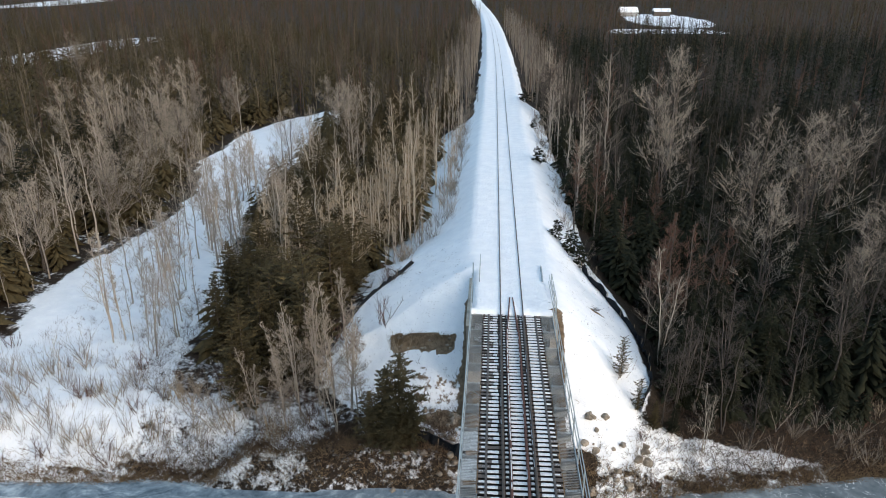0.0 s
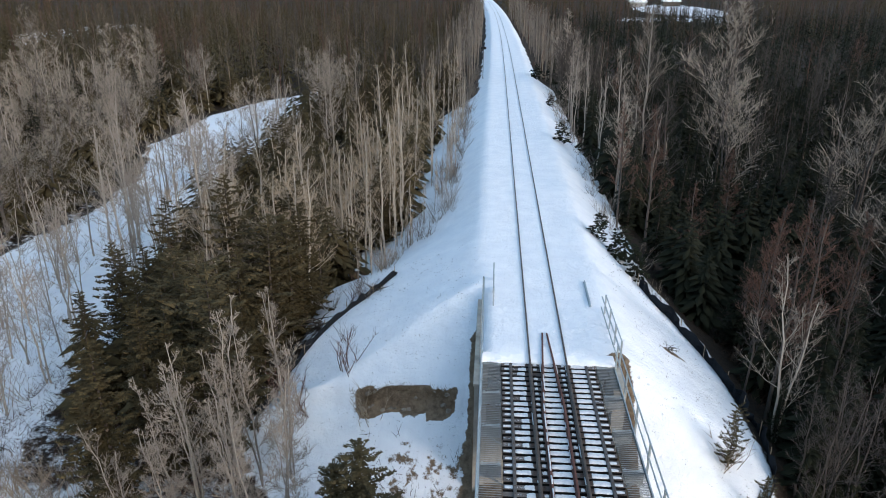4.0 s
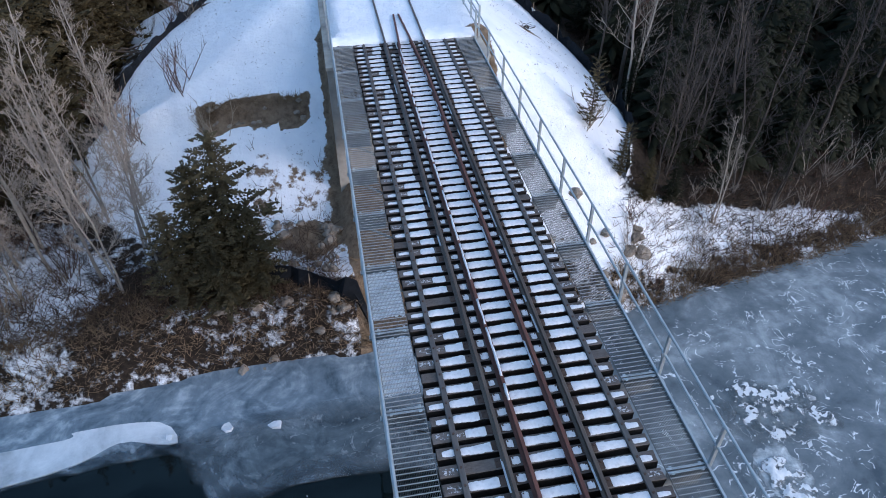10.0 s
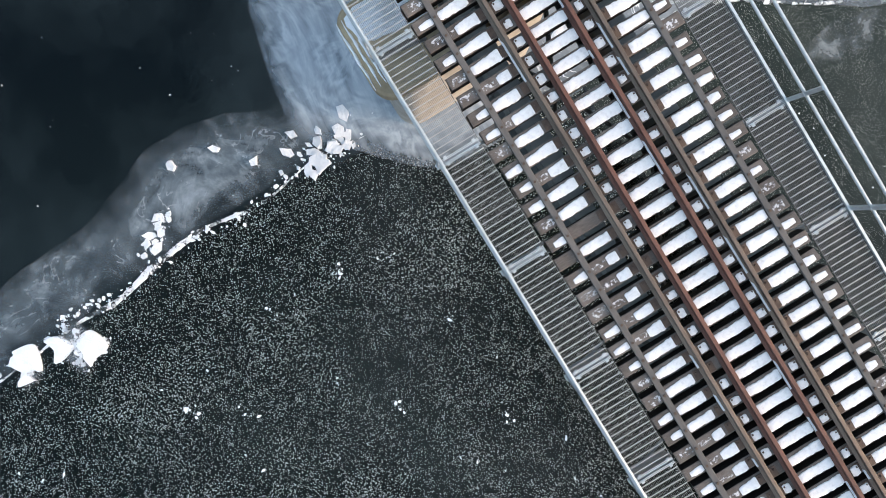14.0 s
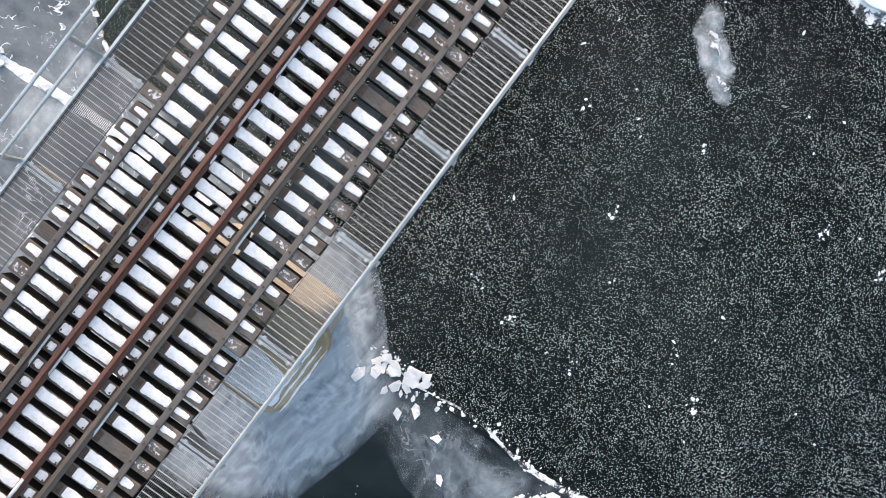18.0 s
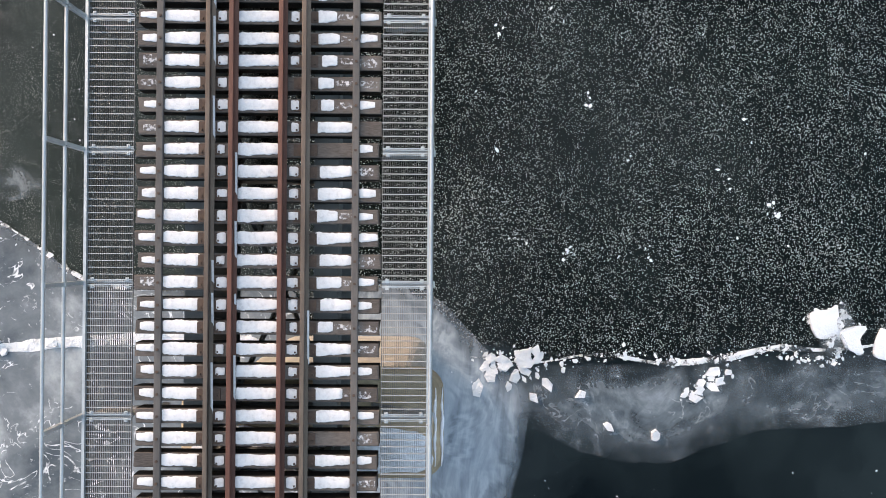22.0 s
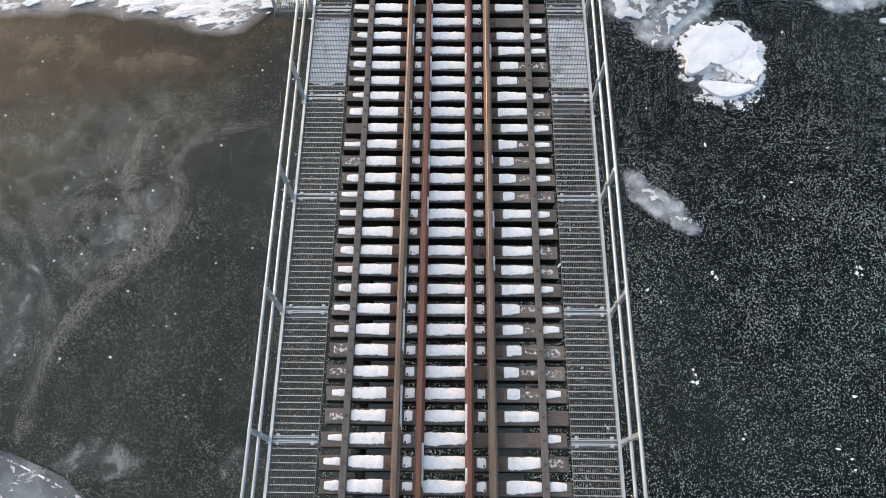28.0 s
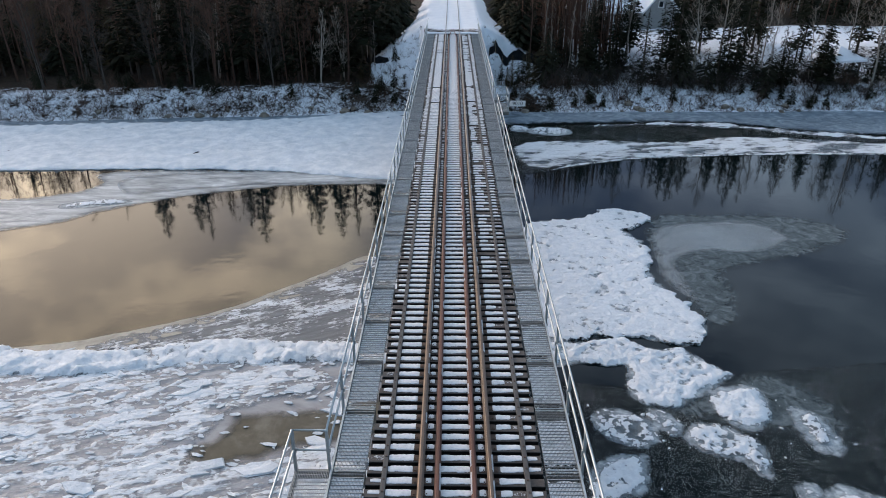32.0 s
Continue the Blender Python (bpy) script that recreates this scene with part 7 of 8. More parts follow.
# woods close to the line, north
tries = 0
while len(planted) < 800 and tries < 16000:
    tries += 1
    x, y = rng.uniform(-66, 56), -4 + 92 * rng.random() ** 1.15
    d = x - float(track_x(y))
    toe_w, toe_e = 7.6 + 6.6 * float(ease(y, 26, 10)), 6.6 + 3.2 * float(ease(y, 20, 8))
    if -toe_w < d < toe_e or y < bank_north(x) + 2.0 + (7 if x < -13 else 3.0 * (x > 9)):
        continue
    if strip(np.array(x), np.array(y), CLEARING) > -1.2 and rng.random() < 0.96:
        continue
    if not clear_of(x, y, 1.1 if abs(d) < 16 else 1.5):
        continue
    u = rng.random()
    if d < 0:
        if -d < 16 and y > 14:
            kind, h = rng.choice((("tan", 10), ("polt", 8.5), ("polt", 8), ("pole", 8), ("tan", 11), ("cedar", 6.5)))
        elif -d < 24:
            kind, h = rng.choice((("tan", 11), ("aspen", 11.5), ("cedar", 8.5), ("cedar", 7), ("polt", 8), ("cedar", 9)))
        elif strip(np.array(x), np.array(y), CLEARING) > -7:
            kind, h = rng.choice((("aspen", 11), ("pole", 8), ("broad", 10), ("pole", 7)))
        else:
            kind, h = rng.choice((("cedar", 9), ("spruce", 9.5), ("pine", 10), ("aspen", 12), ("birch", 11), ("cedar", 8)))
    else:
        if d < 15 and y > 28:
            kind, h = rng.choice((("aspen", 12), ("pole", 10), ("dusk", 11), ("slim", 10), ("dusk", 12), ("pine", 8)))
        elif d < 17:
            kind, h = rng.choice((("spruce", 7), ("pine", 6), ("pine", 8), ("red", 10), ("dusk", 9), ("spruce", 8)))
        else:
            kind, h = rng.choice((("spruce", 9.5), ("pine", 8), ("pine", 10), ("spruce", 8), ("pine", 9), ("spruce", 7), ("spruce", 10), ("dusk", 12), ("pine", 9), ("dusk", 11)))
    plant(kind, x, y, h * rng.uniform(0.78, 1.15))

# the south shore
for kind, x, y, h in (("spruce", -20.3, -106.5, 9.5), ("spruce", -24.4, -104.2, 9), ("spruce", -27.0, -105.8, 9.5), ("spruce", -31, -102.6, 7), ("spruce", -35.5, -103.4, 7.5), ("spruce", -44.4, -103.2, 5), ("spruce", -17, -108, 8),
                      ("spruce", -13.2, -108.5, 7), ("pine", -30.2, -112, 12), ("pine", -39, -113, 13), ("aspen", -33, -108, 12), ("aspen", -37.5, -104, 9), ("pine", -5.8, -103.2, 3.0), ("cedar", -7.0, -102.8, 3.6), ("pine", -8.2, -102.4, 4.2), ("cedar", -8.8, -102.6, 4.4), ("pine", -7.6, -102.0, 3.4), ("cedar", -6.4, -102.0, 2.6), ("cedar", -9.6, -103.2, 3.6), ("pine", -9.4, -107.4, 2.2), ("cedar", 5.6, -101.6, 1.6), ("cedar", 9.6, -102.6, 2.0), ("cedar", 10.8, -103.4, 2.2), ("slim", 20.7, -100.5, 10), ("birch", 15.3, -101.9, 9), ("slim", 39.2, -98.6, 11), ("slim", 34.8, -101.5, 11), ("birch", 13.1, -104.0, 9), ("slim", 10.9, -106.4, 9), ("slim", 29.6, -99.6, 10), ("slim", 46.0, -98.0, 11), ("pine", 9.8, -105.4, 15), ("spruce", 12.4, -104.6, 16), ("pine", 17.6, -105.0, 16), ("spruce", 18.4, -103.8, 14), ("pine", 24.8, -104.6, 17), ("spruce", 26.8, -105.2, 15), ("pine", 14.8, -106.2, 17), ("spruce", 31.6, -103.4, 16), ("pine", 37.4, -103.6, 16), ("pine", -23.0, -112.5, 10), ("pine", -22.2, -111.0, 9.5), ("pine", -27.2, -106.4, 10.5), ("pine", -26.4, -107.6, 9.5), ("pine", -32.0, -112.4, 11), ("pine", -32.2, -103.6, 9), ("pine", -38.4, -101.9, 7), ("pine", -42.8, -102.4, 8.5), ("pine", -43.6, -103.4, 9), ("pine", -15.8, -104.0, 8), ("pine", -16.4, -105.4, 9), ("pine", -19.4, -106.0, 8), ("spruce", -15.4, -104.6, 7), ("spruce", -18.6, -103.4, 6), ("spruce", -22.4, -103.2, 8.5), ("spruce", -25.8, -102.6, 7), ("spruce", -33.4, -103.8, 8), ("spruce", -38.2, -102.8, 7.5), ("spruce", -40.6, -104.4, 8), ("spruce", -50, -104, 9), ("spruce", -53, -106, 10), ("birch", -28.8, -104.4, 11), ("birch", -42.4, -103.6, 9), ("aspen", -22, -110, 12), ("birch", -16.4, -110, 11), ("aspen", -48, -107, 11), ("aspen", -13, -112, 11), ("pole", -12, -106, 8), ("pole", -11.4, -109.5, 9), ("pole", -14.2, -106.6, 9), ("pine", -18.6, -112, 10), ("spruce", -36, -108.5, 10), ("pine", -44, -110, 11), ("spruce", -41, -116, 11), ("pine", -52, -112, 12), ("spruce", -57, -108, 10), ("pine", -60, -113, 12), ("spruce", -29.4, -108.6, 9), ("spruce", -47.5, -104.6, 7), ("pine", -38, -118.5, 12), ("spruce", -34.6, -105.4, 8.5), ("spruce", -56, -104, 8),
                      ("broad", 22.6, -107, 9.5), ("slim", 15, -110, 10), ("slim", 18.8, -106.5, 9), ("aspen", 27, -108, 11), ("birch", 36, -107, 11), ("aspen", 10.4, -106.5, 8), ("pole", 9.2, -103.5, 6), ("pole", 12.8, -103, 6), ("red", 16.5, -104, 13), ("spruce", 21, -104.5, 13), ("red", 26, -103.6, 13), ("red", 29.5, -105, 13), ("pine", 33, -104, 15), ("red", 39, -105, 13), ("red", 44, -104, 12), ("red", 13.5, -107, 12), ("dusk", 10.8, -109, 12), ("dusk", 19, -105.5, 12), ("dusk", 31, -103.8, 12), ("dusk", 36, -104.6, 12), ("red", 23.6, -104.6, 12), ("slim", 20.4, -104, 10), ("birch", 28, -104.4, 9)):
    plant(kind, x, y, h)
tries = 0
while len(planted) < 1060 and tries < 9000:
    tries += 1
    x, y = rng.uniform(-75, 75), -102.5 - 50 * rng.random() ** 1.2
    d = x - float(track_x(y))
    near = PLAN_SOUTH - y
    toe = 6.5 + 4.5 * float(ease(near, 14, 6))
    if abs(d) < toe or -64 < x < -14 and -131 < y < -108 or x < -14 and y > -131 and rng.random() < 0.55:
        continue
    if not clear_of(x, y, 1.4):
        continue
    kind, h = rng.choice((("pine", 11), ("pine", 10), ("red", 12), ("red", 11), ("dusk", 12), ("cedar", 9), ("slim", 10), ("red", 12)) if d > 0 else (("pole", 9), ("spruce", 9), ("aspen", 12), ("pole", 10), ("pine", 12)))
    plant(kind, x, y, h * rng.uniform(0.8, 1.15))


for _ in range(46):                 # slender trees in the eastern half of the clearing
    y = rng.uniform(1, 46)
    x = float(np.interp(y, [p[0] for p in CLEARING], [p[1] for p in CLEARING])) + float(np.interp(y, [p[0] for p in CLEARING], [p[2] for p in CLEARING])) * rng.uniform(-0.1, 1.15)
    plant(rng.choice(("birch", "pole", "aspen", "polt", "birch")), x, y, rng.uniform(6.5, 10.5))
for _ in range(34):                 # sunlit tan stems over the cedars
    y = rng.uniform(7, 30)
    plant(rng.choice(("tan", "polt", "tan")), float(track_x(y)) - 9.6 - 4.6 * float(ease(y, 26, 10)) - abs(rng.gauss(0, 3.2)), y, rng.uniform(8.5, 11.5))
for _ in range(64):                 # thin poles on the western shoulder
    y = rng.uniform(13, 72)
    plant(rng.choice(("polt", "polt", "pole")), float(track_x(y)) - 6.0 - 3.2 * float(ease(y, 30, 13)) - abs(rng.gauss(0, 0.9)), y, rng.uniform(2.6, 6.0))


# ---- far woods ----
def small_bare(seed, h, spread, limbs, subs):
    rng2 = random.Random(seed)
    b = Buf()
    b.tube([(0, 0, 0), (rng2.uniform(-0.3, 0.3), rng2.uniform(-0.3, 0.3), h * 0.55), (rng2.uniform(-0.4, 0.4), 0, h)], [0.013 * h, 0.008 * h, 0.01], 3, False)
    for i in range(limbs):
        t = 0.28 + 0.68 * (i + rng2.random()) / limbs
        o = Vector((0, 0, h * t))
        d = unit(rng2, rng2.uniform(0.45, 0.85))
        ln = spread * h * (1.15 - 0.8 * t) * rng2.uniform(0.7, 1.2)
        e = o + d * ln
        b.spike(o, e, 0.03)
        for _ in range(subs):
            w = o.lerp(e, rng2.uniform(0.3, 0.95))
            b.spike(w, w + (d * 0.8 + unit(rng2, rng2.uniform(0.0, 0.8)) * 0.8).normalized() * ln * rng2.uniform(0.25, 0.5), 0.022)
    return b


def small_conifer(seed, h, radius, boughs):
    rng2 = random.Random(seed)
    b = Buf()
    b.tube([(0, 0, 0), (0, 0, h)], [0.013 * h, 0.01], 3, False)
    for i in range(boughs):
        t = 0.06 + 0.92 * (i + rng2.random()) / boughs
        ln = radius * ((1 - t) ** 0.8 + 0.05) * rng2.uniform(0.55, 1.25)
        a = 2.4 * i + rng2.uniform(-0.5, 0.5)
        out, side = Vector((math.cos(a), math.sin(a), 0)), Vector((-math.sin(a), math.cos(a), 0))
        p, e = Vector((0, 0, h * t + 0.15 * ln)), out * ln + Vector((0, 0, h * t - 0.25 * ln))
        m = p.lerp(e, 0.6)
        b.add([p, m + side * 0.17 * ln, e, m - side * 0.17 * ln, m + Vector((0, 0, 0.16 * ln))], [(0, 1, 4), (1, 2, 4), (2, 3, 4), (3, 0, 4)])
    return b


def arrays(b):
    tris = []
    for f in b.f:
        tris += [(f[0], f[k], f[k + 1]) for k in range(1, len(f) - 1)]
    return np.array([tuple(p) for p in b.v], float), np.array(tris, int)


def woods(name, label, material, shapes, spots):
    """Many trees far off, joined into one mesh."""
    vs, ts, k = [], [], 0
    r = np.random.RandomState(len(spots) + len(name))
    shapes = [arrays(s) for s in shapes]
    for x, y, s in spots:
        v, t = shapes[r.randint(len(shapes))]
        a = r.uniform(0, 6.28)
        c, sn = math.cos(a), math.sin(a)
        q = v * (s * r.uniform(0.85, 1.15), s * r.uniform(0.85, 1.15), s)
        vs.append(np.stack([q[:, 0] * c - q[:, 1] * sn + x, q[:, 0] * sn + q[:, 1] * c + y * LONG, q[:, 2]], 1))
        ts.append(t + k)
        k += len(v)
    v = np.concatenate(vs)
    lift = np.concatenate([np.full(len(q), z) for q, z in zip(vs, ground_z(np.array([p[0] for p in spots]), np.array([p[1] for p in spots])))])
    v[:, 2] += lift - 0.1
    tagged(new(name, tri_mesh(name, v, np.concatenate(ts), material)), label, "woods", kind="stuff")


def far_spots(n, box, keep_out, seed):
    r = np.random.RandomState(seed)
    out = []
    while len(out) < n:
        x, y = r.uniform(box[0], box[1]), box[2] + (box[3] - box[2]) * r.random_sample() ** 1.25
        if keep_out(x, y):
            continue
        out.append((x, y, r.uniform(0.75, 1.2)))
    return out


def open_land(x, y):
    d = abs(x - float(track_x(y)))
    if d < 6.5:
        return True
    if 0 < y < 110 and strip(np.array(x), np.array(y), CLEARING) > -0.5:
        return True
    for cx, cy, rx, ry in ((-168, 230, 15, 62), (-385, 560, 14, 110), (92, 345, 34, 16), (112, 430, 26, 60), (-34, -116, 20, 7), (-58, -124, 26, 9)):
        if math.hypot((x - cx) / rx, (y - cy) / ry) < 1.0:
            return True
    return False


def thick_keep(x, y):
    d = x - float(track_x(y))
    return -9.5 - 6.5 * float(ease(y, 26, 10)) < d < 7.6 + 4.0 * float(ease(y, 20, 8)) or y < bank_north(x) + (9 if x < 0 else 5) or strip(np.array(x), np.array(y), CLEARING) > -2.0


def mid_keep(x, y):
    return open_land(x, y) or (-64 < x < 54 and y < 84)


MID_BARE = [small_bare(400 + k, 11, 0.33, 20, 3) for k in range(6)]
MID_POLE = [small_bare(420 + k, 11, 0.13, 14, 3) for k in range(4)]
MID_FIR = [small_conifer(440 + k, 10.5, 2.3, 32) for k in range(5)]
FAR_BARE = [small_bare(460 + k, 11.5, 0.34, 12, 1) for k in range(5)]
FAR_FIR = [small_conifer(480 + k, 11.5, 2.7, 13) for k in range(4)]


def margin(x, y):
    d = abs(x - float(track_x(y)))
    return d < 5.6 or d > 15


LOW_FIR = [small_conifer(430 + k, 6.0, 2.2, 74) for k in range(6)]
woods("thicket", "brown-olive cedar thicket under the leafless trees", NEEDLE_OLIVE, LOW_FIR, far_spots(700, (-70, -7, -2, 100), thick_keep, 21))
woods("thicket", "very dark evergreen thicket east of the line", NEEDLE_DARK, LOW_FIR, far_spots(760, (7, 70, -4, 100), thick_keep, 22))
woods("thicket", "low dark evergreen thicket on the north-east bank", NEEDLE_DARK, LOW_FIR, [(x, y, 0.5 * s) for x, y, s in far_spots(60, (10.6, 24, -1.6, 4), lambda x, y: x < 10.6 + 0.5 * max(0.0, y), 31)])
woods("woods_middle", "leafless grey-brown woods", TWIG_FAR, MID_BARE, far_spots(430, (-190, 10, -2, 260), mid_keep, 1))
woods("woods_middle", "leafless grey woods with shade-darkened twigs", TWIG_SHADE, MID_BARE, far_spots(560, (-60, 170, -2, 260), mid_keep, 15))
woods("woods_middle", "leafless reddish-brown woods", TWIG_RED, MID_BARE, far_spots(420, (-190, 170, -2, 260), mid_keep, 16))
woods("woods_middle", "leafless tan woods", TWIG_OCHRE, MID_BARE, far_spots(420, (-190, 60, 0, 260), lambda x, y: mid_keep(x, y) or x > 12, 2))
woods("woods_margin", "thin pole trees lining the railway", TWIG_GREY, MID_POLE, far_spots(430, (-17, 17, 84, 330), lambda x, y: open_land(x, y) and abs(x - float(track_x(y))) < 5.4 or margin(x, y), 3))
woods("woods_evergreen", "dark evergreens among the leafless woods", NEEDLE_DARK, MID_FIR, far_spots(1700, (0, 190, -4, 280), lambda x, y: mid_keep(x, y) or x < 14, 4))
woods("woods_evergreen", "olive evergreens among the leafless woods", NEEDLE_OLIVE, MID_FIR, far_spots(2300, (-210, -9, -2, 280), mid_keep, 5))
woods("woods_far", "far leafless woods", TWIG_SHADE, FAR_BARE, far_spots(2800, (-470, 400, 230, 680), open_land, 6))
woods("woods_far", "far reddish leafless woods", TWIG_RED, FAR_BARE, far_spots(1500, (-470, 400, 230, 680), open_land, 7))
woods("woods_far", "far dark evergreens", NEEDLE_OLIVE, FAR_FIR, far_spots(4400, (-470, 400, 230, 680), open_land, 8))
woods("woods_far", "very far dark woods", NEEDLE_DARK, FAR_FIR, far_spots(700, (-900, 800, 680, 1100), open_land, 12))


def south_keep(x, y):
    return open_land(x, y) or (-74 < x < -6 and y > -150) or (abs(x) < 74 and y > -112)


woods("woods_south", "dark evergreens on the south shore", NEEDLE_DARK, MID_FIR, far_spots(520, (-200, 200, -108, -220), south_keep, 9))
woods("woods_south", "leafless woods on the south shore", TWIG_SHADE, MID_BARE, far_spots(380, (-200, 200, -108, -220), south_keep, 10))


def belt_keep(x, y):
    near = PLAN_SOUTH - y
    return abs(x - float(track_x(y))) < 6.5 + 4.5 * float(ease(near, 14, 6)) or open_land(x, y) or (-60 < x < -12 and y > -138) or bank_south(x) - y < 3.0


woods("woods_south", "dark evergreens behind the south bank", NEEDLE_DARK, MID_FIR, far_spots(300, (-150, 140, -101, -165), lambda x, y: belt_keep(x, y) or 0 < x < 60 and y > -104, 13))
woods("thicket", "dark evergreen thicket behind the south bank", NEEDLE_DARK, LOW_FIR, far_spots(440, (-110, 110, -103, -150), lambda x, y: belt_keep(x, y) or 0 < x < 60 and y > -106, 23))
woods("thicket", "dark evergreen thicket along the riverside yard", NEEDLE_DARK, LOW_FIR, [(x, y, 0.75 * s) for x, y, s in far_spots(14, (-62, -12, -101.5, -108.5), lambda x, y: -35 < x < -31 or -40.5 < x < -39 or -49 < x < -44, 25)])
woods("woods_south", "slender reddish pole trees beside the south-west slope", TWIG_RED, MID_POLE, far_spots(190, (-21, -9, -109, -150), lambda x, y: x > -11.2 or x < -14 and y < -122, 26))
woods("thicket", "small dark bushes on the south bank", NEEDLE_DARK, LOW_FIR, [(x, y, 0.32 * s) for x, y, s in far_spots(110, (-70, 70, -99.2, -104), lambda x, y: abs(x) < 6 or bank_south(x) - y < 0.9, 24)])
woods("woods_south", "reddish leafless woods behind the south bank", TWIG_RED, MID_BARE, far_spots(950, (-150, 140, -101, -165), belt_keep, 14))


# ---- undergrowth ----
def shrub_buf(seed, h, stems):
    r = random.Random(seed)
    b = Buf()
    for _ in range(stems):
        o = Vector((r.gauss(0, 0.18), r.gauss(0, 0.18), -0.05))
        d = unit(r, r.uniform(0.75, 0.97))
        m = o + d * h * r.uniform(0.35, 0.55)
        e = m + (d + unit(r, 0.4) * 0.35).normalized() * h * r.uniform(0.3, 0.5)
        b.tube([o, m, e], [0.016, 0.011, 0.004], 3, False)
        for _k in range(7):
            w = o.lerp(m, r.uniform(0.4, 1)) if r.random() < 0.4 else m.lerp(e, r.random())
            b.spike(w, w + (d * 0.7 + unit(r, r.uniform(0, 0.8)) * 0.8).normalized() * h * r.uniform(0.12, 0.32), 0.007)
    return b


def shrub_mesh(seed, h, stems, mat, name):
    return to_mesh(name, shrub_buf(seed, h, stems), mat)


shrub_mes = [shrub_mesh(500 + k, 2.2, 9, TWIG_GREY, "shrub") for k in range(4)] + [shrub_mesh(510 + k, 1.5, 12, TWIG_TAN, "shrub") for k in range(2)] + [shrub_mesh(520 + k, 1.3, 12, TWIG_RED, "shrub") for k in range(2)]
SHRUB_TEXT = ["grey leafless shrub standing in snow"] * 4 + ["tan leafless shrub standing in snow"] * 2 + ["low reddish leafless shrub"] * 2
rng = random.Random(33)


def shrub(x, y, s):
    k = rng.randrange(len(shrub_mes))
    ob = new("shrub", shrub_mes[k])
    ob.matrix_world = pose(x, y * LONG, float(ground_z(x, y)) - 0.03, 0, 0, rng.uniform(0, 360)) @ Matrix.Diagonal((s, s, s * rng.uniform(0.9, 1.3), 1))
    tagged(ob, SHRUB_TEXT[k], "shrub", "shrubs")


for _ in range(170):                # western shore and clearing edge
    x = rng.uniform(-46, -13)
    shrub(x, float(bank_north(x)) + 1.6 + abs(rng.gauss(0, 4.5)), rng.uniform(0.7, 1.5))
def shoulder():
    s = rng.choice((-1, -1, 1))
    y = rng.uniform(9, 110)
    return float(track_x(y)) + s * (5.4 + abs(rng.gauss(0, 1.0)) + (4 * float(ease(y, 26, 12)) if s < 0 else 2 * float(ease(y, 20, 8)))), y


for _ in range(60):                 # both shoulders of the line
    shrub(*shoulder(), rng.uniform(0.5, 1.1))
BRUSHWOOD = [shrub_buf(530 + k, 1.8, 10) for k in range(4)]
woods("brushwood", "thin grey brush along both shoulders of the line", TWIG_GREY, BRUSHWOOD, [(*shoulder(), rng.uniform(0.5, 1.2)) for _ in range(160)])


def south_brush():
    x = rng.choice((-1, 1)) * rng.uniform(6, 62)
    return x, float(bank_south(x)) - 0.7 - abs(rng.gauss(0, 3.2))


woods("brushwood", "dark thin brush between the trees of the riverside yard", TWIG_SHADE, BRUSHWOOD, [(rng.uniform(-62, -10.5), -101.2 - abs(rng.gauss(0, 3.4)), rng.uniform(0.8, 1.8)) for _ in range(260)])
woods("brushwood", "dark reddish brush along the south bank", TWIG_RED, BRUSHWOOD, [(*south_brush(), rng.uniform(0.5, 1.2)) for _ in range(330)])
for _ in range(45):
    x = rng.uniform(7.5, 26)
    shrub(x, float(bank_north(x)) + 0.8 + abs(rng.gauss(0, 2.2)), rng.uniform(0.5, 1.0))
for x, y, s in ((-9.3, 3.6, 1.6), (-11.2, 1.6, 1.5), (-12.4, 3.0, 1.4), (-8.0, 1.2, 1.3), (7.4, -1.5, 1.2), (-9.9, 6.2, 0.8)):
    shrub(x, y, s)


def litter(name, label, mat, count, area, h, w, seed, lie=0.3):
    """Blades and stalks strewn over the ground, as one mesh."""
    r = random.Random(seed)
    b = Buf()
    done = 0
    while done < count:
        x, y = area(r)
        z = float(ground_z(x, y))
        if z < WATER_Z + 0.02:
            continue
        done += 1
        for _ in range(4):
            d = unit(r, r.uniform(lie, 0.95))
            o = Vector((x + r.gauss(0, 0.12), y * LONG + r.gauss(0, 0.12), z - 0.03))
            b.spike(o, o + d * h * r.uniform(0.5, 1.2), w)
    tagged(new(name, to_mesh(name, b, mat)), label, "grass", kind="stuff")


litter("dead_grass", "flattened brown dead grass along the north bank", STRAW, 5200,
       lambda r: ((lambda x: (x, float(bank_north(x)) + abs(r.gauss(0, 1.1))))(r.uniform(-34, 30))), 0.5, 0.016, 1)
litter("dead_brush", "dark brown brush along the north bank", BRUSH, 3600,
       lambda r: ((lambda x: (x, float(bank_north(x)) + 0.4 + abs(r.gauss(0, 2.2))))(r.choice((r.uniform(-24, -3.5), r.uniform(11, 34))))), 0.75, 0.014, 2)
litter("dead_brush", "dark brown brush and roots on the south bank", BRUSH, 4200,
       lambda r: ((lambda x: (x, float(bank_south(x)) - 0.3 - abs(r.gauss(0, 2.6))))(r.choice((r.uniform(-62, -6.5), r.uniform(6, 62))))), 0.8, 0.018, 3)
litter("forest_brush", "brown undergrowth beneath the north woods", BRUSH, 7000,
       lambda r: (r.choice((r.uniform(-28, -14.2), r.uniform(11, 46), r.uniform(11, 30))), r.uniform(-2, 58)), 1.0, 0.016, 4)


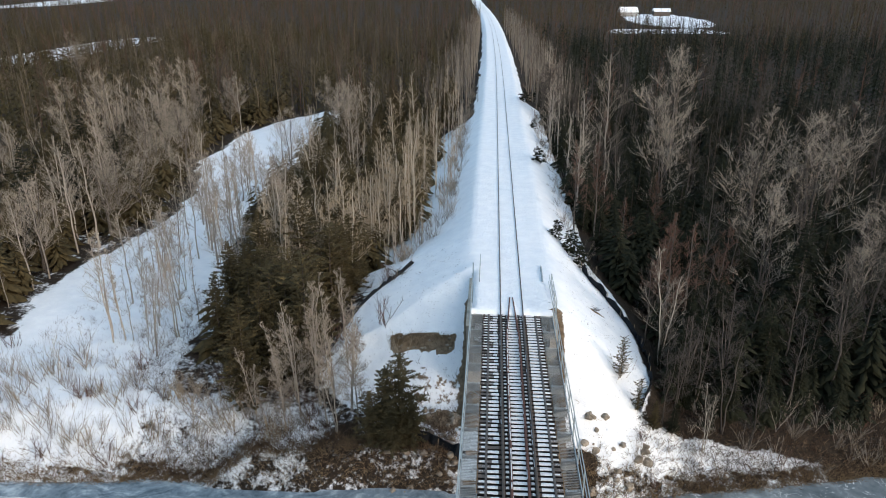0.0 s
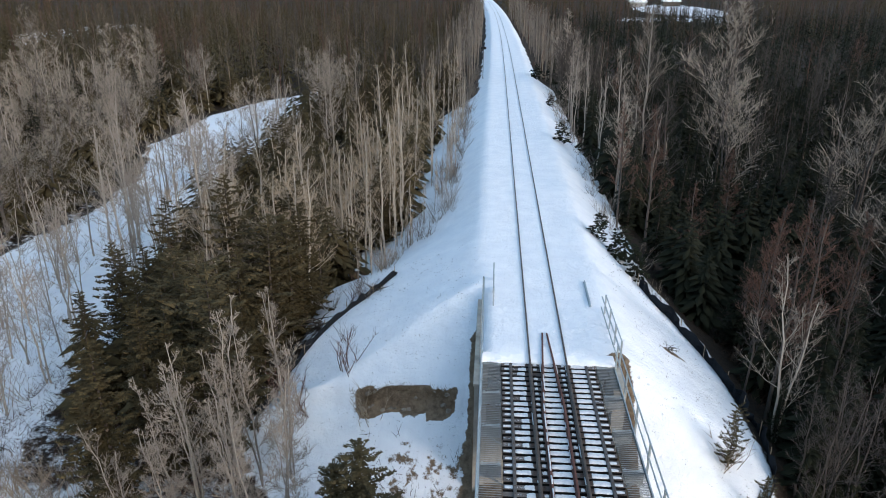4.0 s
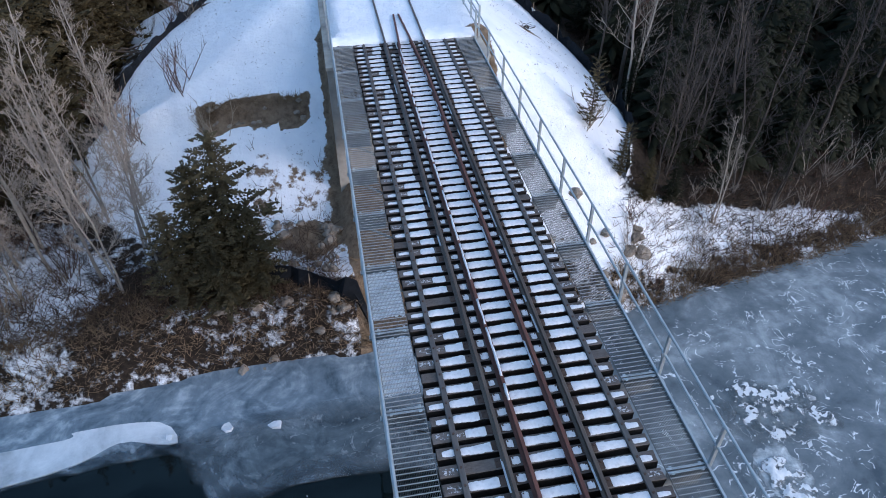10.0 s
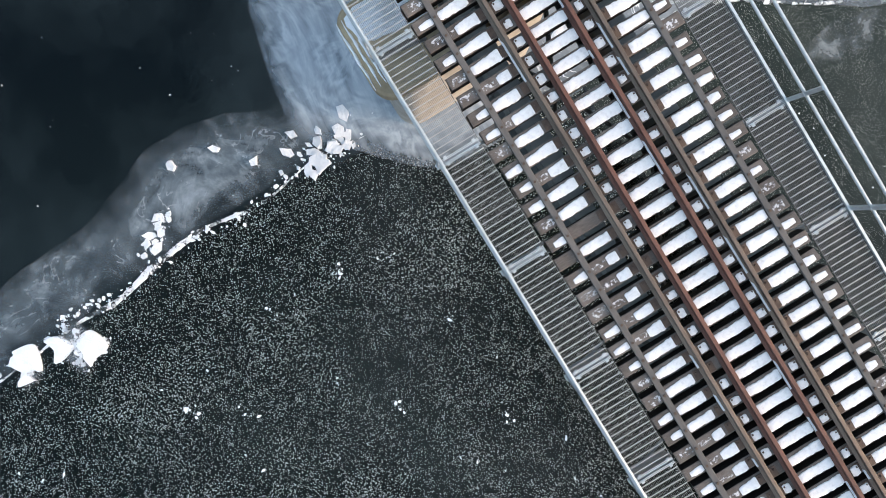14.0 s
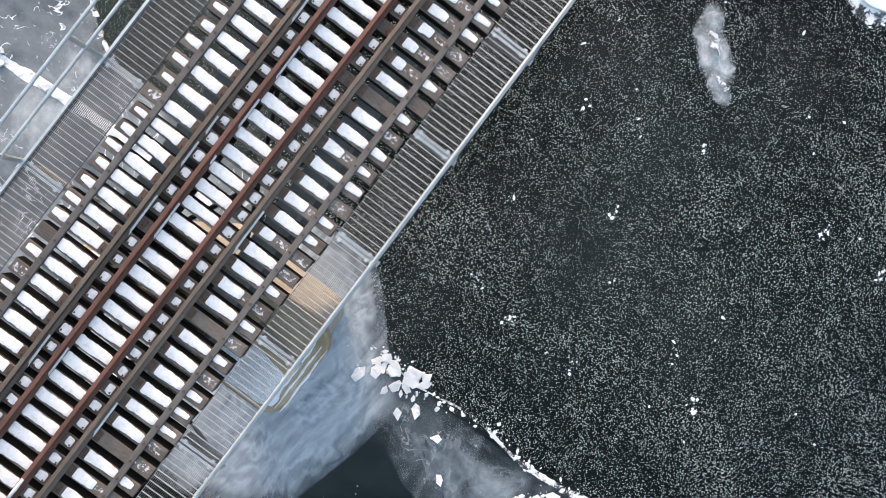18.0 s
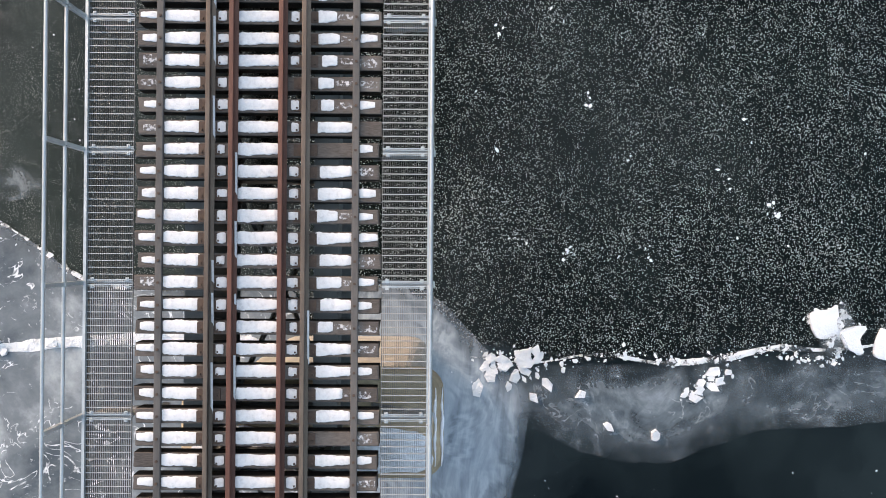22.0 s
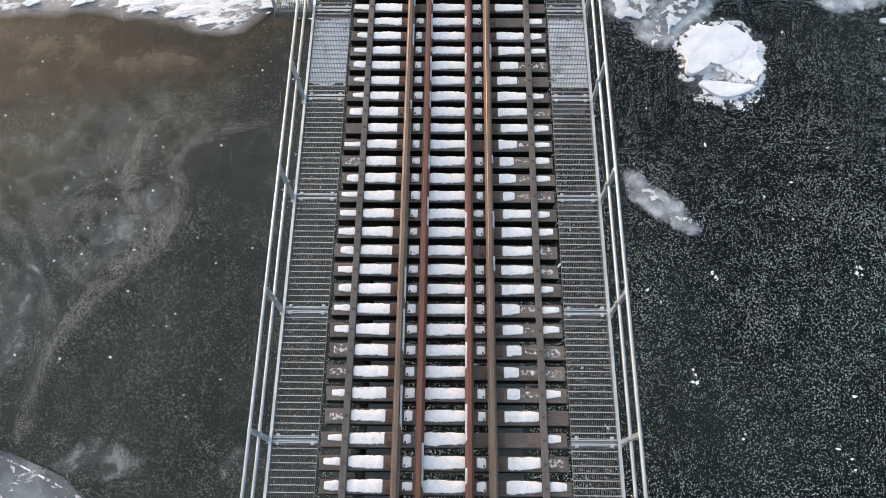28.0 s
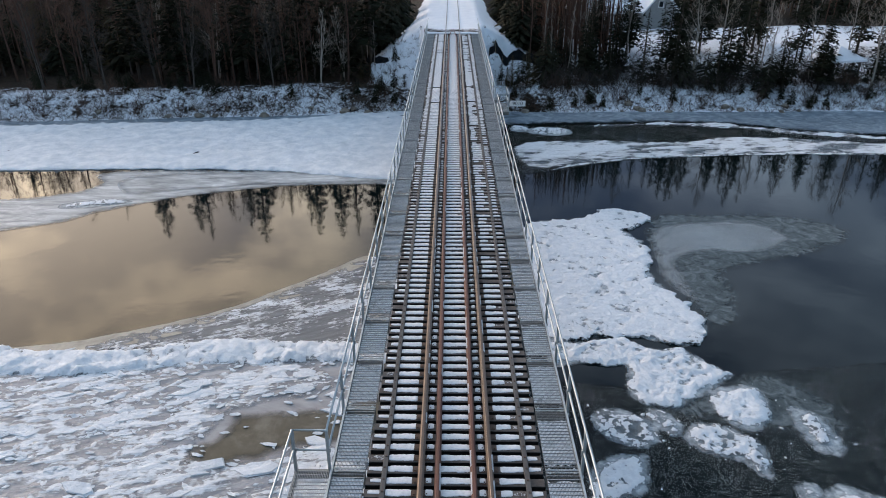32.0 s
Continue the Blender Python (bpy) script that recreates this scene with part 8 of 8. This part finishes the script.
litter("snow_debris", "scattered dark twigs and leaves on the snow slopes", BRUSH, 900,
       lambda r: (r.choice((r.uniform(-12, -3), r.uniform(-13, -4), r.uniform(4, 8.5))), r.uniform(-3, 14)), 0.09, 0.01, 6, 0.05)
litter("dead_brush", "dark brush round the south cones", BRUSH, 700,
       lambda r: (r.choice((-1, 1)) * r.uniform(3.6, 13), r.uniform(-105, -98.5)), 0.6, 0.02, 7)
litter("dead_brush", "thin reddish brush through the snow of the western clearing", TWIG_RED, 1100,
       lambda r: (r.uniform(-38, -14), r.uniform(-8, 14)), 0.7, 0.009, 8, 0.6)
litter("dead_brush", "brown brush below the north-east slope, shade put into its colour", BRUSH_SHADE, 420,
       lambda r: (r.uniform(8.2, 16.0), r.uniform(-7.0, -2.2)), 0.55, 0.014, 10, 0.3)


litter("dead_grass", "brown grass hanging over the cut soil face", STRAW, 260,
       lambda r: ((lambda x: (x, 2.35 + 0.1 * math.sin(x * 1.7) + r.gauss(-0.05, 0.14)))(r.uniform(-8.8, -4.1))), 0.3, 0.012, 9, 0.1)


# ---- boulders ----
def boulder_mesh(seed):
    r = random.Random(seed)
    bm = bmesh.new()
    bmesh.ops.create_icosphere(bm, subdivisions=3, radius=1)
    k = Vector((r.uniform(-9, 9), r.uniform(-9, 9), r.uniform(-9, 9)))
    for v in bm.verts:
        v.co *= 1 + 0.5 * noise.noise(v.co * 1.1 + k) + 0.16 * noise.noise(v.co * 3.1 + k)
        v.co.z *= 0.62
    me = bpy.data.meshes.new("boulder")
    bm.to_mesh(me)
    bm.free()
    me.materials.append(ROCK)
    return me


boulder_mes = [boulder_mesh(k) for k in range(4)]


def boulder(x, y, s):
    ob = new("boulder", boulder_mes[rng.randrange(4)])
    ob.matrix_world = pose(x, y * LONG, float(ground_z(x, y)) + 0.02 * s, rng.uniform(-12, 12), rng.uniform(-12, 12), rng.uniform(0, 360)) @ Matrix.Diagonal((s, s * rng.uniform(0.7, 1.1), s, 1))
    tagged(ob, "tan boulder half bedded in snow", "boulder", "boulders on the banks")


for _ in range(24):                 # clods along the soil face
    boulder(rng.uniform(-8.6, -4.2), rng.uniform(1.75, 2.3), rng.uniform(0.05, 0.17))
for _ in range(26):
    boulder(rng.uniform(-6.6, -3.2), rng.uniform(-5.2, -2.2), rng.uniform(0.08, 0.26))
for _ in range(22):
    boulder(rng.uniform(4.2, 9.0), rng.uniform(-7.2, -3.6), rng.uniform(0.1, 0.36))
for _ in range(16):
    boulder(rng.uniform(-8, -2.9), rng.uniform(-8.2, -6.2), rng.uniform(0.1, 0.3))
for _ in range(34):
    x = rng.choice((-1, 1)) * rng.uniform(4, 40)
    boulder(x, float(bank_south(x)) - rng.uniform(0.1, 1.6), rng.uniform(0.15, 0.6))


# ---- silt fences ----
def silt_fence(pts, label, height=0.75, seed=0):
    """Slack black fabric on wooden stakes."""
    r = random.Random(seed)
    top = thing("silt_fence", label, "fence", group="silt fences")
    line = []
    for (x0, y0), (x1, y1) in zip(pts, pts[1:]):
        n = max(2, int(math.hypot(x1 - x0, y1 - y0) / 0.3))
        line += [(x0 + (x1 - x0) * k / n, y0 + (y1 - y0) * k / n) for k in range(n)]
    b = Buf()
    rows = []
    for i, (x, y) in enumerate(line):
        z = float(ground_z(x, y))
        y *= LONG
        sag = 0.14 * math.sin(i * 0.9) + r.uniform(-0.2, 0.16)
        wob = 0.12 * math.sin(i * 0.7 + 1) + r.uniform(-0.1, 0.1)
        rows.append([(x + wob * 0.3, y, z - 0.15), (x + wob, y + wob, z + height * 0.5), (x + wob * 0.6 + sag * 0.4, y - sag * 0.4, z + height + sag)])
    vs = [p for row in rows for p in row] + [(p[0] + 0.012, p[1] + 0.02, p[2]) for row in rows for p in row]
    m, fs = len(rows) * 3, []
    for i in range(len(rows) - 1):
        for j in range(2):
            a = i * 3 + j
            fs += [(a, a + 3, a + 4, a + 1), (m + a, m + a + 1, m + a + 4, m + a + 3)]
        a = i * 3 + 2
        fs.append((a, a + 3, m + a + 3, m + a))
    b.add(vs, fs)
    part("fabric", b, FABRIC, top)
    for i in range(0, len(line), 6):
        x, y = line[i]
        z = float(ground_z(x, y))
        y *= LONG
        part("stake", Buf().tube([(x, y + 0.04, z - 0.3), (x + r.uniform(-0.08, 0.08), y + 0.04, z + height + 0.25)], 0.022, 4), STAKE, top)


silt_fence([(-8.3, 12.6), (-8.9, 11.4), (-10.4, 9.6), (-11.8, 7.2), (-12.8, 4.6), (-13.2, 2.2), (-12.9, 0.2)], "slack black silt fence round the north-west cone", 0.4, 1)
silt_fence([(-9.4, -3.2), (-7.0, -4.6), (-5.2, -5.7), (-3.6, -6.5), (-2.2, -6.7)], "black silt fence above the river bank", 0.8, 2)
silt_fence([(6.2, 12.0), (7.6, 9.6), (9.4, 6.0), (10.0, 2.4), (9.6, -0.8), (8.4, -3.4)], "black silt fence at the toe of the eastern slope", 0.55, 3)
silt_fence([(11.0, -112.5), (10.6, -108.5), (10.2, -105.6), (9.0, -104.2), (7.4, -103.4)], "black silt fence on the south-east cone", 0.7, 4)
silt_fence([(-11.2, -111.0), (-10.9, -108.8), (-9.2, -108.3), (-7.3, -107.7), (-5.7, -105.8), (-4.2, -103.2)], "black silt fence across the south-west slope", 1.1, 5)

# ---- small things by the line ----
for x, y0, y1, label in ((2.4, 5.4, 8.3, "grey steel rail end lying in the snow"),):
    ob = thing("steel_bar", label, "rail")
    part("bar", Buf().sweep([(a * 0.9, u * 0.6 + 0.02) for a, u in RAIL_PROFILE], [(Vector((x, y0, 0.03)), Vector((1, 0, 0))), (Vector((x + 0.05, y1, 0.05)), Vector((1, 0, 0)))]), ZINC, ob)
for x, y0, y1 in ((-2.82, 0.3, 6.4), (-2.3, 5.2, 8.2), (2.98, 0.3, 4.7)):
    ob = thing("guard_fence", "galvanized pipe fence at the deck end", "fence", (x, 0, -0.05), group="deck end fences")
    n = 3 if abs(y1 - y0) > 3.5 else 2
    for k in range(n + 1):
        y = y0 + (y1 - y0) * k / n
        part("post", Buf().box(-0.035, 0.035, y - 0.035, y + 0.035, -0.4, 1.0, None, 0.01), ZINC, ob)
    if x > 0 or y0 > 4:
        for z in (0.45, 0.95):
            part("rail", Buf().tube([(0, y0, z), (0, y1, z)], 0.027, 8), ZINC, ob)

sign = thing("track_sign", "thin dark post with a small black plate beside the track", "sign", (-4.4, 88 * LONG, float(ground_z(-4.4, 88))))
part("post", Buf().box(-0.05, 0.05, -0.05, 0.05, -0.3, 5.0, None, 0.01), BARK_DARK, sign)
part("plate", Buf().box(-0.45, 0.45, -0.09, -0.055, 4.7, 5.1, None, 0.01), INK, sign)


def bush(x, y, s, label):
    t, c = conifer(int(900 + 10 * s), 1.6, 0.9, 26, 4, 0.1, 0.02, 0.5, 1.4, 0.4)
    ob = thing("evergreen_bush", label, "bush", (x, y * LONG, float(ground_z(x, y)) - 0.05), group="evergreen bushes")
    part("stem", t, BARK_DARK, ob)
    part("foliage", c, NEEDLE_DARK, ob)
    ob.scale = (s, s, s)


for x, y, s in ((4.4, 16.6, 1.1), (4.2, 42.8, 1.3), (5.6, 15.0, 1.4), (4.4, 88, 1.6), (6.2, 13.2, 1.2), (5.0, 66, 1.0)):
    bush(x, y, s, "small dark evergreen bush at the snow's edge")


def roots(x, y, s, seed, label):
    r = random.Random(seed)
    b = Buf()
    for _ in range(16):
        d = unit(r, r.uniform(-0.05, 0.45))
        o = Vector((r.gauss(0, 0.3), r.gauss(0, 0.3), 0.0))
        b.tube([o, o + d * r.uniform(0.4, 1.1), o + d * 1.4 + unit(r, 0.1) * 0.4], [0.05, 0.035, 0.008], 4, False)
    ob = part("root_tangle", b, BARK_DARK, None)
    ob.matrix_world = pose(x, y * LONG, float(ground_z(x, y)) + 0.05) @ Matrix.Diagonal((s, s, s, 1))
    tagged(ob, label, "roots", kind="stuff")


for k, (x, y, s) in enumerate(((6.4, 5.0, 0.35), (-12.2, 9.2, 0.9), (-13.8, 6.2, 1.0), (8.8, -101.5, 1.3), (10.5, -99.6, 1.4), (12, -101, 1.2), (-9.0, 11.2, 0.6), (-11.0, -99.6, 1.0))):
    roots(x, y, s, k, "dark tangle of roots and branches on the slope")


# ---- buildings ----
def gz(x, y):
    return float(ground_z(x, y))


def gable_house(at, turn, wx, wy, wall, ridge, label, walls, windows=True):
    """A house with a snowy gable roof; its ridge runs along x."""
    x, y, sink = at
    top = thing("house", label, "house", (x, y * LONG, gz(x, y) + sink), turn)
    hx, hy = wx / 2, wy / 2
    b = Buf()
    b.add([(-hx, -hy, -1), (hx, -hy, -1), (hx, hy, -1), (-hx, hy, -1), (-hx, -hy, wall), (hx, -hy, wall), (hx, hy, wall), (-hx, hy, wall), (-hx, 0, ridge), (hx, 0, ridge)],
          [(0, 1, 5, 4), (2, 3, 7, 6), (1, 2, 6, 9, 5), (3, 0, 4, 8, 7)])
    part("wall", b, walls, top)
    e = 0.5
    slope = (ridge - wall) / hy
    for s in (-1, 1):
        r = Buf()
        y, z = s * (hy + e), wall - slope * e
        r.add([(-hx - e, y, z), (hx + e, y, z), (hx + e, 0, ridge + 0.02), (-hx - e, 0, ridge + 0.02), (-hx - e, y, z + 0.3), (hx + e, y, z + 0.3), (hx + e, 0, ridge + 0.34), (-hx - e, 0, ridge + 0.34)],
              [(0, 1, 2, 3), (4, 7, 6, 5), (0, 4, 5, 1), (1, 5, 6, 2), (3, 7, 4, 0)])
        part("roof", r, SNOW, top, "snow-covered roof slope")
        part("fascia", Buf().box(-hx - e, hx + e, min(y, y + 0.05 * s), max(y, y + 0.05 * s), z - 0.12, z + 0.1), WHITE_PAINT, top)
    if windows:
        for x in (-hx * 0.55, hx * 0.15, hx * 0.65):
            for s in (-1, 1):
                y = s * hy
                w = part("window", Buf().box(x - 0.5, x + 0.5, y - 0.04, y + 0.04, 0.9, 2.0, None, 0.01), WHITE_PAINT, top)
                part("pane", Buf().box(x - 0.4, x + 0.4, y - 0.055, y + 0.055, 1.0, 1.9), PANE, w)
        for s in (-1, 1):
            w = part("window", Buf().box(s * hx - 0.04, s * hx + 0.04, -0.45, 0.45, wall + 0.3, wall + 1.3, None, 0.01), WHITE_PAINT, top)
            part("pane", Buf().box(s * hx - 0.055, s * hx + 0.055, -0.35, 0.35, wall + 0.4, wall + 1.2), PANE, w)
    return top


gable_house((-24.6, -134, -0.2), 18, 10, 7.5, 2.8, 5.2, "grey-sided house with a snowy gable roof and white trim", SIDING)
gable_house((-30.4, -134, -0.2), 108, 8, 5.5, 3.0, 5.8, "grey gable wing of a house with a snowy roof", SIDING)
gable_house((-84, -163, 0), 10, 9, 7, 2.6, 4.6, "small outbuilding with a snowy roof", SIDING, False)
gable_house((94, 470, 0), 4, 12, 8, 3.2, 6.0, "distant pale shed with a snowy roof", SIDING, False)
gable_house((118, 472, 0), -3, 11, 7, 3.2, 4.8, "distant weathered barn with a snowy roof", BARNWOOD, False)

gazebo = thing("gazebo", "open timber gazebo with a snowy hipped roof on the river bank", "gazebo", (-46.0, -105.2 * LONG, gz(-46, -105.2)), 12)
for x in (-1.7, 1.7):
    for y in (-1.7, 1.7):
        part("post", Buf().box(x - 0.08, x + 0.08, y - 0.08, y + 0.08, -0.6, 2.3), BARNWOOD, gazebo)
r = Buf().add([(-2.2, -2.2, 2.3), (2.2, -2.2, 2.3), (2.2, 2.2, 2.3), (-2.2, 2.2, 2.3), (-2.2, -2.2, 2.5), (2.2, -2.2, 2.5), (2.2, 2.2, 2.5), (-2.2, 2.2, 2.5), (0, 0, 3.9)],
              [(3, 2, 1, 0), (0, 1, 5, 4), (1, 2, 6, 5), (2, 3, 7, 6), (3, 0, 4, 7), (4, 5, 8), (5, 6, 8), (6, 7, 8), (7, 4, 8)])
part("roof", r, SNOW, gazebo, "snow-covered hipped roof")
part("floor", Buf().box(-1.9, 1.9, -1.9, 1.9, -0.2, 0.0), BARNWOOD, gazebo)
for y in (-1.7, 1.7):
    part("rail", Buf().box(-1.62, 1.62, y - 0.04, y + 0.04, 0.8, 0.92), BARNWOOD, gazebo)
for x in (-1.7, 1.7):
    part("rail", Buf().box(x - 0.04, x + 0.04, -1.62, 1.62, 0.8, 0.92), BARNWOOD, gazebo)
